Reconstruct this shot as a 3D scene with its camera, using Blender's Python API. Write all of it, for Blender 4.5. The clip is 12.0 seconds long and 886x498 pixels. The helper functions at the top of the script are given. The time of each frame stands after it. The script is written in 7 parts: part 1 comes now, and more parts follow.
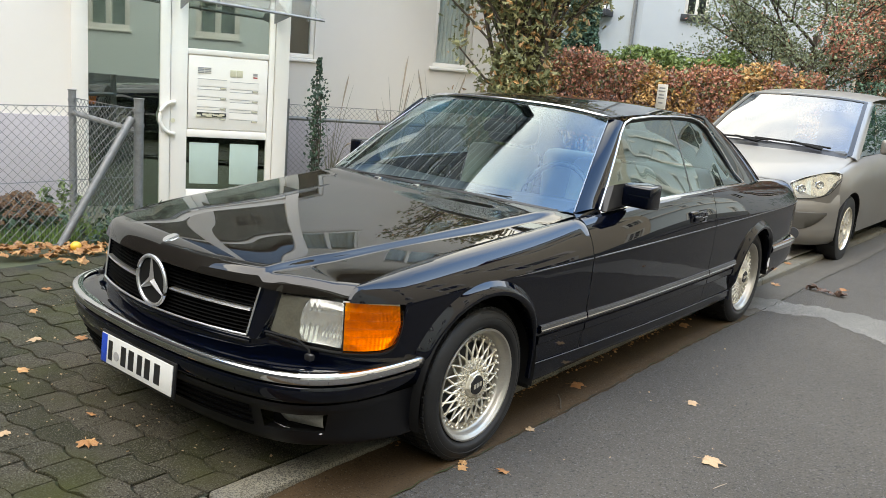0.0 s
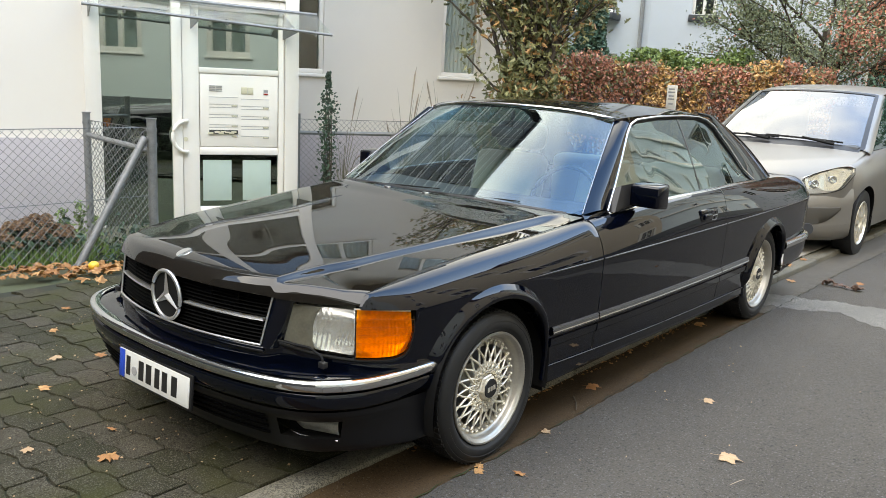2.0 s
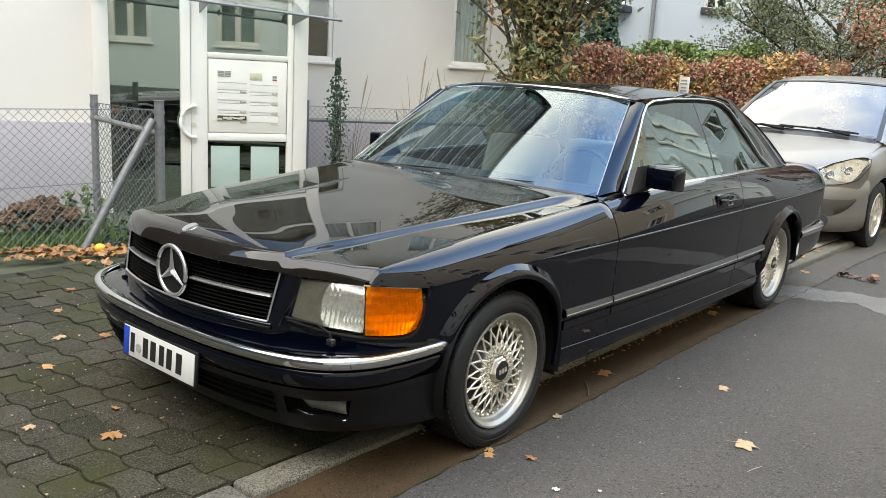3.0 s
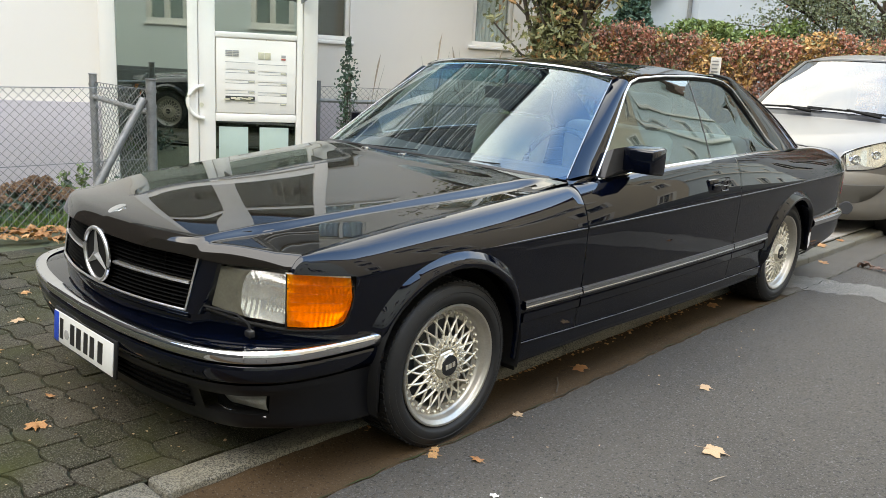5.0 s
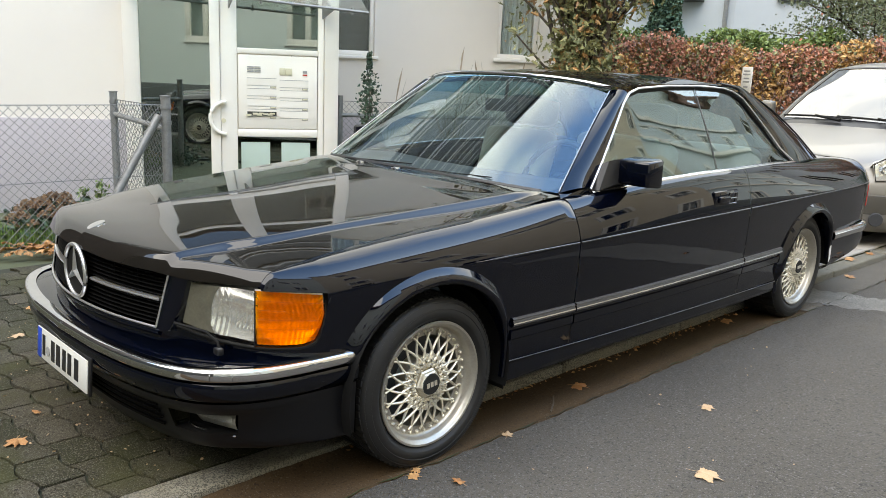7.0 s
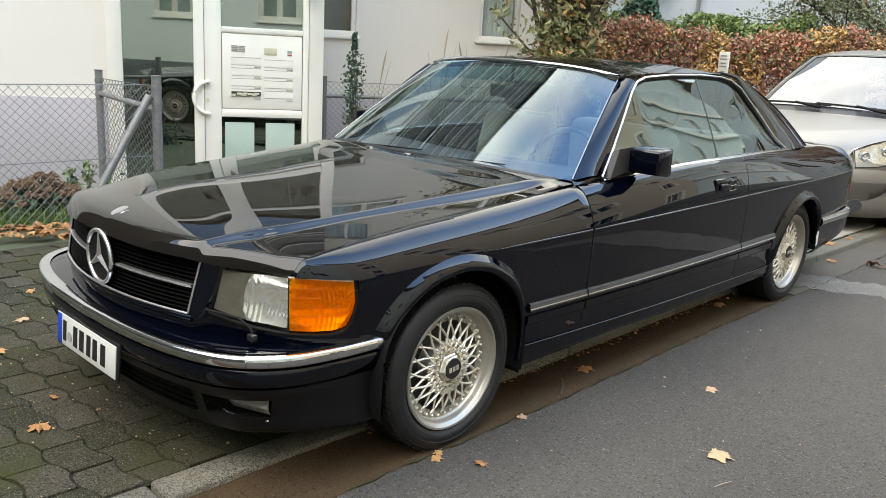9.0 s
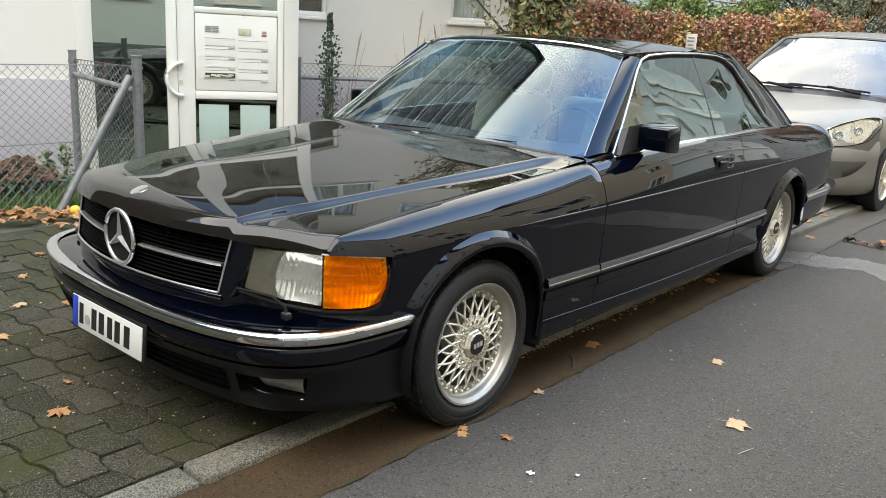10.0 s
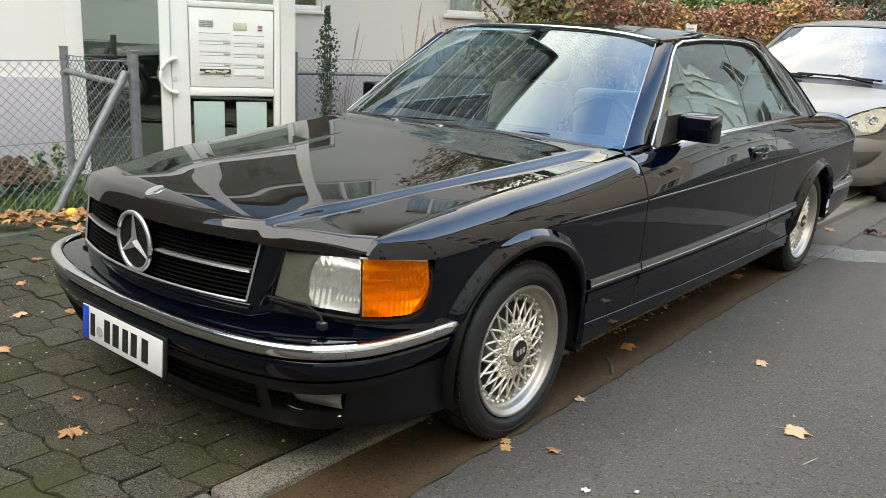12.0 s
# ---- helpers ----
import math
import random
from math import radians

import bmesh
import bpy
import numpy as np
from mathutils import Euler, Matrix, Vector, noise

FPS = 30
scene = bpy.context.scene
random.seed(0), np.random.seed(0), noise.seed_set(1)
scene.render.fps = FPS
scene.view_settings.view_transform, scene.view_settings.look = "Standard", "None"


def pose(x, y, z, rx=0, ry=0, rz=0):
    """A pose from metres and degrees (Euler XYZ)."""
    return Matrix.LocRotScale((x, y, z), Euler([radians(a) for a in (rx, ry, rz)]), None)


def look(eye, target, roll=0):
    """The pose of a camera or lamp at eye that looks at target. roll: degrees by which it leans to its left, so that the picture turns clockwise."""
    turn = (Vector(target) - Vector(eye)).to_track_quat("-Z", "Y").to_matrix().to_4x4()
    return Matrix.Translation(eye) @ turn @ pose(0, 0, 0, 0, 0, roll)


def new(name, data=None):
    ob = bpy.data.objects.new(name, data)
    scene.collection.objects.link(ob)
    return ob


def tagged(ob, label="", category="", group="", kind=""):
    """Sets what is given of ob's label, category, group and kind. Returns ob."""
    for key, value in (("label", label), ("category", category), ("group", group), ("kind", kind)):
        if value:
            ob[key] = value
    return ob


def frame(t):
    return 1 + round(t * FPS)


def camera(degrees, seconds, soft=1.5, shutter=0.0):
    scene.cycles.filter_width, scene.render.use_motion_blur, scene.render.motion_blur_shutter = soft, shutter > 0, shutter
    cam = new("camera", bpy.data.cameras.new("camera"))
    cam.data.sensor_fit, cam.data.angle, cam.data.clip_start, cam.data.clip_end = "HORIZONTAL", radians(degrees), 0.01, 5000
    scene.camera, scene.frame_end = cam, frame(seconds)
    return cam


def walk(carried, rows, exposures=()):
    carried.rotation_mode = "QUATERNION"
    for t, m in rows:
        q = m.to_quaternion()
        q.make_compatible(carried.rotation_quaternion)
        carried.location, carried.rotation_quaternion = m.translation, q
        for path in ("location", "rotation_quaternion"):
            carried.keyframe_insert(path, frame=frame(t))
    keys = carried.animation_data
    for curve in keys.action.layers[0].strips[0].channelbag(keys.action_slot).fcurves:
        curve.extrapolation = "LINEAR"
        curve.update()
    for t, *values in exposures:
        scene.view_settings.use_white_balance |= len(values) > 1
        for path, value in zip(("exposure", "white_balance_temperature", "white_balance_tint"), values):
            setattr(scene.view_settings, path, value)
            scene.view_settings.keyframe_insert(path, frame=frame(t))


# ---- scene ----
cam = camera(56.6, 12.0, soft=0.8)
PATH = [
    (0, (2.544, -2.42, 1.447), (1.325, -0.891, 1.026), 4.9),
    (0.5, (2.562, -2.43, 1.457), (1.339, -0.903, 1.038), 3.9),
    (1, (2.57, -2.434, 1.448), (1.339, -0.917, 1.023), 3.4),
    (1.5, (2.578, -2.431, 1.441), (1.326, -0.927, 1.03), 2.9),
    (2, (2.587, -2.426, 1.439), (1.333, -0.921, 1.039), 2.7),
    (2.5, (2.572, -2.42, 1.42), (1.308, -0.924, 1.02), 2.8),
    (3, (2.538, -2.39, 1.363), (1.273, -0.897, 0.95), 3.2),
    (3.5, (2.519, -2.304, 1.334), (1.249, -0.819, 0.909), 3.4),
    (5.5, (2.713, -1.945, 1.349), (1.353, -0.551, 0.893), 3.1),
    (6, (2.737, -1.913, 1.346), (1.362, -0.531, 0.901), 3.1),
    (6.5, (2.757, -1.844, 1.346), (1.366, -0.473, 0.919), 2.9),
    (7, (2.762, -1.809, 1.349), (1.349, -0.461, 0.919), 2.4),
    (8.8, (2.684, -1.929, 1.385), (1.323, -0.545, 0.906), 3.2),
    (9, (2.653, -1.976, 1.376), (1.307, -0.575, 0.901), 3.2),
    (9.5, (2.562, -2.071, 1.37), (1.277, -0.616, 0.888), 3.5),
    (10, (2.492, -2.141, 1.339), (1.231, -0.673, 0.833), 3.3),
    (10.5, (2.415, -2.169, 1.309), (1.16, -0.698, 0.798), 3.2),
    (11, (2.332, -2.151, 1.298), (1.088, -0.671, 0.784), 3.3),
    (11.5, (2.256, -2.12, 1.294), (1.017, -0.637, 0.781), 3.1),
    (12, (2.238, -2.104, 1.294), (1.002, -0.616, 0.781), 2.7),
]
walk(cam, [(t, look(eye, target, roll)) for t, eye, target, roll in PATH], exposures=[(0.0, 2.38, 8350, 5), (7.0, 2.40, 8350, 5), (12.0, 2.33, 8350, 5)])

# ---- world, sun ----
world = bpy.data.worlds.new("sky")
scene.world = world
world.use_nodes = True
wn, wl = world.node_tree.nodes, world.node_tree.links
wn.clear()
w_out = wn.new("ShaderNodeOutputWorld")
w_bg = wn.new("ShaderNodeBackground")
w_sky = wn.new("ShaderNodeTexSky")
w_sky.sky_type = "NISHITA"
w_sky.sun_disc = False
w_sky.sun_elevation = radians(24)
w_sky.sun_rotation = radians(60)
w_sky.air_density, w_sky.dust_density, w_sky.ozone_density = 1.0, 2.0, 1.0
w_co = wn.new("ShaderNodeTexCoord")
w_map = wn.new("ShaderNodeMapping")
w_map.inputs["Scale"].default_value = (1.0, 1.0, 2.2)
w_no = wn.new("ShaderNodeTexNoise")
w_no.inputs["Scale"].default_value = 1.7
w_no.inputs["Detail"].default_value = 4.0
w_no.inputs["Roughness"].default_value = 0.55
w_ramp = wn.new("ShaderNodeValToRGB")
w_ramp.color_ramp.elements[0].position, w_ramp.color_ramp.elements[1].position = 0.27, 0.72
w_mix = wn.new("ShaderNodeMix")
w_mix.data_type = "RGBA"
w_mix.inputs[7].default_value = (6.7, 7.05, 7.6, 1)
wl.new(w_co.outputs["Generated"], w_map.inputs["Vector"])
wl.new(w_map.outputs["Vector"], w_no.inputs["Vector"])
# the cloud thins towards the zenith and the far side of the street
w_dot = wn.new("ShaderNodeVectorMath")
w_dot.operation = "DOT_PRODUCT"
w_dot.inputs[1].default_value = (-0.50, 0.28, -0.34)
wl.new(w_co.outputs["Generated"], w_dot.inputs[0])
w_add = wn.new("ShaderNodeMath")
w_add.operation = "ADD"
wl.new(w_no.outputs["Fac"], w_add.inputs[0])
wl.new(w_dot.outputs["Value"], w_add.inputs[1])
wl.new(w_add.outputs[0], w_ramp.inputs["Fac"])
wl.new(w_ramp.outputs["Color"], w_mix.inputs[0])
w_gain = wn.new("ShaderNodeVectorMath")
w_gain.operation = "MULTIPLY"
w_gain.inputs[1].default_value = (1.0, 1.4, 1.95)
wl.new(w_sky.outputs["Color"], w_gain.inputs[0])
wl.new(w_gain.outputs["Vector"], w_mix.inputs[6])
# an overcast sky is brighter overhead than at the horizon
w_sep = wn.new("ShaderNodeSeparateXYZ")
w_grad = wn.new("ShaderNodeMapRange")
w_grad.inputs["From Min"].default_value, w_grad.inputs["From Max"].default_value = 0.0, 1.0
w_grad.inputs["To Min"].default_value, w_grad.inputs["To Max"].default_value = 0.62, 1.75
w_mul = wn.new("ShaderNodeVectorMath")
w_mul.operation = "SCALE"
wl.new(w_co.outputs["Generated"], w_sep.inputs[0])
wl.new(w_sep.outputs["Z"], w_grad.inputs["Value"])
wl.new(w_mix.outputs[2], w_mul.inputs[0])
wl.new(w_grad.outputs["Result"], w_mul.inputs["Scale"])
wl.new(w_mul.outputs["Vector"], w_bg.inputs["Color"])
wl.new(w_bg.outputs["Background"], w_out.inputs["Surface"])
w_bg.inputs["Strength"].default_value = 0.12
sun = bpy.data.lights.new("sun", "SUN")
sun.energy, sun.angle, sun.color = 1.15, radians(70), (1.0, 0.94, 0.85)
new("sun", sun).matrix_world = look((1, -7, 12), (0, 1.5, 0))


# ---- materials ----
def mat(name, base, rough=0.6, metal=0.0, vary=0.25, scale=8.0, bump=0.0, fine=120.0, coat=0.0, tint=None, spec=0.5, island=0.0, obj=0.0, trans=0.0, speck=None, at=0.60, moss=None, pits=None, coarse=0.4, low=0.44):
    """Principled surface with stains at a large scale, grain at a fine one, and relief."""
    m = bpy.data.materials.new(name)
    m.use_nodes = True
    nt = m.node_tree
    nd, lk = nt.nodes, nt.links
    p = nd["Principled BSDF"]
    p.inputs["Roughness"].default_value = rough
    p.inputs["Metallic"].default_value = metal
    p.inputs["Coat Weight"].default_value = coat
    p.inputs["Coat Roughness"].default_value = 0.02
    p.inputs["Specular IOR Level"].default_value = spec
    p.inputs["Transmission Weight"].default_value = trans
    co = nd.new("ShaderNodeTexCoord")
    big = nd.new("ShaderNodeTexNoise")
    big.inputs["Scale"].default_value = scale
    big.inputs["Detail"].default_value = 5.0
    small = nd.new("ShaderNodeTexNoise")
    small.inputs["Scale"].default_value = fine
    small.inputs["Detail"].default_value = 3.0
    lk.new(co.outputs["Object"], big.inputs["Vector"])
    lk.new(co.outputs["Object"], small.inputs["Vector"])
    add = nd.new("ShaderNodeMath")
    add.operation = "ADD"
    lk.new(big.outputs["Fac"], add.inputs[0])
    lk.new(small.outputs["Fac"], add.inputs[1])
    last = add.outputs[0]
    for weight, kind, out in ((island, "ShaderNodeNewGeometry", "Random Per Island"), (obj, "ShaderNodeObjectInfo", "Random")):
        if weight:
            g = nd.new(kind)
            k = nd.new("ShaderNodeMath")
            k.operation = "MULTIPLY_ADD"
            lk.new(g.outputs[out], k.inputs[0])
            k.inputs[1].default_value = weight
            lk.new(last, k.inputs[2])
            sub = nd.new("ShaderNodeMath")
            sub.operation = "SUBTRACT"
            lk.new(k.outputs[0], sub.inputs[0])
            sub.inputs[1].default_value = weight / 2
            last = sub.outputs[0]
    ramp = nd.new("ShaderNodeMapRange")
    ramp.inputs["From Min"].default_value, ramp.inputs["From Max"].default_value = 0.6, 1.4
    lk.new(last, ramp.inputs["Value"])
    mix = nd.new("ShaderNodeMix")
    mix.data_type = "RGBA"
    other = tint or tuple(c * (1 - vary) for c in base)
    hi = tuple(min(1.0, c * (1 + vary * 0.4)) for c in base)
    mix.inputs[6].default_value = (*other, 1)
    mix.inputs[7].default_value = (*hi, 1)
    lk.new(ramp.outputs["Result"], mix.inputs[0])
    colour = mix.outputs[2]
    if speck:
        grit = nd.new("ShaderNodeTexNoise")
        grit.inputs["Scale"].default_value = fine * 0.9
        grit.inputs["Detail"].default_value = 1.0
        lk.new(co.outputs["Object"], grit.inputs["Vector"])
        pick = nd.new("ShaderNodeMapRange")
        pick.inputs["From Min"].default_value, pick.inputs["From Max"].default_value = at, at + 0.08
        lk.new(grit.outputs["Fac"], pick.inputs["Value"])
        mix2 = nd.new("ShaderNodeMix")
        mix2.data_type = "RGBA"
        lk.new(pick.outputs["Result"], mix2.inputs[0])
        lk.new(colour, mix2.inputs[6])
        mix2.inputs[7].default_value = (*speck, 1)
        colour = mix2.outputs[2]
    if pits:
        hole = nd.new("ShaderNodeTexNoise")
        hole.inputs["Scale"].default_value = fine * coarse
        hole.inputs["Detail"].default_value = 2.5
        hole.inputs["Roughness"].default_value = 0.65
        lk.new(co.outputs["Object"], hole.inputs["Vector"])
        deep = nd.new("ShaderNodeMapRange")
        deep.inputs["From Min"].default_value, deep.inputs["From Max"].default_value = low, low - 0.10
        lk.new(hole.outputs["Fac"], deep.inputs["Value"])
        mix4 = nd.new("ShaderNodeMix")
        mix4.data_type = "RGBA"
        lk.new(deep.outputs["Result"], mix4.inputs[0])
        lk.new(colour, mix4.inputs[6])
        mix4.inputs[7].default_value = (*pits, 1)
        colour = mix4.outputs[2]
    if moss:
        patch = nd.new("ShaderNodeTexNoise")
        patch.inputs["Scale"].default_value = 1.5
        patch.inputs["Detail"].default_value = 9.0
        patch.inputs["Roughness"].default_value = 0.68
        lk.new(co.outputs["Object"], patch.inputs["Vector"])
        lim = nd.new("ShaderNodeMapRange")
        lim.inputs["From Min"].default_value, lim.inputs["From Max"].default_value = 0.46, 0.66
        lim.inputs["To Max"].default_value = 0.92
        lk.new(patch.outputs["Fac"], lim.inputs["Value"])
        mix3 = nd.new("ShaderNodeMix")
        mix3.data_type = "RGBA"
        lk.new(lim.outputs["Result"], mix3.inputs[0])
        lk.new(colour, mix3.inputs[6])
        mix3.inputs[7].default_value = (*moss, 1)
        colour = mix3.outputs[2]
    lk.new(colour, p.inputs["Base Color"])
    if bump:
        b = nd.new("ShaderNodeBump")
        b.inputs["Strength"].default_value = min(1.0, bump * 60)
        b.inputs["Distance"].default_value = bump
        lk.new(small.outputs["Fac"], b.inputs["Height"])
        lk.new(b.outputs["Normal"], p.inputs["Normal"])
    return m


def glass(name, tint, ior=1.5, rough=0.0, gloss=(1.0, 1.0, 1.0)):
    """A thin pane: a tinted see-through layer with a mirror-like gloss on top."""
    m = bpy.data.materials.new(name)
    m.use_nodes = True
    nd, lk = m.node_tree.nodes, m.node_tree.links
    nd.clear()
    o = nd.new("ShaderNodeOutputMaterial")
    t = nd.new("ShaderNodeBsdfTransparent")
    t.inputs["Color"].default_value = (*tint, 1)
    g = nd.new("ShaderNodeBsdfGlossy")
    g.inputs["Roughness"].default_value = rough
    g.inputs["Color"].default_value = (*gloss, 1)
    lw = nd.new("ShaderNodeLayerWeight")
    lw.inputs["Blend"].default_value = 0.5
    pw = nd.new("ShaderNodeMath")
    pw.operation = "POWER"
    lk.new(lw.outputs["Facing"], pw.inputs[0])
    pw.inputs[1].default_value = 5.0
    fr = nd.new("ShaderNodeMapRange")
    fr.inputs["To Min"].default_value, fr.inputs["To Max"].default_value = ((ior - 1) / (ior + 1)) ** 2, 1.0
    lk.new(pw.outputs[0], fr.inputs["Value"])
    mx = nd.new("ShaderNodeMixShader")
    lk.new(fr.outputs[0], mx.inputs[0])
    lk.new(t.outputs[0], mx.inputs[1])
    lk.new(g.outputs[0], mx.inputs[2])
    lk.new(mx.outputs[0], o.inputs["Surface"])
    return m


PAINT = mat("midnight_blue_black_paint", (0.0005, 0.0012, 0.0042), 0.40, 0.0, vary=0.1, scale=3, coat=1.0, spec=0.0)
PAINT.node_tree.nodes["Principled BSDF"].inputs["Coat IOR"].default_value = 1.55
APRONPAINT = mat("satin_black_apron", (0.0030, 0.0032, 0.0045), 0.42, 0.0, vary=0.3, scale=6, spec=0.35)
HOODPAINT = mat("dusty_black_hood", (0.0075, 0.0060, 0.0044), 0.5, 0.0, vary=0.35, scale=3, coat=1.0, spec=0.0)
for m, ior in ((PAINT, 1.46), (HOODPAINT, 1.49)):
    m.node_tree.nodes["Principled BSDF"].inputs["Coat IOR"].default_value = ior
TRIMBLACK = mat("black_plastic", (0.008, 0.008, 0.009), 0.45, vary=0.3, scale=20, bump=0.0003)
MATTBLACK = mat("matt_black", (0.004, 0.004, 0.004), 0.7, spec=0.25)
GRILLEBLACK = mat("grille_black", (0.0012, 0.0012, 0.0012), 0.55, spec=0.06)
CHROME = mat("chrome", (0.60, 0.60, 0.61), 0.035, 1.0, vary=0.08, scale=30)
BRIGHTBAR = mat("bright_grille_trim", (0.62, 0.62, 0.62), 0.28, 0.85, vary=0.12, scale=30)
SATIN = mat("satin_trim", (0.36, 0.36, 0.37), 0.25, 1.0, vary=0.2, scale=30)
CREASE = mat("crease_trim", (0.17, 0.17, 0.18), 0.28, 1.0, vary=0.2, scale=30)
RUBGREY = mat("rub_strip_grey", (0.045, 0.045, 0.048), 0.38, 0.2, vary=0.2, scale=30)
RIM = mat("silver_wheel", (0.78, 0.73, 0.62), 0.36, 0.7, vary=0.25, scale=25)
RIMLIP = mat("polished_lip", (0.44, 0.415, 0.365), 0.40, 0.8, vary=0.15, scale=25)
TYRE = mat("tyre_rubber", (0.0072, 0.0072, 0.0075), 0.62, vary=0.4, scale=30, bump=0.0008)
AMBERGLASS = glass("amber_lens", (1.0, 0.40, 0.011), 1.36)
AMBER = mat("amber_plastic", (0.62, 0.16, 0.003), 0.6, vary=0.3, scale=11, fine=60, spec=0.3)
HEADGLASS = glass("headlamp_glass", (0.93, 0.93, 0.90), 1.45)
HEADREFLECTOR = mat("headlamp_mirror", (0.90, 0.90, 0.87), 0.17, 0.80, vary=0.25, scale=40, bump=0.0006, fine=90)
LAMPMASK = mat("lamp_mask_grey", (0.15, 0.143, 0.115), 0.32, 0.2, vary=0.3, scale=18)
LAMPBACK = mat("lamp_housing", (0.21, 0.205, 0.175), 0.4, 0.1, vary=0.25, scale=18)
BOWL = mat("indicator_reflector", (0.97, 0.95, 0.90), 0.30, 0.45, vary=0.3, scale=40)
FOGFLUTE = mat("dim_flute", (0.30, 0.30, 0.28), 0.3, vary=0.2)
FOGBACK = mat("dim_reflector", (0.42, 0.41, 0.38), 0.35, 0.4, vary=0.3, scale=40)
AUTOGLASS = glass("car_glass", (0.80, 0.89, 0.88), 2.1, 0.0, (0.88, 0.98, 1.0))
VANGLASS = glass("van_glass", (0.24, 0.24, 0.29), 2.35)
VANLAMP = mat("van_lamp_housing", (0.74, 0.76, 0.79), 0.16, 0.92, vary=0.3, scale=30)
CLEARGLASS = glass("canopy_glass", (0.90, 0.93, 0.92), 1.45)
WHITE_ACROSS = mat("white_render_across", (0.66, 0.70, 0.67), 0.9, vary=0.06, scale=0.8, bump=0.001)
PAPER = mat("white_paper", (0.72, 0.71, 0.68), 0.8, vary=0.2, scale=60)
LEAF_PALE = mat("pale_dry_leaf", (0.42, 0.30, 0.18), 0.7, vary=0.3, scale=20, fine=90, tint=(0.30, 0.18, 0.09))
SIDEGLASS = glass("side_glass", (0.34, 0.44, 0.45), 2.15, 0.0, (0.88, 0.99, 1.0))
WINDOWGLASS = glass("window_glass", (0.84, 0.88, 0.87), 1.55)
STAIRGLASS = glass("stair_glass", (0.30, 0.32, 0.31), 2.1)
DOORGLASS = glass("door_glass", (0.20, 0.25, 0.24), 3.8, 0.012, (0.90, 1.0, 0.95))
TINTBAND = glass("tinted_band", (0.35, 0.62, 0.66), 1.01)
LEATHER = mat("cream_leather", (0.46, 0.42, 0.34), 0.45, vary=0.2, scale=6, bump=0.0006)
DARKTRIM = mat("dark_interior", (0.03, 0.035, 0.042), 0.5, vary=0.3, scale=10)
PLATEWHITE = mat("plate_white", (0.60, 0.60, 0.565), 0.4, vary=0.06)
PLATEBLUE = mat("plate_blue", (0.012, 0.06, 0.42), 0.4)
INK = mat("plate_ink", (0.012, 0.012, 0.012), 0.5)
SILVERPAINT = mat("silver_beige_paint", (0.19, 0.177, 0.155), 0.42, 0.35, vary=0.08, scale=4, coat=0.25)
BEIGEPLASTIC = mat("beige_plastic", (0.045, 0.041, 0.033), 0.6, vary=0.15)
RED = mat("red_lens", (0.45, 0.012, 0.01), 0.15, coat=0.6)
RENDER_WHITE = mat("white_render", (0.69, 0.645, 0.575), 0.9, vary=0.07, scale=0.9, bump=0.0012, fine=160, tint=(0.65, 0.605, 0.54))
RENDER_FAR = mat("grey_white_render", (0.46, 0.495, 0.515), 0.9, vary=0.1, scale=0.7, bump=0.001, tint=(0.40, 0.43, 0.45))
DARK_END = mat("dark_end_wall", (0.075, 0.073, 0.070), 0.9, vary=0.2, scale=0.7, bump=0.001)
RENDER_BEIGE = mat("warm_beige_render", (0.66, 0.57, 0.44), 0.9, vary=0.12, scale=0.6, bump=0.001)
RENDER_GREY = mat("cool_grey_render", (0.62, 0.70, 0.73), 0.9, vary=0.12, scale=0.6, bump=0.001)
PLINTH = mat("grey_plinth", (0.425, 0.388, 0.392), 0.88, vary=0.12, scale=1.5, bump=0.0014)
WHITEPVC = mat("white_frame", (0.80, 0.762, 0.695), 0.32, vary=0.05, scale=3)
CREAM = mat("cream_paper", (0.62, 0.58, 0.42), 0.6, vary=0.15, scale=60)
GREYLINE = mat("grey_lines", (0.33, 0.33, 0.32), 0.5)
MINT = mat("frosted_film", (0.40, 0.49, 0.43), 0.7, vary=0.06)
GALV = mat("galvanised_steel", (0.25, 0.255, 0.25), 0.5, 0.5, vary=0.3, scale=25, bump=0.0005)
WIRE = mat("fence_wire", (0.15, 0.155, 0.15), 0.5, 0.5)
ASPHALT = mat("asphalt", (0.070, 0.062, 0.051), 0.88, vary=0.38, scale=1.1, bump=0.014, fine=150, speck=(0.125, 0.118, 0.108), at=0.61, pits=(0.022, 0.020, 0.017), coarse=0.55, low=0.44)
ASPHALT_GUT = mat("dusty_asphalt", (0.072, 0.062, 0.048), 0.9, vary=0.35, scale=2.2, bump=0.006, fine=150, speck=(0.12, 0.11, 0.095), at=0.60)
RENDER_DARK = mat("dark_grey_render", (0.11, 0.12, 0.12), 0.9, vary=0.25, scale=1.2, bump=0.002)
ASPHALT_OLD = mat("old_dark_asphalt", (0.055, 0.053, 0.05), 0.9, vary=0.3, scale=1.5, bump=0.003)
DARKENER = mat("darkener_wall", (0.075, 0.058, 0.048), 0.9, vary=0.3, scale=2, bump=0.003)
GUTTER = mat("dirty_gutter", (0.058, 0.036, 0.018), 0.85, spec=0.2, vary=0.45, scale=3.5, bump=0.005, fine=170, speck=(0.085, 0.068, 0.05), at=0.64, pits=(0.026, 0.016, 0.009), coarse=0.5, low=0.43)
KERBSTONE = mat("granite_kerb", (0.20, 0.185, 0.145), 0.85, vary=0.5, scale=5, bump=0.007, fine=230, speck=(0.05, 0.047, 0.038), at=0.50, moss=(0.135, 0.12, 0.085), pits=(0.04, 0.036, 0.024), coarse=0.42, low=0.46)
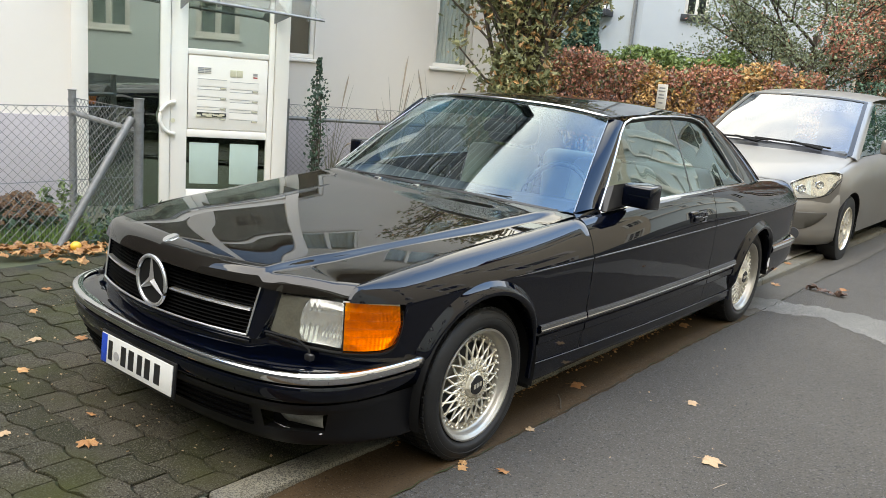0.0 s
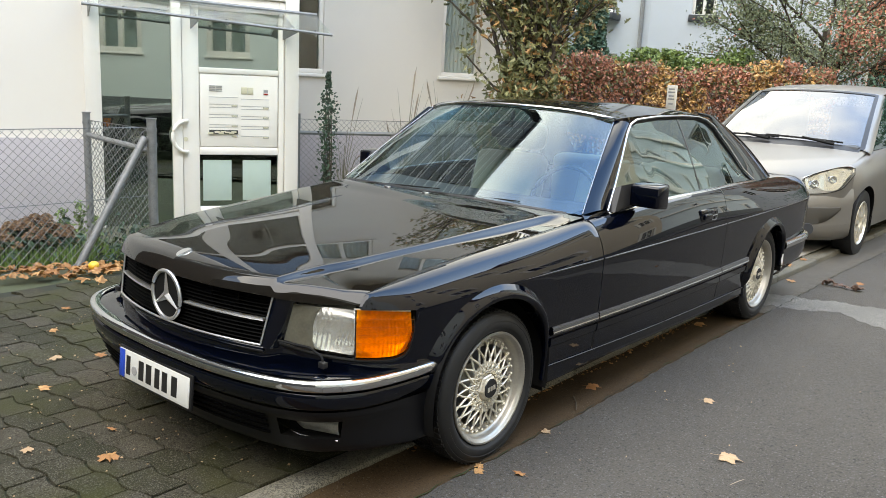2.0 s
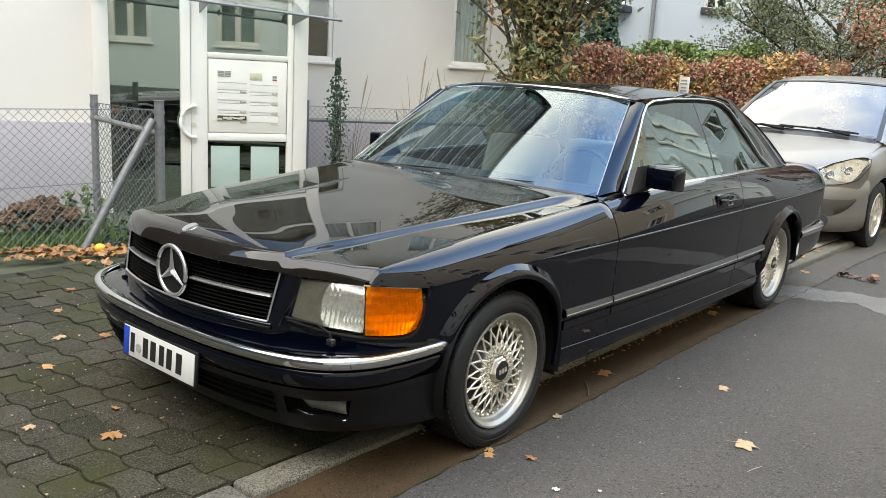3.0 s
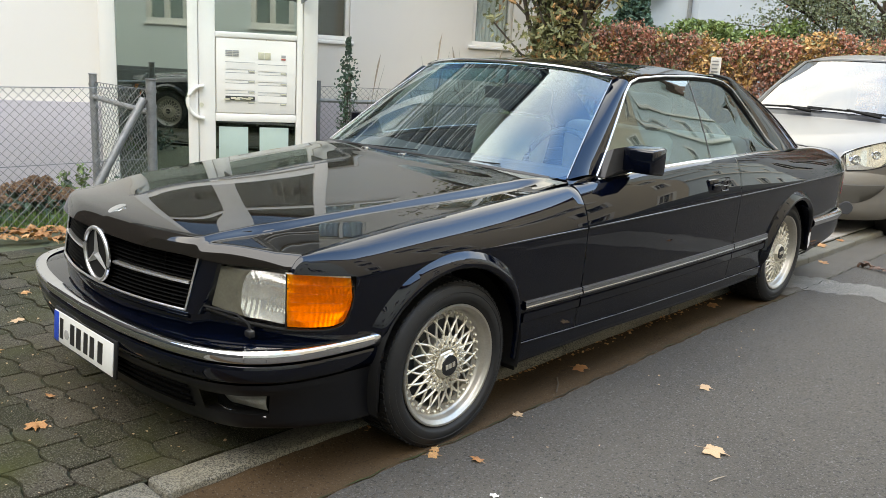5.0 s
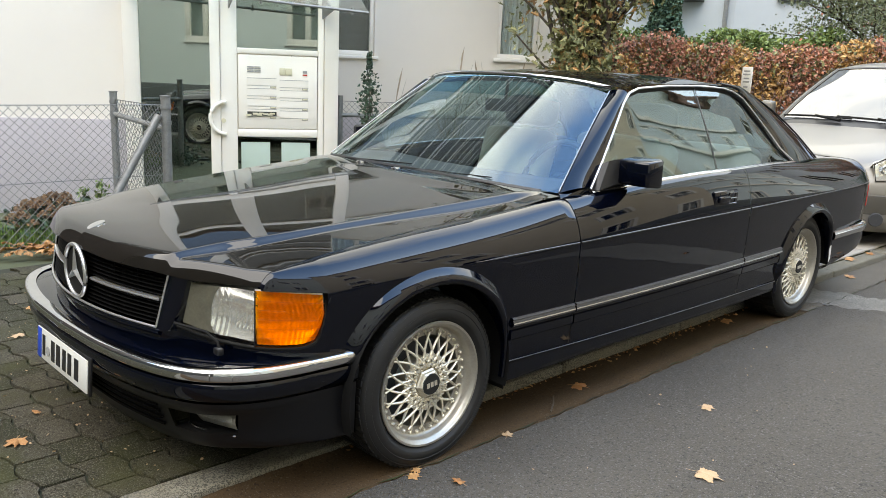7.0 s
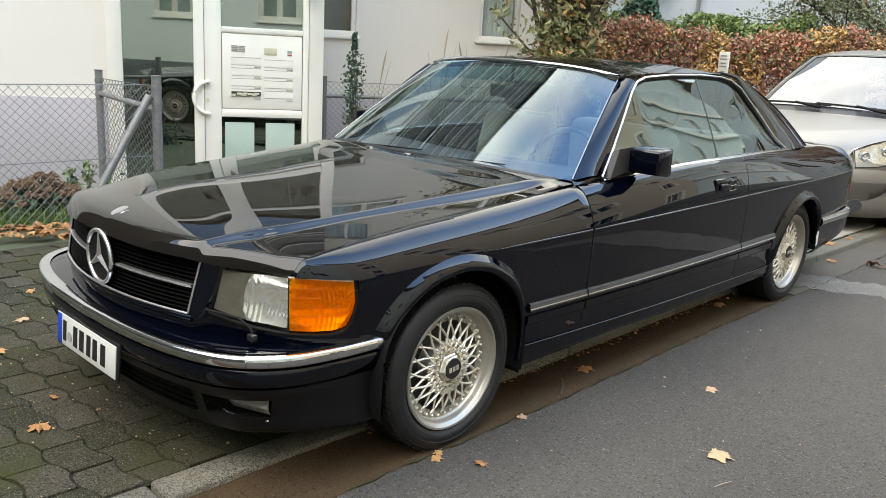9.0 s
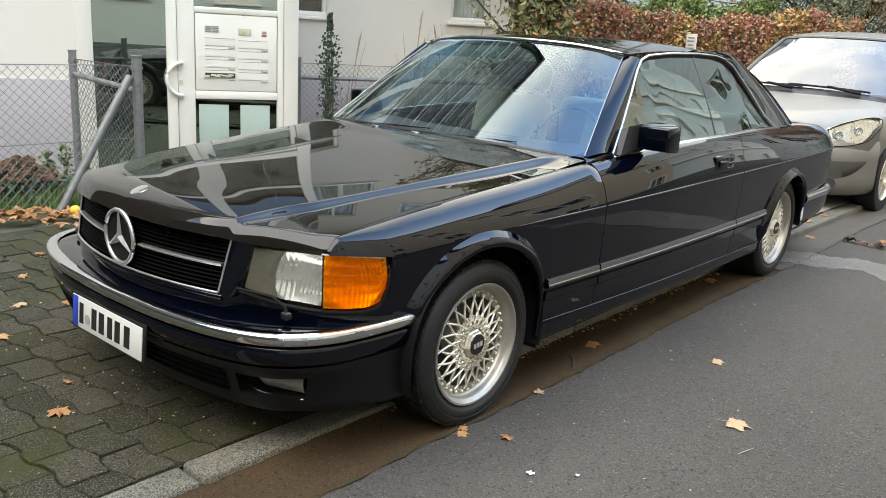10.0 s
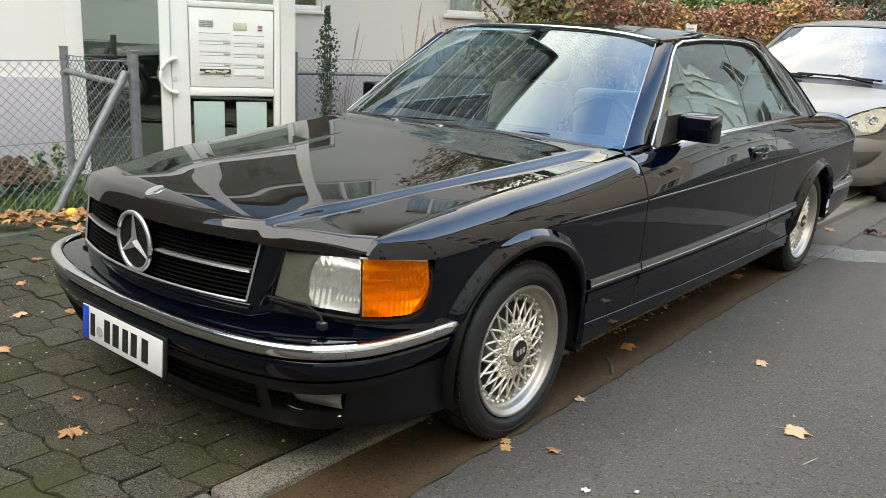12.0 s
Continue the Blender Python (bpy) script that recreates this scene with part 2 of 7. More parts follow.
PAVER = mat("concrete_paver", (0.047, 0.0405, 0.0285), 0.9, vary=0.5, scale=9, bump=0.010, fine=240, spec=0.2, obj=0.75, moss=(0.038, 0.040, 0.011), speck=(0.115, 0.106, 0.083), at=0.57, pits=(0.012, 0.010, 0.0065), coarse=0.45, low=0.46, tint=(0.020, 0.0205, 0.0085))
PAVERS_FAR = mat("concrete_pavers", (0.047, 0.0405, 0.0285), 0.9, vary=0.5, scale=9, bump=0.010, fine=240, spec=0.2, island=0.75, moss=(0.038, 0.040, 0.011), speck=(0.115, 0.106, 0.083), at=0.57, pits=(0.012, 0.010, 0.0065), coarse=0.45, low=0.46, tint=(0.020, 0.0205, 0.0085))
SOIL = mat("mossy_joint_soil", (0.011, 0.010, 0.007), 0.95, vary=0.5, scale=4, bump=0.004, tint=(0.014, 0.020, 0.006), moss=(0.026, 0.040, 0.006))
SLAB = mat("pale_slab", (0.29, 0.27, 0.24), 0.85, vary=0.3, scale=4, bump=0.002)
ROADPAINT = mat("worn_road_paint", (0.185, 0.176, 0.155), 0.85, vary=0.6, scale=5, bump=0.004, fine=150, speck=(0.085, 0.08, 0.072), at=0.50, moss=(0.10, 0.095, 0.083), pits=(0.06, 0.056, 0.05), coarse=0.5, low=0.46)
GROUND = mat("earth", (0.06, 0.055, 0.035), 0.95, vary=0.4, scale=2, bump=0.006, tint=(0.05, 0.065, 0.025))
BARK = mat("bark", (0.075, 0.058, 0.042), 0.9, vary=0.4, scale=14, bump=0.004)
LEAF_OAK = mat("oak_leaf_green_brown", (0.225, 0.215, 0.095), 0.6, vary=0.5, scale=3, island=0.8, tint=(0.095, 0.115, 0.05))
LEAF_RED = mat("autumn_leaf_red", (0.47, 0.20, 0.125), 0.65, vary=0.5, scale=2.6, island=0.45, tint=(0.27, 0.13, 0.09))
LEAF_ORANGE = mat("autumn_leaf_amber", (0.58, 0.35, 0.13), 0.65, vary=0.5, scale=2.6, island=0.6, tint=(0.30, 0.165, 0.07))
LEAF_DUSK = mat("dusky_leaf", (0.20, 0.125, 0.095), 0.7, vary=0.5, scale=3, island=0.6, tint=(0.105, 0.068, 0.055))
LEAF_TAN = mat("oak_leaf_tan", (0.44, 0.25, 0.10), 0.65, vary=0.5, scale=2.6, island=0.8, tint=(0.20, 0.115, 0.05))
LEAF_GREEN = mat("leaf_light_green", (0.19, 0.26, 0.075), 0.6, vary=0.4, scale=4, island=0.8, tint=(0.06, 0.10, 0.03))
LEAF_DARK = mat("leaf_dark_green", (0.045, 0.088, 0.05), 0.6, vary=0.5, scale=4, island=0.8, tint=(0.02, 0.036, 0.022))
LEAF_CONIFER = mat("conifer_green", (0.075, 0.145, 0.095), 0.6, vary=0.5, scale=4, island=0.7, tint=(0.032, 0.066, 0.044))
LEAF_SAGE = mat("grey_green_leaf", (0.20, 0.23, 0.125), 0.65, vary=0.5, scale=2, island=0.7, tint=(0.085, 0.105, 0.065))
LEAF_RUST = mat("rust_red_leaf", (0.44, 0.21, 0.13), 0.65, vary=0.5, scale=1.5, island=0.8, tint=(0.26, 0.085, 0.06))
LEAF_SEDUM = mat("sedum_brown", (0.25, 0.155, 0.085), 0.8, vary=0.5, scale=7, island=0.7, tint=(0.095, 0.05, 0.03))
LEAF_DRY = mat("fallen_leaf", (0.44, 0.25, 0.10), 0.7, vary=0.45, scale=12, fine=60, island=0.8, obj=0.6, tint=(0.26, 0.11, 0.035))
GRASS = mat("grass_blades", (0.15, 0.24, 0.045), 0.7, vary=0.4, scale=5, island=0.8, tint=(0.05, 0.09, 0.02))
PLUME = mat("grass_plume", (0.33, 0.27, 0.20), 0.85, vary=0.3, island=0.5)
STRAW = mat("dry_grass", (0.17, 0.165, 0.10), 0.75, vary=0.3, island=0.6)
YELLOW = mat("yellow_fruit", (0.80, 0.46, 0.05), 0.45, vary=0.2, scale=20)
CURTAIN = mat("grey_curtain", (0.74, 0.75, 0.74), 0.9, vary=0.15)
UPPER_DARK = mat("dark_upper_wall", (0.145, 0.15, 0.143), 0.7, vary=0.4, scale=6, bump=0.002)
# Inner shade put into a colour, for window backings and the letter slot.
INNER_SHADE = mat("painted_inner_shade", (0.05, 0.052, 0.05), 0.9)
DARKRAIL = mat("dark_rail", (0.03, 0.032, 0.036), 0.5)
ROOFTILE = mat("roof_tile", (0.16, 0.08, 0.06), 0.8, vary=0.3)


# ---- mesh helpers ----
def box(bm, x0, x1, y0, y1, z0, z1, m=None):
    v = [bm.verts.new(Vector((x, y, z)) if m is None else m @ Vector((x, y, z))) for x in (x0, x1) for y in (y0, y1) for z in (z0, z1)]
    for f in ((0, 1, 3, 2), (4, 6, 7, 5), (0, 4, 5, 1), (2, 3, 7, 6), (0, 2, 6, 4), (1, 5, 7, 3)):
        bm.faces.new([v[i] for i in f])
    return bm


def rbox(x0, x1, y0, y1, z0, z1, r=0.01, seg=2, m=None):
    bm = bmesh.new()
    box(bm, x0, x1, y0, y1, z0, z1)
    bmesh.ops.bevel(bm, geom=bm.edges[:], offset=r, segments=seg, affect="EDGES", profile=0.5)
    if m is not None:
        bm.transform(m)
    return bm


def tube(bm, pts, r, n=8, cap=True):
    pts = [Vector(p) for p in pts]
    rings = []
    for i, p in enumerate(pts):
        d = (pts[min(i + 1, len(pts) - 1)] - pts[max(i - 1, 0)]).normalized()
        a = d.cross(Vector((0, 0, 1)) if abs(d.z) < 0.95 else Vector((1, 0, 0))).normalized()
        b = d.cross(a)
        rr = r[i] if isinstance(r, (list, tuple)) else r
        rings.append([bm.verts.new(p + rr * (math.cos(k * math.tau / n) * a + math.sin(k * math.tau / n) * b)) for k in range(n)])
    for r0, r1 in zip(rings, rings[1:]):
        for k in range(n):
            bm.faces.new((r0[k], r0[(k + 1) % n], r1[(k + 1) % n], r1[k]))
    if cap:
        bm.faces.new(rings[0])
        bm.faces.new(rings[-1][::-1])
    return bm


def sheet(bm, rows):
    """A skin over rows of points."""
    vs = [[bm.verts.new(p) for p in row] for row in rows]
    for a, b in zip(vs, vs[1:]):
        for k in range(len(a) - 1):
            bm.faces.new((a[k], a[k + 1], b[k + 1], b[k]))
    return bm


def lathe(bm, prof, n=48):
    """Turns (radius, x) pairs round the x axis."""
    rings = [[bm.verts.new((x, r * math.cos(k * math.tau / n), r * math.sin(k * math.tau / n))) for k in range(n)] for r, x in prof]
    for a, b in zip(rings, rings[1:]):
        for k in range(n):
            bm.faces.new((a[k], a[(k + 1) % n], b[(k + 1) % n], b[k]))
    return bm


def link(name, bm, material, angle=35):
    me = bpy.data.meshes.new(name)
    bmesh.ops.recalc_face_normals(bm, faces=bm.faces[:])
    bm.to_mesh(me)
    bm.free()
    me.materials.append(material)
    me.shade_smooth()
    me.set_sharp_from_angle(angle=radians(angle))
    return new(name, me)


def part(name, bm, material, parent, label="", angle=35, solid=0.0):
    ob = link(name, bm, material, angle)
    ob.parent = parent
    if label:
        tagged(ob, label)
    if solid:
        s = ob.modifiers.new("thickness", "SOLIDIFY")
        s.thickness, s.offset = solid, -1
    return ob


def thing(name, label, category, group="", kind="", at=(0, 0, 0)):
    ob = new(name)
    ob.location = at
    ob.empty_display_size = 0.2
    return tagged(ob, label, category, group, kind)


def solo(name, bm, material, label, category="", group="", kind="", angle=35):
    return tagged(link(name, bm, material, angle), label, category, group, kind)


def curve(xs, ys):
    """A smooth curve through points, with no overshoot."""
    xs, ys = np.array(xs, float), np.array(ys, float)
    h, d = np.diff(xs), np.diff(ys) / np.diff(xs)
    m = np.zeros(len(xs))
    m[0], m[-1] = d[0], d[-1]
    for i in range(1, len(xs) - 1):
        if d[i - 1] * d[i] > 0:
            w1, w2 = 2 * h[i] + h[i - 1], h[i] + 2 * h[i - 1]
            m[i] = (w1 + w2) / (w1 / d[i - 1] + w2 / d[i])

    def at(x):
        x = min(max(x, xs[0]), xs[-1])
        i = min(max(int(np.searchsorted(xs, x)) - 1, 0), len(xs) - 2)
        t = (x - xs[i]) / h[i]
        return float((1 + 2 * t) * (1 - t) ** 2 * ys[i] + t * (1 - t) ** 2 * h[i] * m[i] + t * t * (3 - 2 * t) * ys[i + 1] + t * t * (t - 1) * h[i] * m[i + 1])

    return at


# ---- the black coupe: length along y, front axle at y = 0 ----
xg = curve((-0.59, -0.3, 0, 0.4, 0.7, 0.86, 1.3, 1.75, 2.3, 2.7, 3.0, 3.4, 3.8, 4.0), (0.708, 0.718, 0.728, 0.747, 0.7765, 0.795, 0.830, 0.842, 0.82, 0.785, 0.745, 0.70, 0.66, 0.62))
zg = curve((-0.59, -0.515, -0.3, -0.1, 0.15, 0.4, 0.7, 0.86, 1.3, 1.75, 2.3, 2.7, 3.0, 3.4, 3.8, 4.0), (0.731, 0.745, 0.779, 0.802, 0.823, 0.843, 0.872, 0.886, 0.912, 0.926, 0.93, 0.922, 0.918, 0.91, 0.885, 0.865))
xs_ = curve((-0.60, -0.5, -0.41, -0.3, 0, 0.36, 0.72, 1.3, 1.8, 2.4, 2.85, 3.3, 3.6, 3.85, 4.0), (0.722, 0.775, 0.808, 0.825, 0.85, 0.868, 0.886, 0.904, 0.908, 0.902, 0.888, 0.868, 0.845, 0.80, 0.74))
zc = curve((-0.6, -0.41, -0.3, 0.7, 1.8, 2.7, 4.0), (0.655, 0.672, 0.681, 0.714, 0.735, 0.742, 0.742))
AXLES, ARCH = (0.0, 2.845), 0.350
SILL = 0.245


def hub_z(y0):
    """The street climbs a little towards the rear."""
    return 0.294 if y0 < 1 else 0.319


def arch_z(y0):
    return 0.302 if y0 < 1 else 0.293


def front_lip(y, z):
    """The front edge of the fender rolls down to the lamps."""
    k = min(1.0, max(0.0, (y + 0.589) / 0.045))
    return 0.697 + (z - 0.697) * (1 - (1 - k) ** 2.4)


def side_x(y, z):
    """Half-width of the body at a height."""
    a, b, x0, x1 = zc(y), front_lip(y, zg(y)), xg(y), xs_(y)
    if z <= a:
        return x1 - 0.035 * ((a - z) / 0.5) ** 2
    k = min(1.0, (z - a) / max(b - a, 1e-4))
    return x0 + (x1 - x0) * (0.76 * math.sqrt(max(0.0, 1 - k * k)) + 0.24 * (1 - k))


def side_low(y):
    for y0 in AXLES:
        if abs(y - y0) < ARCH:
            return arch_z(y0) + math.sqrt(ARCH ** 2 - (y - y0) ** 2)
    if y < -0.412:
        return 0.675 + 0.014 * min(1.0, (-0.412 - y) / 0.18)
    if y < 0:
        return 0.44
    return SILL if y < 2.6 else 0.40


def side_panel(y0, y1, side):
    cuts = {y0, y1}
    n = max(4, int((y1 - y0) / 0.045))
    cuts |= {y0 + (y1 - y0) * i / n for i in range(n + 1)}
    for a in AXLES:
        cuts |= {a + ARCH * math.cos(radians(d)) for d in range(0, 181, 6)} | {a + ARCH + 0.002, a - ARCH - 0.002}
    cuts |= {-0.413, -0.411} | {-0.588 + 0.004 * i for i in range(13)}
    ys = sorted(y for y in cuts if y0 <= y <= y1)
    rows = []
    for y in ys:
        a, b, low = zc(y), front_lip(y, zg(y)), side_low(y)
        a = max(a, low)
        row = []
        for i in range(15):
            th = i / 14 * math.pi / 2
            z = a + (b - a) * math.cos(th) if i < 14 else a
            row.append((side * side_x(y, z), y, z))
        for i in range(1, 11):
            z = a + (low - a) * i / 10
            row.append((side * side_x(y, z), y, z))
        rows.append(row)
    return sheet(bmesh.new(), rows)


hood_zc = curve((-0.86, -0.80, -0.75, -0.6, -0.4, 0, 0.3, 0.6), (0.754, 0.783, 0.796, 0.815, 0.838, 0.872, 0.896, 0.918))
ridge = curve((-0.85, -0.6, -0.47, -0.26, 0, 0.27, 0.6), (0.64, 0.69, 0.75, 0.80, 0.835, 0.865, 0.89))
hood_f = curve((0, 0.3, 0.5, 0.62, 0.70, 0.78, 0.88, 1.0), (-0.858, -0.847, -0.820, -0.791, -0.760, -0.714, -0.655, -0.585))
lip_z = curve((0, 0.6, 0.70, 0.80, 1.0), (0.722, 0.720, 0.712, 0.701, 0.697))


def hood_point(u, v):
    a = abs(u)
    t = min(1.0, 1.02 * a)
    k = 0.3 * t * t + 0.7 * t ** 4
    y_end, z_end = 0.540 + 0.165 * k, 0.916 - 0.03 * k
    y = hood_f(a) + (y_end - hood_f(a)) * v
    ur = ridge(y)
    drop = min(0.024, 0.5 * (hood_zc(y) - zg(y)))
    if a <= ur:
        z = hood_zc(y) - drop * (a / ur) ** 2.2
    else:
        z = hood_zc(y) - drop
        st = min(1.0, (a - ur) * xg(y) / (0.021 + 0.012 * min(1.0, max(0.0, (y + 0.25) / 0.5))))
        f = 0.34 + 0.30 * min(1.0, max(0.0, (y + 0.25) / 0.5))
        z += (zg(y) - z) * (f * st * st * (3 - 2 * st) + (1 - f) * ((a - ur) / (1 - ur)) ** 1.1)
    k = min(1.0, (y - hood_f(a)) / 0.045)
    z = lip_z(a) + (z - lip_z(a)) * (1 - (1 - k) ** 2.4)
    e = min(1.0, max(0.0, (y - y_end + 0.20) / 0.20))
    z += (z_end - z) * e * e * (3 - 2 * e) * (1 - 0.45 * a ** 8)
    return Vector((u * (xg(y) - 0.003), y, z))


def hood():
    return sheet(bmesh.new(), [[hood_point(-1 + 2 * i / 260, (j / 70) ** 1.7) for i in range(261)] for j in range(71)])


def ws_low(t):
    k = 0.3 * t * t + 0.7 * t ** 4
    return Vector((0.755 * t, 0.55 + 0.165 * k, 0.918 - 0.03 * k))


def ws_top(t):
    k = 0.3 * t * t + 0.7 * t ** 4
    return Vector((0.585 * t, 1.125 + 0.115 * k, 1.325 - 0.042 * k))


def windshield():
    rows = []
    for j in range(15):
        v = j / 14
        row = []
        for i in range(31):
            t = -1 + 2 * i / 30
            p = ws_low(t).lerp(ws_top(t), v)
            p.z += 0.006 * math.sin(math.pi * v)
            p.y -= 0.003 * math.sin(math.pi * v)
            row.append(p)
        rows.append(row)
    return rows


roof_z = curve((1.1, 1.3, 1.6, 1.9, 2.3, 2.6), (1.325, 1.348, 1.362, 1.364, 1.345, 1.305))
roof_edge = curve((1.1, 1.24, 1.6, 2.0, 2.3, 2.6), (0.565, 0.60, 0.61, 0.607, 0.60, 0.575))
win_top = curve((1.1, 1.24, 1.6, 2.0, 2.35, 2.6), (1.26, 1.282, 1.303, 1.307, 1.292, 1.25))


def roof():
    rows = []
    for j in range(27):
        row = []
        for i in range(31):
            t = -1 + 2 * i / 30
            y0, y1 = ws_top(t).y, 2.58 - 0.12 * t * t
            y = y0 + (y1 - y0) * j / 26
            e = roof_edge(y)
            z = win_top(y) + 0.014 + (roof_z(y) - win_top(y) - 0.014) * (1 - abs(t) ** 2.6)
            row.append((t * (e + 0.012), y, z))
        rows.append(row)
    return sheet(bmesh.new(), rows)


# outline of the side window, from the front foot over the roof rail to the rear foot
SIDE_WIN = [(0.795, 0.862, 0.893), (0.757, 0.98, 1.00), (0.715, 1.10, 1.115), (0.672, 1.215, 1.225), (0.655, 1.275, 1.268), (0.642, 1.36, 1.288), (0.632, 1.6, 1.302), (0.628, 1.9, 1.306), (0.63, 2.12, 1.300), (0.636, 2.22, 1.285), (0.648, 2.31, 1.25), (0.690, 2.46, 1.13), (0.742, 2.62, 0.985), (0.778, 2.705, 0.925)]


def side_glass(side):
    bm = bmesh.new()
    rows = []
    ys = [0.87 + (2.69 - 0.87) * i / 110 for i in range(111)]
    oy, oz, ox = [p[1] for p in SIDE_WIN], [p[2] for p in SIDE_WIN], [p[0] for p in SIDE_WIN]
    for y in ys:
        zt, xt = float(np.interp(y, oy, oz)), float(np.interp(y, oy, ox))
        row = []
        for k in range(37):
            v = k / 36
            z = zg(y) - 0.01 + (zt - zg(y) + 0.01) * v
            x = xg(y) - 0.012 + (xt - 0.008 - xg(y) + 0.012) * v + 0.008 * math.sin(math.pi * v)
            # slightly wavy towards the upper edge, as toughened glass is
            x += 0.00026 * v * v * math.sin(66 * z + 3 * y + 1.3 * math.sin(3.1 * y)) + 0.00012 * math.sin(13 * y + 24 * z)
            row.append((side * x, y, z))
        rows.append(row)
    return sheet(bm, rows)


def a_pillar(side):
    rows = []
    oy, oz, ox = [p[1] for p in SIDE_WIN], [p[2] for p in SIDE_WIN], [p[0] for p in SIDE_WIN]
    for j in range(17):
        v = j / 16
        a = ws_low(1).lerp(ws_top(1), v)
        a.z += 0.006 * math.sin(math.pi * v)
        a.y -= 0.003 * math.sin(math.pi * v)
        y = 0.845 + (1.262 - 0.845) * v
        b = Vector((float(np.interp(y, oy, ox)) + 0.004, y, float(np.interp(y, oy, oz)) + 0.014))
        row = []
        for k in range(7):
            w = k / 6
            p = a.lerp(b, w)
            bulge = 0.016 * math.sin(math.pi * w)
            row.append((side * (p.x + bulge), p.y, p.z + bulge * 0.6))
        rows.append(row)
    return sheet(bmesh.new(), rows)


def rear_edge(v):
    """Side edge of the rear window, from the roof to the deck."""
    return Vector((0.602 + 0.133 * v, 2.46 + 0.66 * v, 1.280 - 0.362 * v + 0.03 * math.sin(math.pi * v)))


def c_pillar(side):
    """From the rear edge of the side window and the roof rail to the rear window's edge and the deck."""
    front = [(0.640, 2.10, 1.318), (0.650, 2.23, 1.302), (0.662, 2.33, 1.262), (0.702, 2.475, 1.138), (0.752, 2.635, 0.99), (0.79, 2.73, 0.915)]
    back = [(0.600, 2.10, 1.326), (0.606, 2.32, 1.311)] + [tuple(rear_edge(v)) for v in (0.0, 0.34, 0.68, 1.0)]
    fs = [curve(range(6), [p[i] for p in front]) for i in range(3)]
    bs = [curve(range(6), [p[i] for p in back]) for i in range(3)]
    rows = []
    for j in range(21):
        s = 5 * j / 20
        a, b = Vector([c(s) for c in fs]), Vector([c(s) for c in bs])
        row = []
        for k in range(9):
            w = k / 8
            p = a.lerp(b, w)
            bulge = 0.02 * math.sin(math.pi * w)
            row.append((side * (p.x + bulge), p.y, p.z + bulge * 0.5))
        rows.append(row)
    return sheet(bmesh.new(), rows)


def rear_glass():
    rows = []
    for j in range(11):
        v = j / 10
        row = []
        for i in range(21):
            t = -1 + 2 * i / 20
            e = rear_edge(v)
            row.append((e.x * t, e.y + (0.12 + 0.10 * v) * (1 - t * t), e.z + (0.030 - 0.02 * v) * (1 - t * t)))
        rows.append(row)
    return sheet(bmesh.new(), rows)


def deck():
    rows = []
    for j in range(25):
        y = 2.74 + (3.985 - 2.74) * j / 24
        row = []
        for i in range(25):
            t = -1 + 2 * i / 24
            row.append((t * (xg(y) - 0.003), y, zg(y) + 0.012 * (1 - t ** 4) - 0.03 * max(0, (j - 20) / 4) ** 2))
        rows.append(row)
    return sheet(bmesh.new(), rows)


# plan line of the front bumper, from the centre to the wheel arch
bump_x = curve((0, 0.18, 0.34, 0.47, 0.58, 0.68, 0.76, 0.86, 1.0), (0, 0.25, 0.45, 0.60, 0.70, 0.765, 0.796, 0.814, 0.822))
bump_y = curve((0, 0.18, 0.34, 0.47, 0.58, 0.68, 0.76, 0.86, 1.0), (-0.905, -0.895, -0.868, -0.825, -0.765, -0.68, -0.595, -0.462, -0.312))


def bumper_sweep(profile, t0=-1.0, t1=1.0, n=72):
    """Sweeps (out, height) pairs round the bumper's plan line."""
    rows = []
    for i in range(n + 1):
        t = t0 + (t1 - t0) * i / n
        a, s = abs(t), 1 if t >= 0 else -1
        p = Vector((s * bump_x(a), bump_y(a), 0))
        q = Vector((bump_x(min(1, a + 0.01)) - bump_x(max(0, a - 0.01)), bump_y(min(1, a + 0.01)) - bump_y(max(0, a - 0.01)), 0)).normalized()
        out = Vector((s * q.y, -q.x, 0))
        rows.append([p + o * out + Vector((0, 0, z)) for o, z in profile])
    return sheet(bmesh.new(), rows)


def rear_bumper(profile):
    rows = []
    bx = curve((0, 0.4, 0.7, 0.85, 1.0), (0, 0.5, 0.76, 0.845, 0.868))
    by = curve((0, 0.4, 0.7, 0.85, 1.0), (4.02, 3.995, 3.90, 3.70, 3.19))
    for i in range(61):
        t = -1 + 2 * i / 60
        a, s = abs(t), 1 if t >= 0 else -1
        q = Vector((bx(min(1, a + 0.01)) - bx(max(0, a - 0.01)), by(min(1, a + 0.01)) - by(max(0, a - 0.01)), 0)).normalized()
        out = Vector((s * -q.y, q.x, 0))
        drop = 0.06 * max(0.0, (a - 0.84) / 0.16)
        rows.append([Vector((s * bx(a), by(a), z - drop * (z < 0.42))) + o * out for o, z in profile])
    return sheet(bmesh.new(), rows)


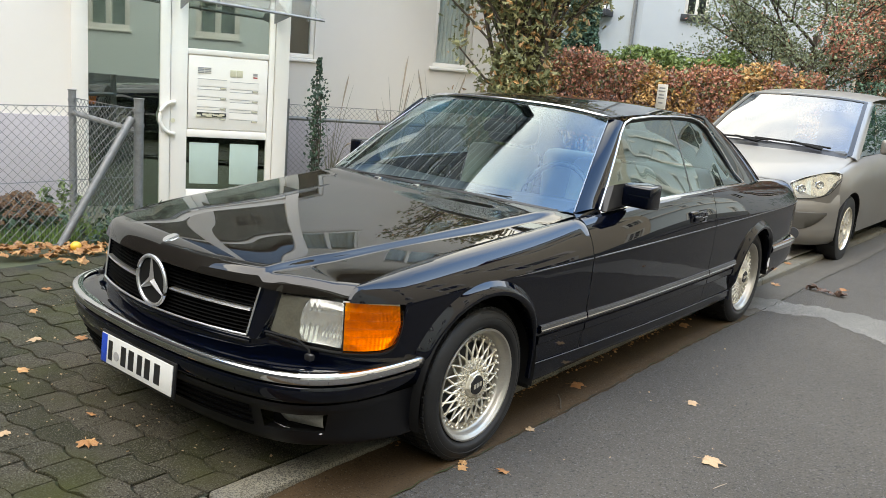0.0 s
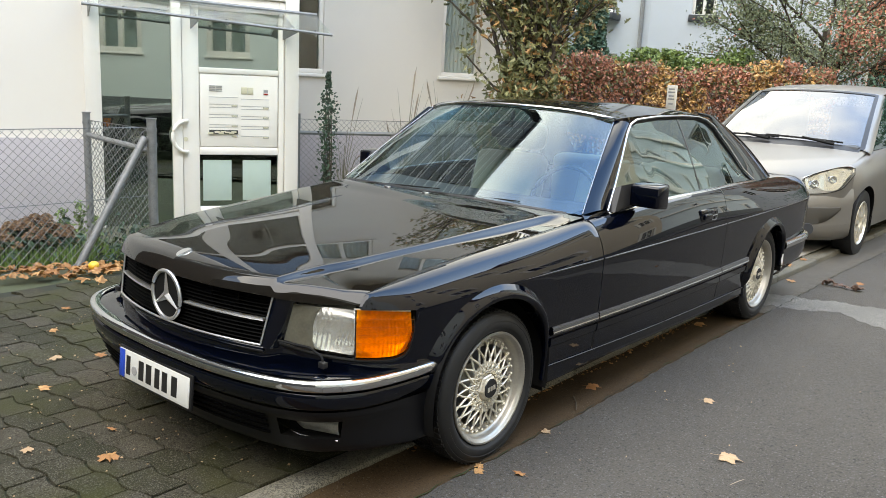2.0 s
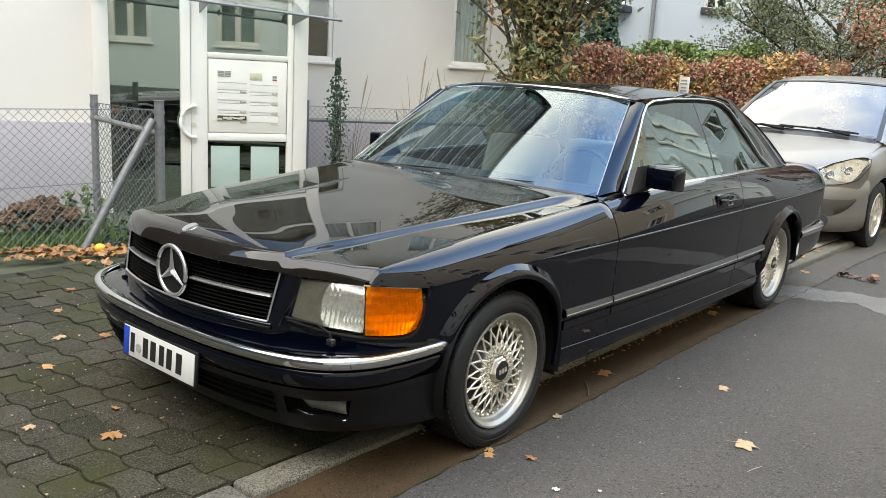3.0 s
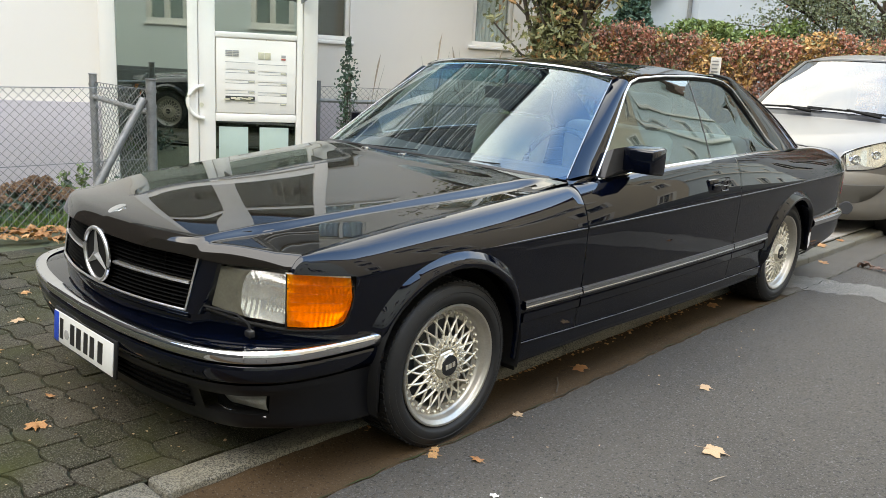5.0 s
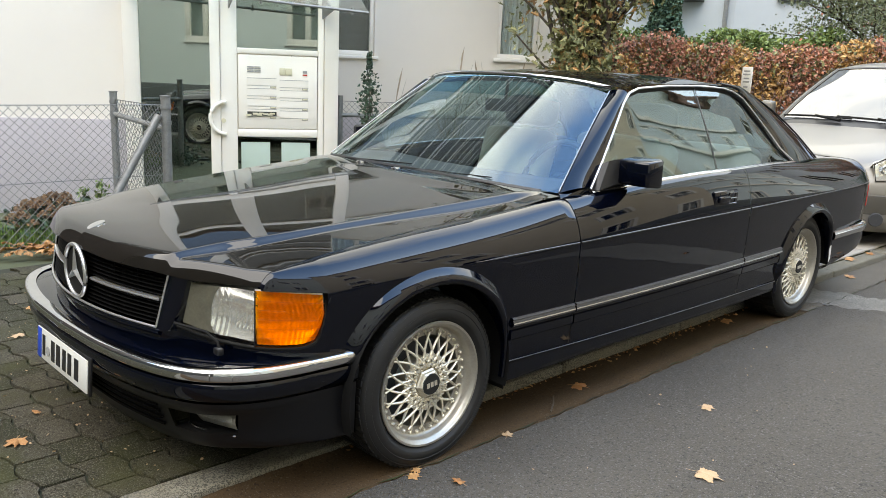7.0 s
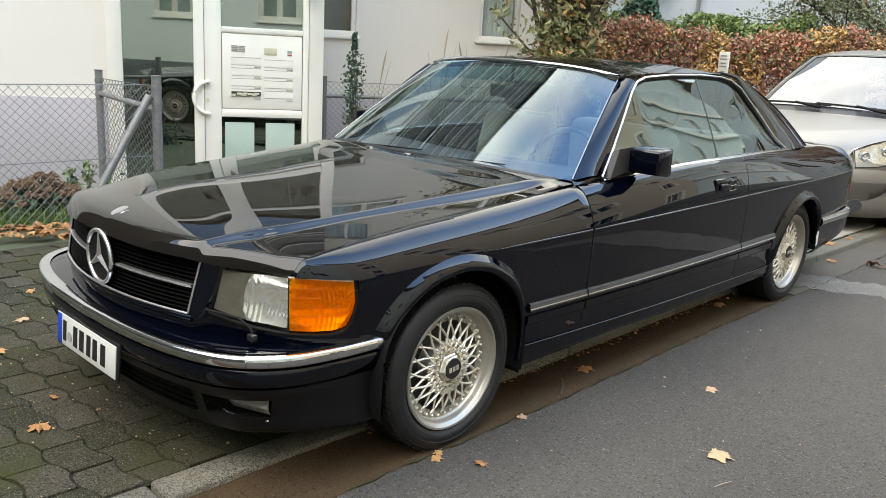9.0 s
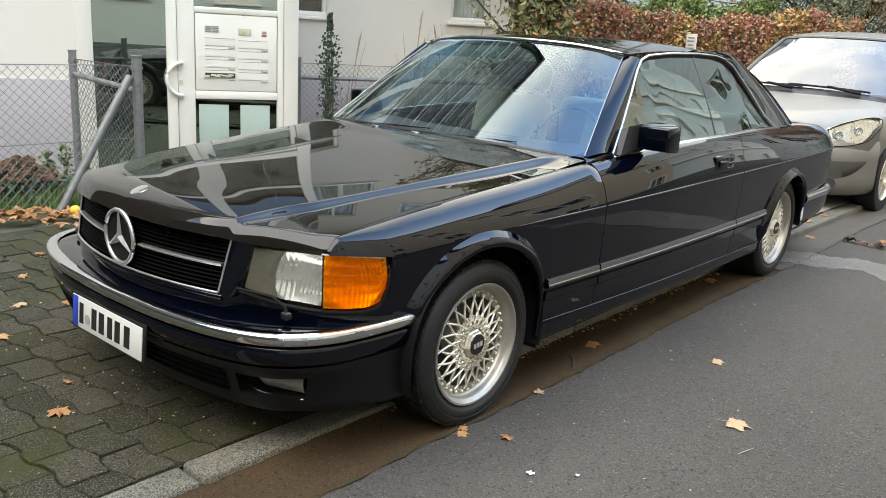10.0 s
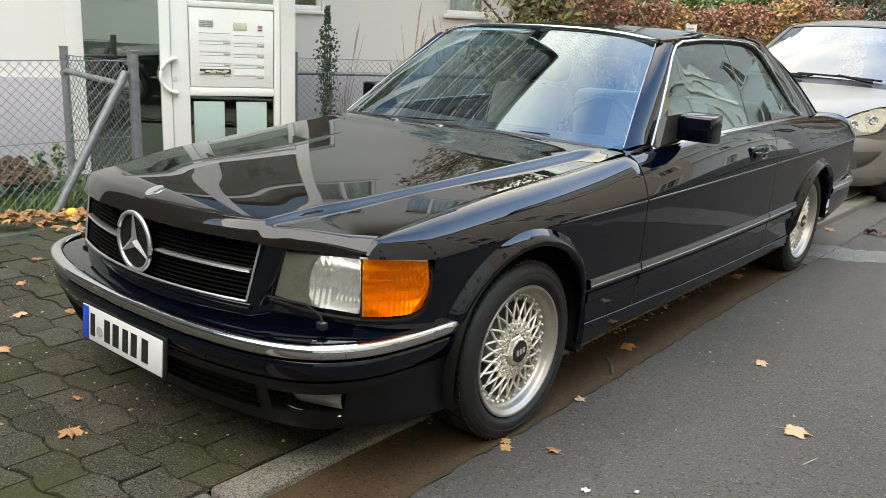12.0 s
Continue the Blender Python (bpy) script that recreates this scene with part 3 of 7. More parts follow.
def arch_flare(y0, side):
    rows = []
    for d in range(-10 if y0 < 1 else 6, 163 if y0 < 1 else 191, 4):
        a = radians(d)
        row = []
        fade = max(0.0, min(1.0, (d - 8) / 40, ((160 if y0 < 1 else 180) - d) / 10))
        fade = fade * fade * (3 - 2 * fade)
        for r, o in ((0.344, -0.05), (0.345, 0.006), (0.347, 0.018), (0.351, 0.025), (0.357, 0.0295), (0.365, 0.0300), (0.374, 0.0265), (0.383, 0.0195), (0.392, 0.011), (0.400, 0.003), (0.407, -0.004)):
            r = 0.347 + (r - 0.347) * (0.35 + 0.65 * fade)
            y, z = y0 + r * math.cos(a), arch_z(y0) + r * math.sin(a)
            row.append((side * (side_x(y, max(z, 0.3)) + o * (0.25 + 0.75 * fade)), y, z))
        rows.append(row)
    return sheet(bmesh.new(), rows)


def wheel_parts(hub, spokes=20):
    """Tyre, deep polished lip, cross-spoked centre with bolts; axis along x, outside at +x."""
    bm = lathe(bmesh.new(), [(0.216, -0.11), (0.232, -0.115), (0.278, -0.114), (0.294, -0.104), (0.3005, -0.086), (0.3015, 0.0), (0.3008, 0.074), (0.2985, 0.088), (0.2925, 0.099), (0.2875, 0.1025), (0.286, 0.101), (0.277, 0.1075), (0.2655, 0.1105), (0.264, 0.109), (0.255, 0.1115), (0.2395, 0.111), (0.238, 0.1095), (0.2275, 0.102), (0.219, 0.090)], 72)
    part("tyre", bm, TYRE, hub, "low-profile black tyre", angle=50)
    tr = bmesh.new()
    for k in range(72):
        a = k * math.tau / 72
        m = Matrix.Rotation(a, 4, "X")
        box(tr, -0.098, -0.036, -0.008, 0.008, 0.2990, 0.3036, m)
        box(tr, -0.026, 0.026, -0.0085, 0.0085, 0.2998, 0.3040, m @ Matrix.Rotation(0.04, 4, "X"))
        box(tr, 0.036, 0.090, -0.008, 0.008, 0.2975, 0.3025, m)
    part("tread", tr, TYRE, hub, "tread blocks")
    bm = lathe(bmesh.new(), [(0.219, 0.094), (0.2225, 0.101), (0.2205, 0.106), (0.2135, 0.105), (0.2085, 0.099), (0.203, 0.094), (0.2005, 0.088), (0.199, 0.076), (0.196, 0.066), (0.190, 0.062), (0.180, 0.061), (0.164, 0.061), (0.161, 0.048), (0.163, -0.10)], 72)
    part("rim", bm, RIMLIP, hub, "polished deep-dish rim lip", angle=40)
    bm = bmesh.new()
    n = spokes
    for k in range(n):
        for sgn in (-1, 1):
            pts = []
            for i in range(9):
                v = i / 8
                r = 0.056 + 0.118 * v ** 1.08
                a = math.tau * (k + sgn * 0.64 * (2 * v - 1) * (1 + 0.15 * (1 - abs(2 * v - 1)))) / n
                x = 0.080 - 0.014 * v ** 1.5
                pts.append((x, r * math.cos(a), r * math.sin(a)))
            tube(bm, pts, [0.0060 - 0.0018 * i / 8 for i in range(9)], 6)
    for k in range(n):
        for r, q, x in ((0.096, 0.5, 0.074), (0.086, 0.0, 0.077), (0.075, 0.5, 0.079), (0.066, 0.0, 0.080)):
            a = math.tau * (k + q) / n
            tube(bm, [(x, r * math.cos(a), r * math.sin(a)), (x + 0.008, r * math.cos(a), r * math.sin(a))], [0.0075, 0.0055], 4)
    part("spokes", bm, RIM, hub, "silver cross-spoke lattice", angle=60)
    bm = lathe(bmesh.new(), [(0.001, 0.068), (0.046, 0.070), (0.058, 0.074), (0.066, 0.068), (0.076, 0.062), (0.077, 0.0)], 48)
    lathe(bm, [(0.054, 0.068), (0.054, 0.084), (0.048, 0.089)], 6)
    part("hub_centre", bm, RIM, hub, "silver hexagonal centre nut", angle=25)
    bm = lathe(bmesh.new(), [(0.050, 0.084), (0.047, 0.097), (0.042, 0.101), (0.036, 0.101)], 6)
    part("centre_nut", bm, RIM, hub, angle=25)
    bm = lathe(bmesh.new(), [(0.0385, 0.099), (0.0365, 0.104), (0.001, 0.105)], 32)
    part("centre_cap", bm, INK, hub, "black centre cap")
    bm = bmesh.new()
    for j in range(3):
        box(bm, 0.1045, 0.1065, -0.023 + 0.017 * j, -0.011 + 0.017 * j, -0.009, 0.009)
    part("cap_mark", bm, RIM, hub, "three small grey bars")
    bolt = None
    for k in range(36):
        m = Matrix.Rotation((k + 0.5) * math.tau / 36, 4, "X") @ Matrix.Translation((0.061, 0, 0.1815))
        if bolt is None:
            bolt = part("rim_bolt", tube(bmesh.new(), [(0, 0, 0), (0.006, 0, 0), (0.010, 0, 0)], [0.0065, 0.0065, 0.0035], 6), RIM, hub)
            bolt.matrix_basis = m
        else:
            b = bolt.copy()
            scene.collection.objects.link(b)
            b.matrix_basis = m
    bm = lathe(bmesh.new(), [(0.001, 0.0), (0.150, 0.0), (0.150, -0.02)], 48)
    part("brake_disc", bm, DARKTRIM, hub)


def hl_plan(t):
    """Plan line of the headlamp and indicator: 0 beside the grille, 1 at the joint, 2 at the side."""
    px = curve((0, 0.5, 1, 1.35, 1.7, 2), (0.490, 0.610, 0.718, 0.768, 0.798, 0.815))
    py = curve((0, 0.5, 1, 1.35, 1.7, 2), (-0.742, -0.685, -0.610, -0.540, -0.468, -0.410))
    return px(t), py(t)


def lamp_skin(t0, t1, zb, zt, side, n=14, inset=0.0, rows_n=8, slant=0.0):
    rows = []
    for i in range(n + 1):
        t = t0 + (t1 - t0) * i / n
        x, y = hl_plan(t)
        ax, ay = hl_plan(max(0, t - 0.02))
        bx, by = hl_plan(min(2, t + 0.02))
        d = Vector((bx - ax, by - ay, 0)).normalized()
        out = Vector((d.y, -d.x, 0))
        row = []
        for k in range(rows_n + 1):
            w = k / rows_n
            z = zb(t) + (zt(t) - zb(t)) * w
            p = Vector((x, y, z)) - (inset + 0.012 * w) * out + d * 0.26 * slant * w * (1 - i / n)
            row.append((side * p.x, p.y, p.z))
        rows.append(row)
    return sheet(bmesh.new(), rows)


def between(line, f):
    """Point at a fractional index of a line of points."""
    i = int(f)
    return line[i].lerp(line[min(len(line) - 1, i + 1)], f - i)


def build_coupe():
    car = thing("coupe_car", "glossy black two-door coupe with silver cross-spoke wheels, half on the kerb", "car")
    part("hood", hood(), HOODPAINT, car, "long glossy black hood, slightly dusty", angle=60)
    for s in (1, -1):
        part("front_fender", side_panel(-0.588, 0.708, s), PAINT, car, angle=60)
        part("door", side_panel(0.713, 2.03, s), PAINT, car, angle=60)
        part("rear_quarter", side_panel(2.035, 3.985, s), PAINT, car, angle=60)
        part("a_pillar", a_pillar(s), PAINT, car, angle=70)
        part("c_pillar", c_pillar(s), PAINT, car, angle=70)
        part("side_window", side_glass(s), SIDEGLASS, car, "tinted reflective side glass", angle=80)
        # window surround
        bm = tube(bmesh.new(), [(s * (x + 0.006), y, z + 0.006) for x, y, z in SIDE_WIN], 0.0065, 8)
        part("window_chrome", bm, CHROME, car, "bright window surround", angle=80)
        bm = tube(bmesh.new(), [(s * (x - 0.006), y, z - 0.008) for x, y, z in SIDE_WIN], 0.010, 8)
        part("window_seal", bm, MATTBLACK, car, angle=80)
        ys = [0.875 + (3.11 - 0.875) * i / 46 for i in range(47)]
        bm = sheet(bmesh.new(), [[(s * (xg(y) - 0.016), y, zg(y) + 0.006), (s * (xg(y) - 0.002), y, zg(y) + 0.008), (s * (xg(y) + 0.008), y, zg(y) + 0.002), (s * (xg(y) + 0.011), y, zg(y) - 0.008)] for y in ys])
        part("belt_chrome", bm, CHROME, car, "bright belt moulding", angle=80, solid=0.003)
        bm = tube(bmesh.new(), [(s * 0.628, 1.865, 1.302), (s * 0.742, 1.835, 1.10), (s * 0.828, 1.81, 0.928)], 0.0020, 6)
        part("window_divider", bm, CREASE, car, "grey edge between the two panes")
        # mouldings along the side
        for y0, y1 in ((-0.02, 0.704), (0.717, 2.026), (2.039, 3.93)):
            ys = [y0 + (y1 - y0) * i / 24 for i in range(25)]
            bm = sheet(bmesh.new(), [[(s * (side_x(y, zc(y)) + (o + 0.002) * min(1.0, (y + 0.02) / 0.7) - 0.002), y, zc(y) + z) for o, z in ((-0.002, 0.004), (0.003, 0.003), (0.003, -0.001), (-0.002, -0.003))] for y in ys])
            part("crease_moulding", bm, CREASE, car, "thin bright side crease", angle=80)
        zr = curve((0.36, 2.0, 3.2), (0.447, 0.466, 0.476))
        for y0, y1 in ((0.366, 0.706), (0.715, 2.028), (2.037, 2.46)):
            ys = [y0 + (y1 - y0) * i / 16 for i in range(17)]
            prof = ((-0.004, 0.022), (0.008, 0.021), (0.012, 0.015), (0.009, 0.011), (0.012, 0.007), (0.013, 0.002))
            bm = sheet(bmesh.new(), [[(s * (side_x(y, zr(y)) + o), y, zr(y) + z) for o, z in prof] for y in ys])
            part("rub_strip", bm, RUBGREY, car, "grey and bright rubbing strip", angle=30)
            bm = sheet(bmesh.new(), [[(s * (side_x(y, zr(y)) + o), y, zr(y) + z) for o, z in ((0.013, 0.002), (0.015, -0.002), (0.013, -0.009), (0.006, -0.014), (-0.004, -0.016))] for y in ys])
            part("rub_strip_base", bm, SATIN, car, angle=30)
            bm = sheet(bmesh.new(), [[(s * (side_x(y, zz) + o), y, zz) for o, zz in ((-0.003, zr(y) - 0.024), (0.007, zr(y) - 0.030), (0.008, zr(y) - 0.06), (0.001, zr(y) - 0.068))] for y in ys])
            part("lower_cladding", bm, PAINT, car, angle=30)
        ys = [0.375 + (2.47 - 0.375) * i / 30 for i in range(31)]
        bm = sheet(bmesh.new(), [[(s * (side_x(y, 0.3) + o), y, z - 0.026 * (z < 0.28) * max(0.0, 1 - (y - 0.375) / 0.6)) for o, z in ((-0.002, 0.300), (0.006, 0.297), (0.006, 0.293), (0.0, 0.288), (0.001, 0.258), (-0.010, 0.238), (-0.09, 0.228))] for y in ys])
        part("sill", bm, PAINT, car, "body-coloured sill skirt", angle=30)
        # The highlight along the sill edge is modelled as a thin metal tube.
        part("sill_highlight", tube(bmesh.new(), [(s * (side_x(y, 0.3) + 0.005), y, 0.2985) for y in ys], 0.0018, 5), CREASE, car, "thin bright tube drawn as the highlight on the sill edge", angle=80)
        for y0 in AXLES:
            part("arch_flare", arch_flare(y0, s), PAINT, car, "rounded wheel arch lip", angle=70)
            rows = [[(s * x, y0 + 0.365 * math.cos(radians(d)), arch_z(y0) + 0.365 * math.sin(radians(d))) for x in (0.86, 0.55)] for d in range(-15 if y0 < 1 else -1, 196, 7)]
            part("arch_liner", sheet(bmesh.new(), rows), MATTBLACK, car, angle=80)
        # wheels
        for y0, xo in ((0.0, 0.735), (2.845, 0.740)):
            hub = new("wheel")
            hub.parent = car
            hub.matrix_basis = pose(s * xo, y0, hub_z(y0), 0, 0, 0 if s > 0 else 180) @ pose(0, 0, 0, 7 if y0 == 0 else 3)
            tagged(hub, "silver cross-spoke wheel with polished lip")
            wheel_parts(hub)
        rows = [[(s * (side_x(0.38, 0.3) + o), y, z) for o in (-0.10, -0.012)] for y, z in ((0.372, 0.30), (0.368, 0.24), (0.374, 0.185))]
        part("mud_flap", sheet(bmesh.new(), rows), MATTBLACK, car, angle=80, solid=0.006)
    part("roof", roof(), PAINT, car, "black roof panel", angle=60)
    part("windshield", sheet(bmesh.new(), windshield()), AUTOGLASS, car, "laminated windshield with green-blue top tint", angle=80)
    band = [[p + Vector((0, 0.004, -0.004)) for p in r] for r in windshield()[11:]]
    part("tint_band", sheet(bmesh.new(), band), TINTBAND, car, "blue-green tinted band", angle=80)
    part("rear_window", rear_glass(), SIDEGLASS, car, "tinted wrap-round rear window", angle=80)
    for s in (1, -1):
        pts = [rear_edge(i / 16) for i in range(17)]
        part("rear_window_trim", tube(bmesh.new(), [(s * (p.x + 0.004), p.y, p.z + 0.004) for p in pts], 0.005, 6), MATTBLACK, car, angle=80)
    part("trunk_lid", deck(), PAINT, car, angle=60)
    # bright windshield frame
    bm = tube(bmesh.new(), [ws_top(-1 + 2 * i / 24) + Vector((0, 0.004, 0.008)) for i in range(25)], 0.010, 8)
    part("windshield_trim", bm, CHROME, car, "bright windshield surround", angle=80)
    for s in (1, -1):
        ws = windshield()
        pts = [r[-1 if s > 0 else 0] + Vector((s * 0.003, 0.0, 0.006)) for r in ws]
        part("windshield_side_trim", tube(bmesh.new(), pts, 0.0030, 8), SATIN, car, angle=80)
    bm = sheet(bmesh.new(), [[ws_low(t) + Vector((0, -0.004, 0.004)), ws_low(t) + Vector((0, -0.016, -0.004)), ws_low(t) + Vector((0, -0.025, -0.03))] for t in [-0.93 + 1.86 * i / 30 for i in range(31)]])
    part("cowl", bm, TRIMBLACK, car, "black cowl panel", angle=80)
    # painted corners between hood, windshield and doors
    for s in (1, -1):
        rows = []
        for j in range(9):
            y = 0.704 + 0.156 * j / 8
            q = Vector((xg(y), y, zg(y) + 0.0005))
            p = ws_low(1.0).lerp(Vector((0.799, 0.848, 0.902)), j / 8)
            rows.append([(s * r.x, r.y, r.z) for r in (p, p.lerp(q, 0.5) + Vector((0.002, 0, 0.002)), q)])
        part("scuttle_side", sheet(bmesh.new(), rows), PAINT, car, angle=70)
    for x0, x1 in ((0.02, 0.5), (-0.42, 0.06)):
        bm = bmesh.new()
        p0, p1 = ws_low(x0 / 0.755), ws_low(x1 / 0.755).lerp(ws_top(x1 / 0.585), 0.025)
        tube(bm, [p0 + Vector((0, -0.02, -0.004)), p0.lerp(p1, 0.5) + Vector((0, -0.010, 0.002)), p1 + Vector((0, -0.006, 0.006))], [0.005, 0.004, 0.0025], 6)
        part("wiper", bm, MATTBLACK, car)
    for x in (-0.02 - 0.20, 0.03):
        bm = rbox(x - 0.018, x + 0.018, 0.480, 0.506, hood_zc(0.49) - 0.004, hood_zc(0.49) + 0.010, 0.006)
        part("washer_jet", bm, CHROME, car)
    # hood badge
    bm = bmesh.new()
    tube(bm, [(0, 0, -0.004), (0, 0, 0.003), (0, 0, 0.005)], [0.030, 0.030, 0.024], 28)
    bm.transform(Matrix.Translation((0, -0.788, 0.784)) @ Matrix.Rotation(radians(24), 4, "X") @ Matrix.Diagonal((1, 1.1, 1, 1)))
    part("hood_badge", bm, CHROME, car, "small round bright badge", angle=25)
    # grille
    gz0, gz1 = 0.547, 0.714

    def gw(z):
        """Half-width: the grille narrows downwards."""
        return 0.449 + 0.021 * (z - gz0) / (gz1 - gz0)

    def gy(x, z):
        return -0.842 + 0.078 * (x / 0.46) ** 2 + 0.17 * (z - 0.63)

    bm = sheet(bmesh.new(), [[(gw(z) * u, gy(gw(z) * u, z) + 0.035, z) for z in (gz0, gz1)] for u in [-1 + i / 10 for i in range(21)]])
    grille = part("grille", bm, MATTBLACK, car, "black slatted radiator grille", angle=80)

    def gbar(z0, z1, x0, x1, out, depth, m, name, lab="", steps=20):
        rows = []
        for i in range(steps + 1):
            x = x0 + (x1 - x0) * i / steps
            zm = (z0 + z1) / 2
            f = gy(x, zm) - out
            rows.append([(x, f + depth, z1), (x, f + 0.002, z1), (x, f, zm), (x, f + 0.002, z0), (x, f + depth, z0)])
        part(name, sheet(bmesh.new(), rows), m, grille, lab, angle=40)

    for k in range(13):
        z = gz0 + 0.010 + k * (gz1 - gz0 - 0.020) / 12
        if k != 6:
            gbar(z - 0.0020, z + 0.0020, -gw(z) + 0.008, gw(z) - 0.008, 0.002, 0.014, GRILLEBLACK, "slat")
    zmid = (gz0 + gz1) / 2
    for a, b in ((-gw(zmid) + 0.010, -0.09), (0.09, gw(zmid) - 0.010)):
        gbar(zmid - 0.0042, zmid + 0.0042, a, b, 0.012, 0.024, BRIGHTBAR, "centre_bar", "bright grille bar")
    for x in (-0.33, -0.21, 0.21, 0.33):
        bm = box(bmesh.new(), x - 0.004, x + 0.004, gy(x, zmid) + 0.012, gy(x, zmid) + 0.034, gz0 + 0.004, gz1 - 0.004)
        part("upright", bm, GRILLEBLACK, grille)
    us = [-1 + i / 12 for i in range(25)]
    for z in (gz0, gz1):
        w = gw(z)
        part("frame_bar", tube(bmesh.new(), [(w * u, gy(w * u, z) - 0.008, z) for u in us], 0.0040 if z < 0.6 else 0.0032, 8), BRIGHTBAR, grille, "bright frame bar", angle=80)
        if z < 0.6:
            part("shell_bar", tube(bmesh.new(), [(w * u * 1.02, gy(w * u, z) + 0.004, z - 0.015) for u in us], 0.013, 8), PAINT, grille, angle=80)
    for s in (1, -1):
        zs = [gz0 + (gz1 - gz0) * i / 6 for i in range(7)]
        part("frame_bar", tube(bmesh.new(), [(s * gw(z), gy(gw(z), z) - 0.008, z) for z in zs], 0.0036, 8), BRIGHTBAR, grille, "bright frame bar", angle=80)
        rows = []
        for z in [gz0 - 0.012] + zs[:-1] + [gz1 - 0.002]:
            w, k = gw(z), (z - 0.55) / 0.145
            a, b = Vector((w, gy(w, z), z)), Vector((0.489 + 0.033 * k, -0.742 + 0.033 * k, z))
            row = [a + Vector((-0.004, 0.02, 0)), a + Vector((0.001, -0.007, 0))]
            row += [a.lerp(b, u) + Vector((0.002, -0.013, 0)) * math.sin(math.pi * (0.22 + 0.70 * u)) for u in (0.15, 0.35, 0.55, 0.75, 0.92)] + [b + Vector((0.002, 0.02, 0))]
            rows.append([(s * p.x, p.y, p.z) for p in row])
        part("shell_side", sheet(bmesh.new(), rows), PAINT, grille, "glossy black grille shell", angle=70)
    # round emblem: ring with three tapering arms
    bm = bmesh.new()
    tube(bm, [(0.088 * math.cos(a), 0, 0.088 * math.sin(a)) for a in [math.tau * i / 48 for i in range(49)]], 0.0072, 8, cap=False)
    for k in range(3):
        a = radians(90 + 120 * k)
        d, e = Vector((math.cos(a), 0, math.sin(a))), Vector((-math.sin(a), 0, math.cos(a)))
        tip, f, mid = 0.086 * d, Vector((0, -0.010, 0)), 0.016
        vs = [bm.verts.new(p) for p in (tip + e * 0.002, tip - e * 0.002, -e * mid + d * 0.009, e * mid + d * 0.009, f + d * 0.001, tip + f * 0.3)]
        bm.faces.new((vs[0], vs[3], vs[4], vs[5]))
        bm.faces.new((vs[5], vs[4], vs[2], vs[1]))
        bm.faces.new((vs[0], vs[1], vs[2], vs[3]))
    bm.transform(Matrix.Translation((0, -0.862, zmid + 0.010)))
    part("emblem", bm, BRIGHTBAR, grille, "bright three-armed ring emblem", angle=20)
    bm = bmesh.new()
    tube(bm, [(0, 0.006, 0), (0, 0.0, 0)], 0.084, 32)
    bm.transform(Matrix.Translation((0, -0.858, zmid + 0.010)))
    part("emblem_back", bm, MATTBLACK, grille)
    # nose panel behind lamps and grille
    rows = []
    for i in range(41):
        t = -1 + 2 * i / 40
        s = 1 if t >= 0 else -1
        x = s * 0.80 * abs(t)
        hx = min(max((abs(x) - 0.49) / 0.228, 0.0), 1.0)
        yl = -0.79 + 0.06 * min(1, abs(x) / 0.46) if abs(x) < 0.49 else -0.742 + 0.132 * hx + (abs(x) - 0.718) * 1.7 * (abs(x) > 0.718)
        rows.append([(x * 0.96, yl + 0.045, 0.42), (x * 0.96, yl + 0.06, 0.53), (x * 0.96, yl + 0.08, 0.56), (x * 0.96, yl + 0.10, 0.68)])
    part("nose_panel", sheet(bmesh.new(), rows), MATTBLACK, car, angle=80)
    # lamps
    zt = curve((0, 1, 2), (0.698, 0.690, 0.667))
    zb = curve((0, 0.42, 0.62, 1.0, 1.5, 1.74, 1.85, 1.93), (0.554, 0.536, 0.530, 0.522, 0.517, 0.527, 0.56, 0.62))
    for s in (1, -1):
        back = part("headlamp", lamp_skin(0.0, 0.985, zb, zt, s, inset=0.045, slant=0.13), LAMPBACK, car, "clear glass headlamp with fluted reflector", angle=80)
        part("lens", lamp_skin(0.0, 0.985, zb, zt, s, inset=-0.002, slant=0.13), HEADGLASS, back, "clear headlamp glass", angle=80)
        bowl = []
        mask = []
        for k in range(25):
            w = k / 24
            edge = 0.40 + 0.30 * (w - 0.5) ** 2 + 0.05 * w
            line, cut = [], 0
            for i in range(101):
                t = 0.015 + 0.09 * w + (0.885 - 0.09 * w) * i / 100 + 0.075 * (i / 100)
                x, y = hl_plan(t)
                z = zb(t) + 0.010 + (zt(t) - zb(t) - 0.016) * w
                dip = 1 - ((t - 0.74) / 0.36) ** 2 - ((w - 0.50) / 0.58) ** 2
                dish = 0.028 * max(0.0, dip)
                flute = 0.0014 * math.sin(110 * t) * min(1.0, max(0.0, (0.68 - t) / 0.14)) * (t > edge)
                hatch = 0.0022 * math.sin(130 * t - 14 * w) * (0.18 < w < 0.46 and t > 0.70)
                step = 0.006 * (w > 0.74 - 0.5 * (t - 0.74) ** 2 and t > 0.5)
                line.append(Vector((s * (x - 0.010 - 0.3 * dish - 0.5 * flute), y + 0.011 + 0.8 * dish + flute + hatch + step + 0.006 * w, z)))
                cut += t < edge
            bowl.append([between(line, cut + (100 - cut) * i / 80) for i in range(81)])
            mask.append([between(line, cut * i / 20) for i in range(21)])
        part("lamp_mask", sheet(bmesh.new(), mask), LAMPMASK, back, "smoky grey inner mask", angle=80)
        rows = bowl
        part("reflector", sheet(bmesh.new(), rows), HEADREFLECTOR, back, "bright fluted reflector bowl", angle=80)
        ind = part("indicator", lamp_skin(1.0, 1.92, zb, zt, s, n=24), AMBERGLASS, car, "large amber wrap-round indicator", angle=80)
        rows = []
        for i in range(61):
            t = 1.015 + 0.895 * i / 60
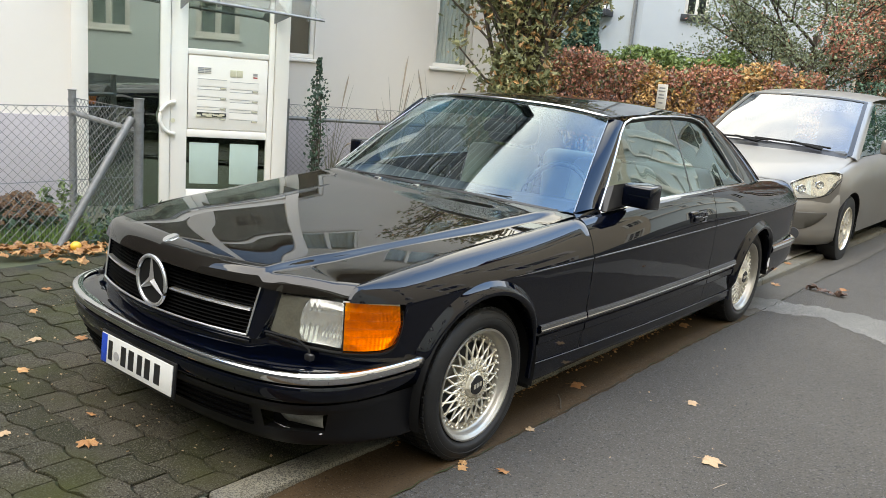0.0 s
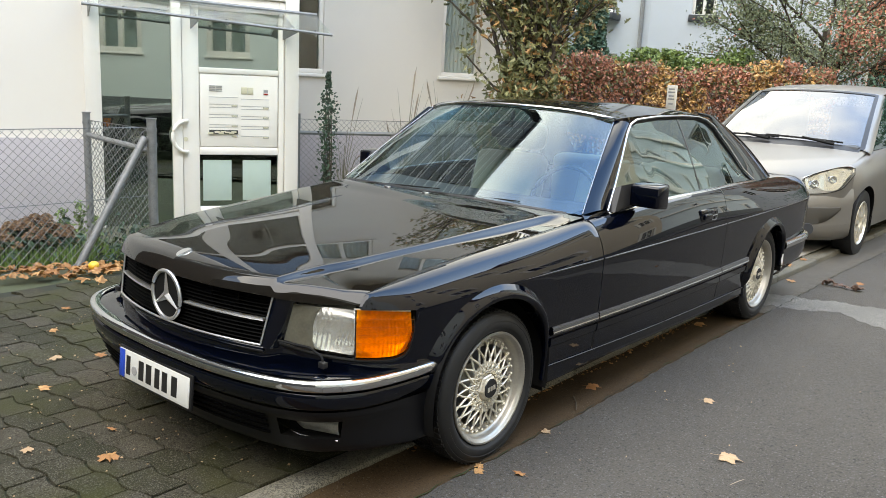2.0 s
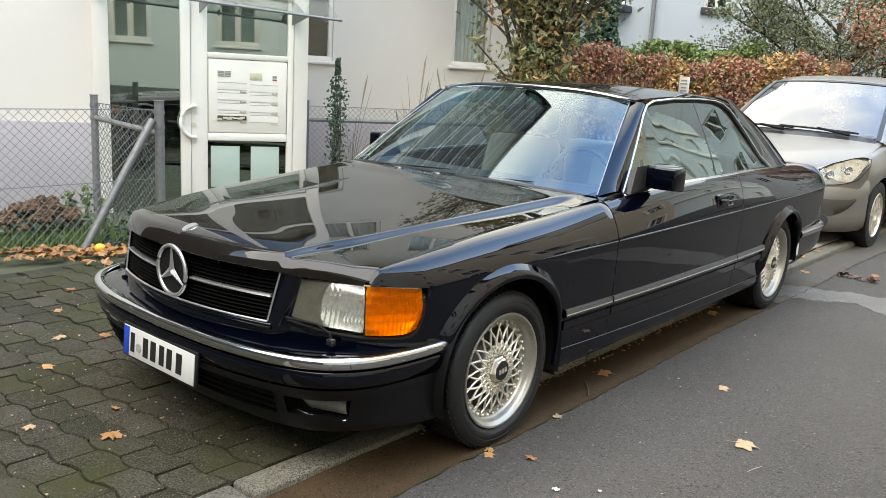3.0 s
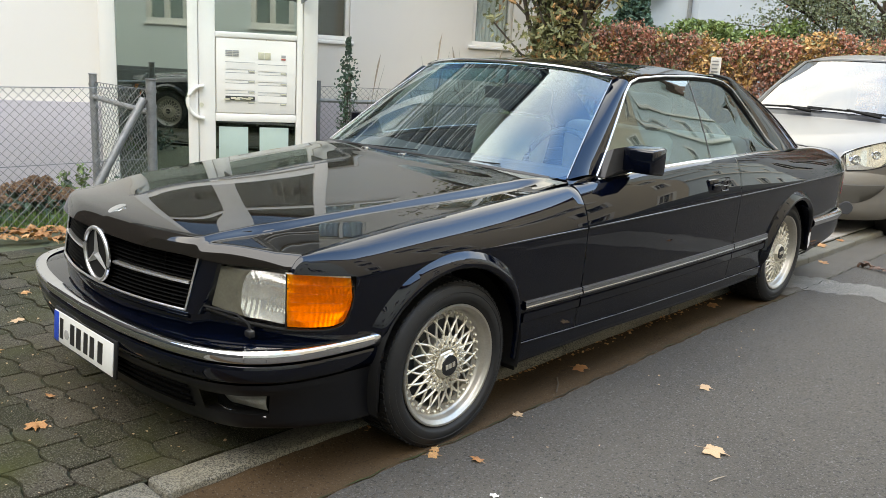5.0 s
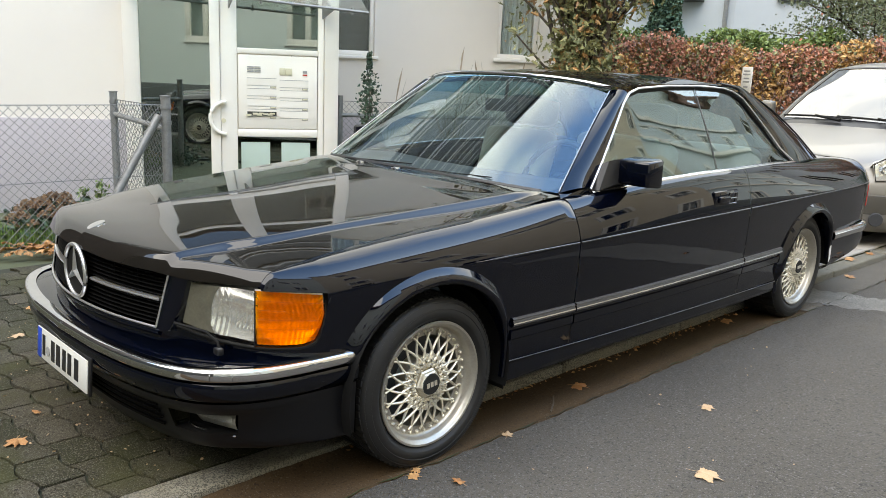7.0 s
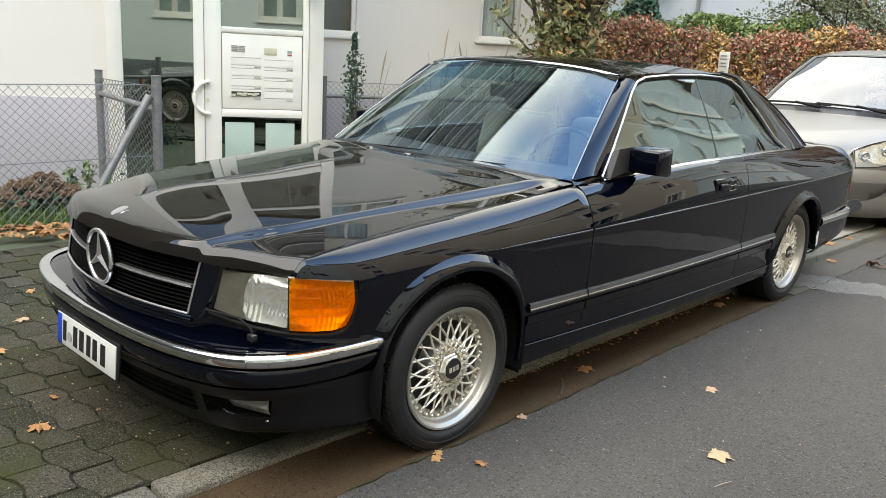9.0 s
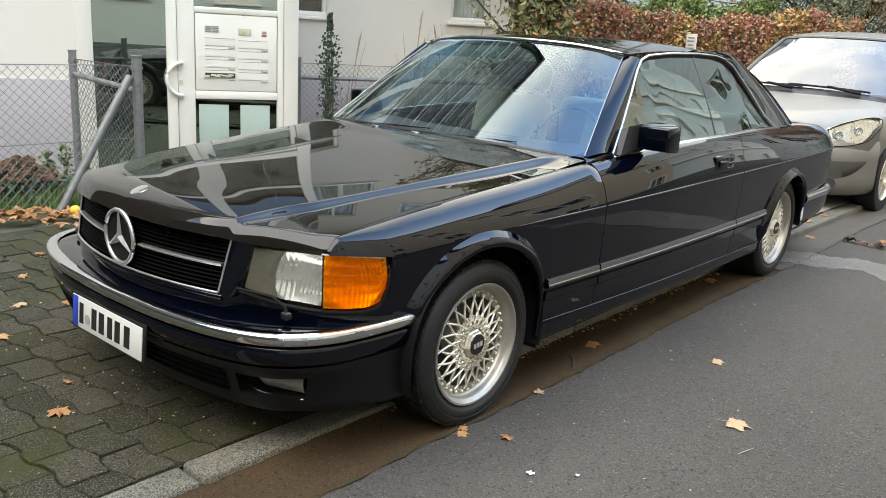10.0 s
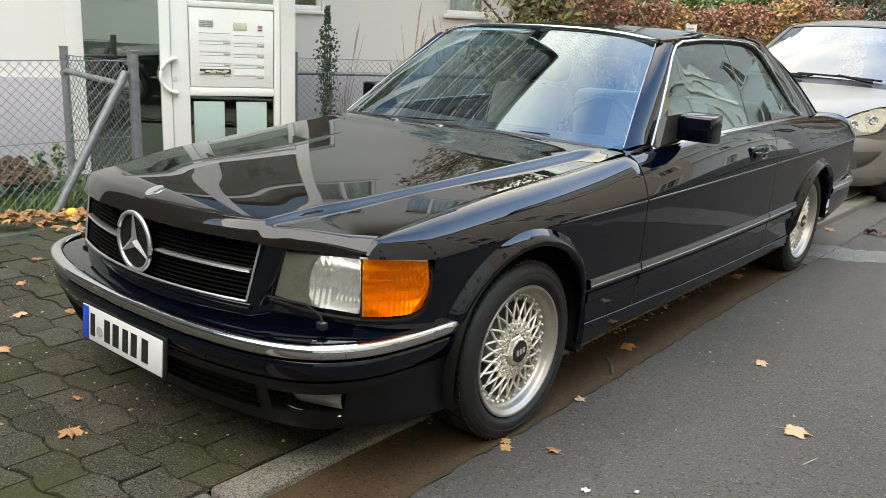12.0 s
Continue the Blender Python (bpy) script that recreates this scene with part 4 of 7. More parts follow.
            x, y = hl_plan(t)
            row = []
            for k in range(31):
                w = k / 30
                dish = 0.034 * max(0.0, 1 - ((t - 1.45) / 0.40) ** 2 - ((w - 0.42) / 0.44) ** 2) + 0.0012 * math.sin(95 * t) + 0.0012 * math.sin(38 * w)
                row.append((s * (x - 0.020 - 0.010 * w - 0.5 * dish), y + 0.014 + 0.8 * dish, zb(t) + (zt(t) - zb(t)) * w))
            rows.append(row)
        part("indicator_bowl", sheet(bmesh.new(), rows), BOWL, ind, "pale reflector behind the amber lens", angle=80)
        bm = bmesh.new()
        for k in range(1, 6):
            w = k / 6
            pts = []
            for i in range(13):
                t = 1.02 + 0.89 * i / 12
                x, y = hl_plan(t)
                pts.append((s * (x + 0.0005 - 0.006 * w), y + 0.006 * w, zb(min(t, 1.5)) + (zt(t) - zb(min(t, 1.5))) * w) if zb(t) < zb(min(t, 1.5)) + (zt(t) - zb(min(t, 1.5))) * w else (s * (x - 0.004), y + 0.003, zb(t)))
            tube(bm, pts, 0.0005, 5)
        part("lens_ribs", bm, AMBER, ind)
        x, y = hl_plan(1.0)
        part("lamp_joint", tube(bmesh.new(), [(s * (x + 0.001), y - 0.001, zb(1.0)), (s * (x - 0.010), y + 0.008, zt(1.0))], 0.0024, 6), MATTBLACK, ind)
        pts = []
        for i in range(41):
            t = 1.93 * i / 40
            x, y = hl_plan(t)
            pts.append((s * (x - 0.004), y + 0.003, zb(t) - 0.004))
        x, y = hl_plan(1.95)
        pts += [(s * (x - 0.010), y + 0.002, 0.652)]
        part("lamp_seal", tube(bmesh.new(), pts, [0.006] * 39 + [0.005, 0.003, 0.0015], 6), MATTBLACK, car, angle=80)
        # lamp wiper
        bm = bmesh.new()
        tube(bm, [(s * 0.655, -0.690, 0.505), (s * 0.64, -0.688, 0.53), (s * 0.60, -0.705, 0.556), (s * 0.50, -0.755, 0.567)], 0.0042, 6)
        bm2 = rbox(-0.015, 0.015, -0.011, 0.011, -0.011, 0.011, 0.005, m=pose(s * 0.652, -0.692, 0.506))
        wip = part("lamp_wiper", bm, MATTBLACK, car, "small black headlamp wiper")
        part("wiper_joint", bm2, TRIMBLACK, wip)
    # one panel below grille and lamps, from side to side
    plan = [(x, gy(x, 0.5) + 0.006, 0.545) for x in [0.455 * i / 14 for i in range(15)]]
    plan += [(hl_plan(2 * i / 40)[0] - 0.003, hl_plan(2 * i / 40)[1] + 0.003, min(0.667, zb(2 * i / 40) + 0.002 + 0.8 * max(0.0, 2 * i / 40 - 1.92))) for i in range(41)]
    rows = [[(x * e, y + 0.004, z), (x * e, y, z - 0.014), (x * e, y, 0.50), (x * e, y + 0.003, 0.455)] for e, pl in ((-1, plan[:0:-1]), (1, plan)) for x, y, z in pl]
    part("nose_valance", sheet(bmesh.new(), rows), PAINT, car, "body-coloured panel below grille and lamps", angle=80)
    # front bumper
    part("front_bumper", bumper_sweep([(-0.20, 0.482), (-0.10, 0.480), (-0.015, 0.477), (0.0, 0.470), (0.002, 0.446), (-0.004, 0.440), (0.010, 0.437), (0.0145, 0.430), (0.013, 0.41), (0.008, 0.386), (0.000, 0.379), (-0.02, 0.377)]), PAINT, car, "black bumper with a groove below it", angle=40)
    # apron: tucks back towards the ground, with an opening for each fog lamp
    prof = ((0.003, 0.375), (0.000, 0.362), (-0.010, 0.345), (-0.022, 0.332), (-0.050, 0.262), (-0.058, 0.235), (-0.066, 0.212), (-0.085, 0.200), (-0.14, 0.198))
    bm = bmesh.new()
    ts = sorted({-1 + i / 50 for i in range(101)} | {0.445, 0.668, -0.445, -0.668})
    grid = []
    for t in ts:
        a, e = abs(t), 1 if t >= 0 else -1
        q = Vector((bump_x(min(1, a + 0.01)) - bump_x(max(0, a - 0.01)), bump_y(min(1, a + 0.01)) - bump_y(max(0, a - 0.01)), 0)).normalized()
        k = 1 - 0.92 * (0.5 - 0.5 * math.cos(math.pi * min(1.0, max(0.0, (a - 0.62) / 0.34))))
        grid.append([bm.verts.new((e * (bump_x(a) + o * k * q.y), bump_y(a) - o * k * q.x, z)) for o, z in prof])
    for t0, t1, r0, r1 in zip(ts, ts[1:], grid, grid[1:]):
        for k in range(len(prof) - 1):
            if not (0.444 < abs(t0 + t1) / 2 < 0.668 and k == 3):
                bm.faces.new((r0[k], r0[k + 1], r1[k + 1], r1[k]))
    apron = part("apron", bm, APRONPAINT, car, "body-coloured apron below the bumper", angle=60)
    part("bumper_chrome", bumper_sweep([(-0.02, 0.480), (0.004, 0.4835), (0.012, 0.4825), (0.0170, 0.4795), (0.0198, 0.475), (0.0212, 0.468), (0.0218, 0.460), (0.0205, 0.452), (0.0165, 0.447), (0.008, 0.444), (0.0, 0.443)], -0.955, 0.955), CHROME, car, "bright bumper strip", angle=80)
    for s in (1, -1):
        for t in (0.60, 0.655):
            part("strip_seam", bumper_sweep([(-0.002, 0.4842), (0.009, 0.4828), (0.0168, 0.4776), (0.022, 0.470), (0.0236, 0.463), (0.022, 0.455), (0.0168, 0.4476)], s * t, s * (t + 0.0028), 1), SATIN, car, angle=80)
        part("bumper_end_cap", bumper_sweep([(-0.02, 0.481), (0.0, 0.483), (0.012, 0.479), (0.018, 0.466), (0.018, 0.450), (0.012, 0.440), (0.0, 0.436)], 0.957 * s, 0.998 * s, 6), SATIN, car, angle=80)
    for s in (1, -1):
        part("apron_return", sheet(bmesh.new(), [[(s * x, -0.311 + 0.012 * (0.82 - x) / 0.2, z) for x in (0.822, 0.75, 0.58)] for z in (0.47, 0.30, 0.20)]), GRILLEBLACK, apron, "black splash panel before the wheel", angle=80)
    for k in range(4):
        z = 0.335 - 0.024 * k
        o = -0.022 - 0.40 * (0.332 - z)
        part("apron_slat", bumper_sweep([(o - 0.004, z + 0.005), (o + 0.008, z + 0.003), (o + 0.008, z - 0.003), (o - 0.004, z - 0.005)], -0.41, 0.41, 40), GRILLEBLACK, apron)
    for s in (1, -1):
        part("fog_pocket", bumper_sweep([(-0.022, 0.334), (-0.115, 0.334), (-0.115, 0.255), (-0.050, 0.259)], 0.44 * s, 0.672 * s, 14), MATTBLACK, apron, "dark recess round the fog lamp")
        rows = []
        for i in range(17):
            v = i / 16
            hi = Vector((0.535, -0.748, 0.323)).lerp(Vector((0.712, -0.678, 0.321)), v)
            lo = Vector((0.535, -0.748, 0.316)).lerp(Vector((0.590, -0.722, 0.269)), min(1.0, v / 0.28)) if v < 0.28 else Vector((0.590, -0.722, 0.269)).lerp(Vector((0.708, -0.672, 0.269)), (v - 0.28) / 0.72)
            lo = Vector((hi.x, hi.y + 0.004, lo.z))
            rows.append([hi.lerp(lo, w) + Vector((0.004, -0.008, 0)) * math.sin(math.pi * w) for w in (0, 0.25, 0.5, 0.75, 1)])
        fog = part("fog_lamp", sheet(bmesh.new(), [[(s * p.x, p.y, p.z) for p in r] for r in rows]), HEADGLASS, apron, "recessed clear fog lamp", angle=80)
        part("fog_reflector", sheet(bmesh.new(), [[(s * (p.x - 0.004 - 0.0015 * math.sin(11 * i)), p.y + 0.010, p.z) for p in r] for i, r in enumerate(rows)]), FOGBACK, fog)
        bm = bmesh.new()
        for i in range(44):
            p = Vector((0.60, -0.722, 0.318)).lerp(Vector((0.710, -0.678, 0.317)), i / 43) + Vector((0.0, -0.007, 0))
            tube(bm, [(s * p.x, p.y, p.z), (s * p.x, p.y - 0.001, p.z - 0.022)], 0.0006, 4)
        part("fog_flutes", bm, FOGFLUTE, fog)
        part("fog_trim", tube(bmesh.new(), [(s * 0.556, -0.742, 0.262), (s * 0.60, -0.734, 0.254), (s * 0.66, -0.706, 0.251), (s * 0.712, -0.672, 0.252)], [0.003, 0.005, 0.005, 0.003], 6), SATIN, fog)
    # number plate with plain bars
    m = pose(0, -0.915, 0.345, -4, 0, 0)
    plate = part("number_plate", rbox(-0.24, 0.24, -0.006, 0.006, -0.064, 0.064, 0.004, m=m), TRIMBLACK, car, "white number plate in a black holder")
    part("plate_face", rbox(-0.23, 0.23, -0.010, -0.005, -0.055, 0.055, 0.002, m=m), PLATEWHITE, plate)
    part("plate_band", rbox(-0.228, -0.190, -0.0115, -0.008, -0.053, 0.053, 0.001, m=m), PLATEBLUE, plate, "blue end band")
    bm = tube(bmesh.new(), [m @ Vector((-0.122, -0.0095, -0.012)), m @ Vector((-0.122, -0.0125, -0.012))], 0.017, 16)
    part("plate_seal", bm, GREYLINE, plate)
    for x0, x1 in ((-0.182, -0.148), (-0.096, -0.056), (-0.046, -0.004), (0.012, 0.050), (0.060, 0.100), (0.120, 0.162)):
        part("plate_bar", box(bmesh.new(), x0 + 0.004, x1 - 0.004, -0.0118, -0.009, -0.036, 0.036, m), INK, plate)
    # mirrors
    for s in (1, -1):
        bm = rbox(0.835, 0.982 if s > 0 else 0.935, 0.985, 1.095, 0.908, 1.028, 0.014, 3)
        for v in bm.verts:
            k = (v.co.y - 0.985) / 0.11
            v.co.z = 0.972 + (v.co.z - 0.972) * (0.82 + 0.18 * k)
        bm.transform(Matrix.Diagonal((s, 1, 1, 1)))
        mir = part("door_mirror", bm, PAINT, car, "square black door mirror")
        bm = bmesh.new()
        lo = [(0.785, 0.872, 0.893), (0.826, 0.885, 0.896), (0.842, 0.995, 0.922), (0.842, 1.075, 0.922), (0.80, 1.12, 0.905)]
        hi = [(0.765, 0.962, 0.99), (0.803, 0.968, 1.008), (0.842, 0.995, 1.020), (0.842, 1.075, 1.020), (0.80, 1.08, 0.99)]
        a, b = [bm.verts.new((s * x, y, z)) for x, y, z in lo], [bm.verts.new((s * x, y, z)) for x, y, z in hi]
        for k in range(5):
            bm.faces.new((a[k], a[(k + 1) % 5], b[(k + 1) % 5], b[k]))
        bm.faces.new(a[::-1])
        bm.faces.new(b)
        part("mirror_foot", bm, TRIMBLACK, mir, "matt black mirror foot", angle=30)
    # door handles
    for s in (1, -1):
        y0, z0 = 1.80, 0.805
        bm = rbox(-0.012, 0.010, y0 - 0.125, y0 + 0.095, z0 - 0.038, z0 + 0.038, 0.010)
        bm.transform(Matrix.Translation((s * (side_x(y0, z0) - 0.004), 0, 0)))
        dh = part("door_handle", bm, PAINT, car, "recessed black door handle with bright edge")
        bm = rbox(0.004, 0.022, y0 - 0.095, y0 + 0.0, z0 - 0.016, z0 + 0.014, 0.007)
        bm.transform(Matrix.Translation((s * (side_x(y0, z0) - 0.004 if s > 0 else side_x(y0, z0) + 0.02), 0, 0)))
        part("grip", bm, PAINT, dh)
        bm = bmesh.new()
        xx = s * (side_x(y0, z0) + 0.009)
        tube(bm, [(xx, y0 + 0.01, z0 - 0.024), (xx, y0 + 0.075, z0 - 0.024), (xx, y0 + 0.075, z0 + 0.024), (xx, y0 + 0.01, z0 + 0.024), (xx, y0 + 0.01, z0 - 0.024)], 0.0022, 5)
        tube(bm, [(xx, y0 + 0.012, z0), (xx, y0 + 0.074, z0)], 0.0028, 5)
        part("handle_trim", bm, SATIN, dh)
    # tail
    rows = [[(t * (side_x(3.985, z) if z > 0.45 else 0.74), 3.985 + 0.02 * (1 - t * t), z) for z in (0.40, 0.55, 0.70, 0.80, 0.865)] for t in [-1 + 2 * i / 20 for i in range(21)]]
    part("tail_panel", sheet(bmesh.new(), rows), PAINT, car, angle=60)
    for s in (1, -1):
        bm = rbox(0.44, 0.755, 3.97, 4.01, 0.56, 0.72, 0.012)
        bm.transform(Matrix.Diagonal((s, 1, 1, 1)))
        part("tail_lamp", bm, RED, car, "red ribbed tail lamp")
    part("rear_bumper", rear_bumper([(-0.09, 0.49), (-0.01, 0.487), (0.0, 0.476), (0.006, 0.44), (0.008, 0.39), (-0.01, 0.335), (-0.06, 0.305)]), PAINT, car, "black rear bumper", angle=40)
    part("rear_bumper_chrome", rear_bumper([(-0.01, 0.492), (0.013, 0.490), (0.020, 0.476), (0.021, 0.458), (0.014, 0.444), (0.0, 0.438)]), CHROME, car, "bright bumper strip", angle=80)
    part("underbody", rbox(-0.56, 0.56, -0.42, 3.85, 0.20, 0.40, 0.03), MATTBLACK, car)
    # cabin
    part("cabin_floor", rbox(-0.70, 0.70, 0.45, 3.2, 0.40, 0.45, 0.01), DARKTRIM, car)
    rows = [[(x, y + 0.10 * (x / 0.7) ** 2, z) for y, z in ((0.60, 0.885), (0.80, 0.905), (0.98, 0.895), (1.03, 0.85), (1.02, 0.55))] for x in [-0.70 + 1.4 * i / 14 for i in range(15)]]
    part("dashboard", sheet(bmesh.new(), rows), DARKTRIM, car, "dark blue-grey dashboard", angle=40)
    bm = bmesh.new()
    tube(bm, [(0.19 * math.cos(a), 0, 0.19 * math.sin(a)) for a in [math.tau * i / 32 for i in range(33)]], 0.014, 8, cap=False)
    tube(bm, [(-0.18, 0.0, 0.0), (0, 0.03, -0.02), (0.18, 0, 0)], 0.018, 6)
    tube(bm, [(0, 0.02, 0.0), (0, 0.03, -0.18)], 0.018, 6)
    bm.transform(pose(0.37, 1.17, 0.86, -22, 0, 0))
    part("steering_wheel", bm, DARKTRIM, car, "thin-rimmed dark steering wheel", angle=60)
    for s in (1, -1):
        seat = part("front_seat", rbox(s * 0.38 - 0.25, s * 0.38 + 0.25, 1.12, 1.66, 0.45, 0.62, 0.06, 3), LEATHER, car, "cream leather front seat")
        part("backrest", rbox(-0.25, 0.25, -0.07, 0.07, 0.0, 0.50, 0.06, 3, pose(s * 0.38, 1.64, 0.55, -16)), LEATHER, seat)
        part("headrest", rbox(-0.16, 0.16, -0.085, 0.085, 0.0, 0.17, 0.055, 3, pose(s * 0.38, 1.84, 1.045, -8)), DARKTRIM, seat, "dark headrest")
        part("rear_seat", rbox(s * 0.33 - 0.28, s * 0.33 + 0.28, 2.55, 2.75, 0.50, 0.98, 0.06, 3), LEATHER, car, "cream leather rear seat")
    part("parcel_shelf", rbox(-0.66, 0.66, 2.74, 3.28, 0.88, 0.90, 0.005), DARKTRIM, car)
    bm = rbox(-0.14, 0.07, 1.205, 1.23, 1.150, 1.212, 0.012)
    tube(bm, [(-0.02, 1.225, 1.20), (-0.02, 1.24, 1.30)], 0.009, 6)
    part("inside_mirror", bm, TRIMBLACK, car, "black inside mirror on a short stalk")
    return car


build_coupe()


# ---- a second car: silver-beige compact van behind ----
def build_van():
    car = thing("compact_van", "silver-beige compact van with clear headlamps parked behind the coupe", "car", at=(-0.16, 5.06, 0))
    W = curve((0.0, 0.11, 0.26, 0.47, 0.75, 1.6, 2.6, 3.6, 4.1, 4.25), (0.42, 0.55, 0.70, 0.80, 0.865, 0.89, 0.89, 0.88, 0.84, 0.78))
    ZT = curve((0.0, 0.15, 0.35, 0.7, 1.05, 1.3, 2.2, 3.4, 4.0, 4.25), (0.66, 0.745, 0.80, 0.88, 0.945, 0.965, 0.99, 1.01, 1.02, 1.0))
    AX, R = (0.88, 3.565), 0.355

    def vx(y, z):
        a, b = ZT(y) - 0.22, ZT(y)
        w = W(y)
        if z <= a:
            return w - 0.05 * ((a - z) / 0.5) ** 2
        k = min(1, (z - a) / (b - a))
        return w - 0.12 + 0.12 * (1 - k ** 2.2) ** (1 / 2.2)

    def low(y):
        for a in AX:
            if abs(y - a) < R:
                return 0.31 + math.sqrt(R * R - (y - a) ** 2)
        return 0.24

    for s in (1, -1):
        ys = sorted({0.02 + 4.23 * i / 90 for i in range(91)} | {a + R * math.cos(radians(d)) for a in AX for d in range(0, 181, 10)})
        rows = []
        for y in ys:
            a, b, l = max(ZT(y) - 0.22, low(y)), ZT(y), low(y)
            rows.append([(s * vx(y, a + (b - a) * math.cos(i / 10 * math.pi / 2) ** 0.9), y, a + (b - a) * math.cos(i / 10 * math.pi / 2) ** 0.9) for i in range(11)] + [(s * vx(y, a + (l - a) * i / 8), y, a + (l - a) * i / 8) for i in range(1, 9)])
        part("side_body", sheet(bmesh.new(), rows), SILVERPAINT, car, angle=60)
        for y0 in AX:
            rows = [[(s * x, y0 + 0.36 * math.cos(radians(d)), 0.31 + 0.36 * math.sin(radians(d))) for x in (0.86, 0.5)] for d in range(-20, 201, 10)]
            part("arch_liner", sheet(bmesh.new(), rows), MATTBLACK, car)
            hub = new("wheel")
            hub.parent = car
            hub.matrix_basis = pose(s * 0.765, y0, 0.315, 0, 0, 0 if s > 0 else 180)
            bm = lathe(bmesh.new(), [(0.20, -0.09), (0.29, -0.09), (0.312, -0.07), (0.314, 0.06), (0.30, 0.085), (0.25, 0.095), (0.205, 0.085)], 48)
            part("tyre", bm, TYRE, hub)
            bm = lathe(bmesh.new(), [(0.206, 0.085), (0.200, 0.09), (0.19, 0.075), (0.185, 0.02), (0.08, 0.05), (0.03, 0.062), (0.001, 0.062)], 40)
            part("rim", bm, RIM, hub)
            bm = bmesh.new()
            for k in range(9):
                m = Matrix.Rotation(k * math.tau / 9, 4, "X")
                box(bm, 0.035, 0.085, -0.022, 0.022, 0.05, 0.19, m @ pose(0, 0, 0, 0, -3, 0))
            part("spokes", bm, RIM, hub)
            bm = lathe(bmesh.new(), [(0.188, 0.03), (0.07, 0.03)], 36)
            part("wheel_shadow_disc", bm, MATTBLACK, hub)
    # hood, glass, roof as skins across
    def across(y, z, w, crown, n=21):
        return [(w * (-1 + 2 * i / (n - 1)), y + 0.10 * abs(-1 + 2 * i / (n - 1)) ** 2.5, z - crown * abs(-1 + 2 * i / (n - 1)) ** 2.6) for i in range(n)]

    hz = curve((-0.04, 0.0, 0.06, 0.3, 0.7, 1.1), (0.62, 0.70, 0.745, 0.84, 0.945, 1.03))
    part("hood", sheet(bmesh.new(), [across(y, hz(y), W(y + 0.10) - 0.10, 0.035 + 0.025 * (1 - y)) for y in [-0.03 + 1.02 * (i / 20) ** 1.4 for i in range(21)]]), SILVERPAINT, car, "silver-beige hood", angle=60)
    wy = [0.93 + 0.92 * i / 14 for i in range(15)]
    wz = curve((0.93, 1.3, 1.85), (1.005, 1.245, 1.535))
    ww = curve((0.93, 1.85), (0.755, 0.60))
    part("windshield", sheet(bmesh.new(), [[(x, y + 0.12 * abs(x / ww(y)) ** 2.2, z) for x, _, z in across(y, wz(y), ww(y), 0.03)] for y in wy]), VANGLASS, car, "large sky-reflecting windshield", angle=80)
    rz = curve((1.85, 2.2, 3.0, 3.8, 4.1), (1.535, 1.585, 1.605, 1.56, 1.48))
    part("roof", sheet(bmesh.new(), [[(x, y + 0.12 * abs(x / 0.66) ** 2.2 * (1 - i / 12), z) for x, _, z in across(y, rz(y), 0.615 + 0.03 * min(1, i / 3), 0.05)] for i, y in enumerate([1.85 + 2.25 * i / 12 for i in range(13)])]), SILVERPAINT, car, angle=60)
    for s in (1, -1):
        rows = []
        for i in range(13):
            y = 0.99 + (1.99 - 0.99) * i / 12
            yy = y
            z = wz(max(0.93, y - 0.12)) - 0.03
            w = ww(max(0.93, y - 0.12))
            rows.append([(s * w, yy, z + 0.004), (s * (w + 0.035), yy + 0.015, z - 0.005), (s * (w + 0.055), yy + 0.06, z - 0.03)])
        part("a_pillar", sheet(bmesh.new(), rows), SILVERPAINT, car, angle=70)
        rows = [[(s * (vx(y, ZT(y)) - 0.005), y, ZT(y) - 0.004), (s * (0.80 - 0.06), y, 1.25), (s * 0.665, y, 1.50)] for y in (1.95, 2.6, 3.3, 3.9)]
        part("side_window", sheet(bmesh.new(), rows), SIDEGLASS, car, angle=60)
        rows = [[(s * (vx(1.15, ZT(1.15)) - 0.005), 1.15, ZT(1.15)), (s * 0.77, 1.2, 1.06)], [(s * (vx(1.95, ZT(1.95)) - 0.005), 1.95, ZT(1.95)), (s * 0.665, 1.95, 1.50)]]
        part("quarter_window", sheet(bmesh.new(), rows), SIDEGLASS, car, angle=60)
        # headlamp
        top = [curve((0, 0.42, 0.85, 1), v) for v in ((0.529, 0.645, 0.785, 0.832), (0.081, 0.232, 0.420, 0.475), (0.752, 0.818, 0.858, 0.845))]
        bot = [curve((0, 0.35, 0.72, 1), v) for v in ((0.565, 0.660, 0.775, 0.842), (0.064, 0.165, 0.310, 0.455), (0.614, 0.622, 0.662, 0.790))]
        rows = []
        for i in range(25):
            v = i / 24
            hi, lo = Vector([c(v) for c in top]), Vector([c(v) for c in bot])
            row = []
            for k in range(9):
                w = k / 8
                p = lo.lerp(hi, w) + Vector((0.62, -0.75, 0.1)) * (0.022 * math.sin(math.pi * (0.05 + 0.9 * v)) + 0.012 * math.sin(math.pi * w))
                row.append((s * p.x, p.y, p.z))
            rows.append(row)
        lamp = part("headlamp", sheet(bmesh.new(), rows), HEADGLASS, car, "swept-back clear headlamp", angle=80)
        inner = []
        for i, r in enumerate(rows):
            dip = [0.016 * max(0.0, 1 - ((i - c) / 5.2) ** 2 - ((k - 4.2) / 3.6) ** 2) for c in (6.5, 15.5) for k in range(9)]
            inner.append([(s * (abs(x) - 0.018 - 0.6 * (dip[k] + dip[k + 9]) - 0.002 * (i % 2)), y + 0.022 + 0.8 * (dip[k] + dip[k + 9]), z) for k, (x, y, z) in enumerate(r)])
        part("reflector", sheet(bmesh.new(), inner), VANLAMP, lamp, "bright faceted inner housing", angle=12)
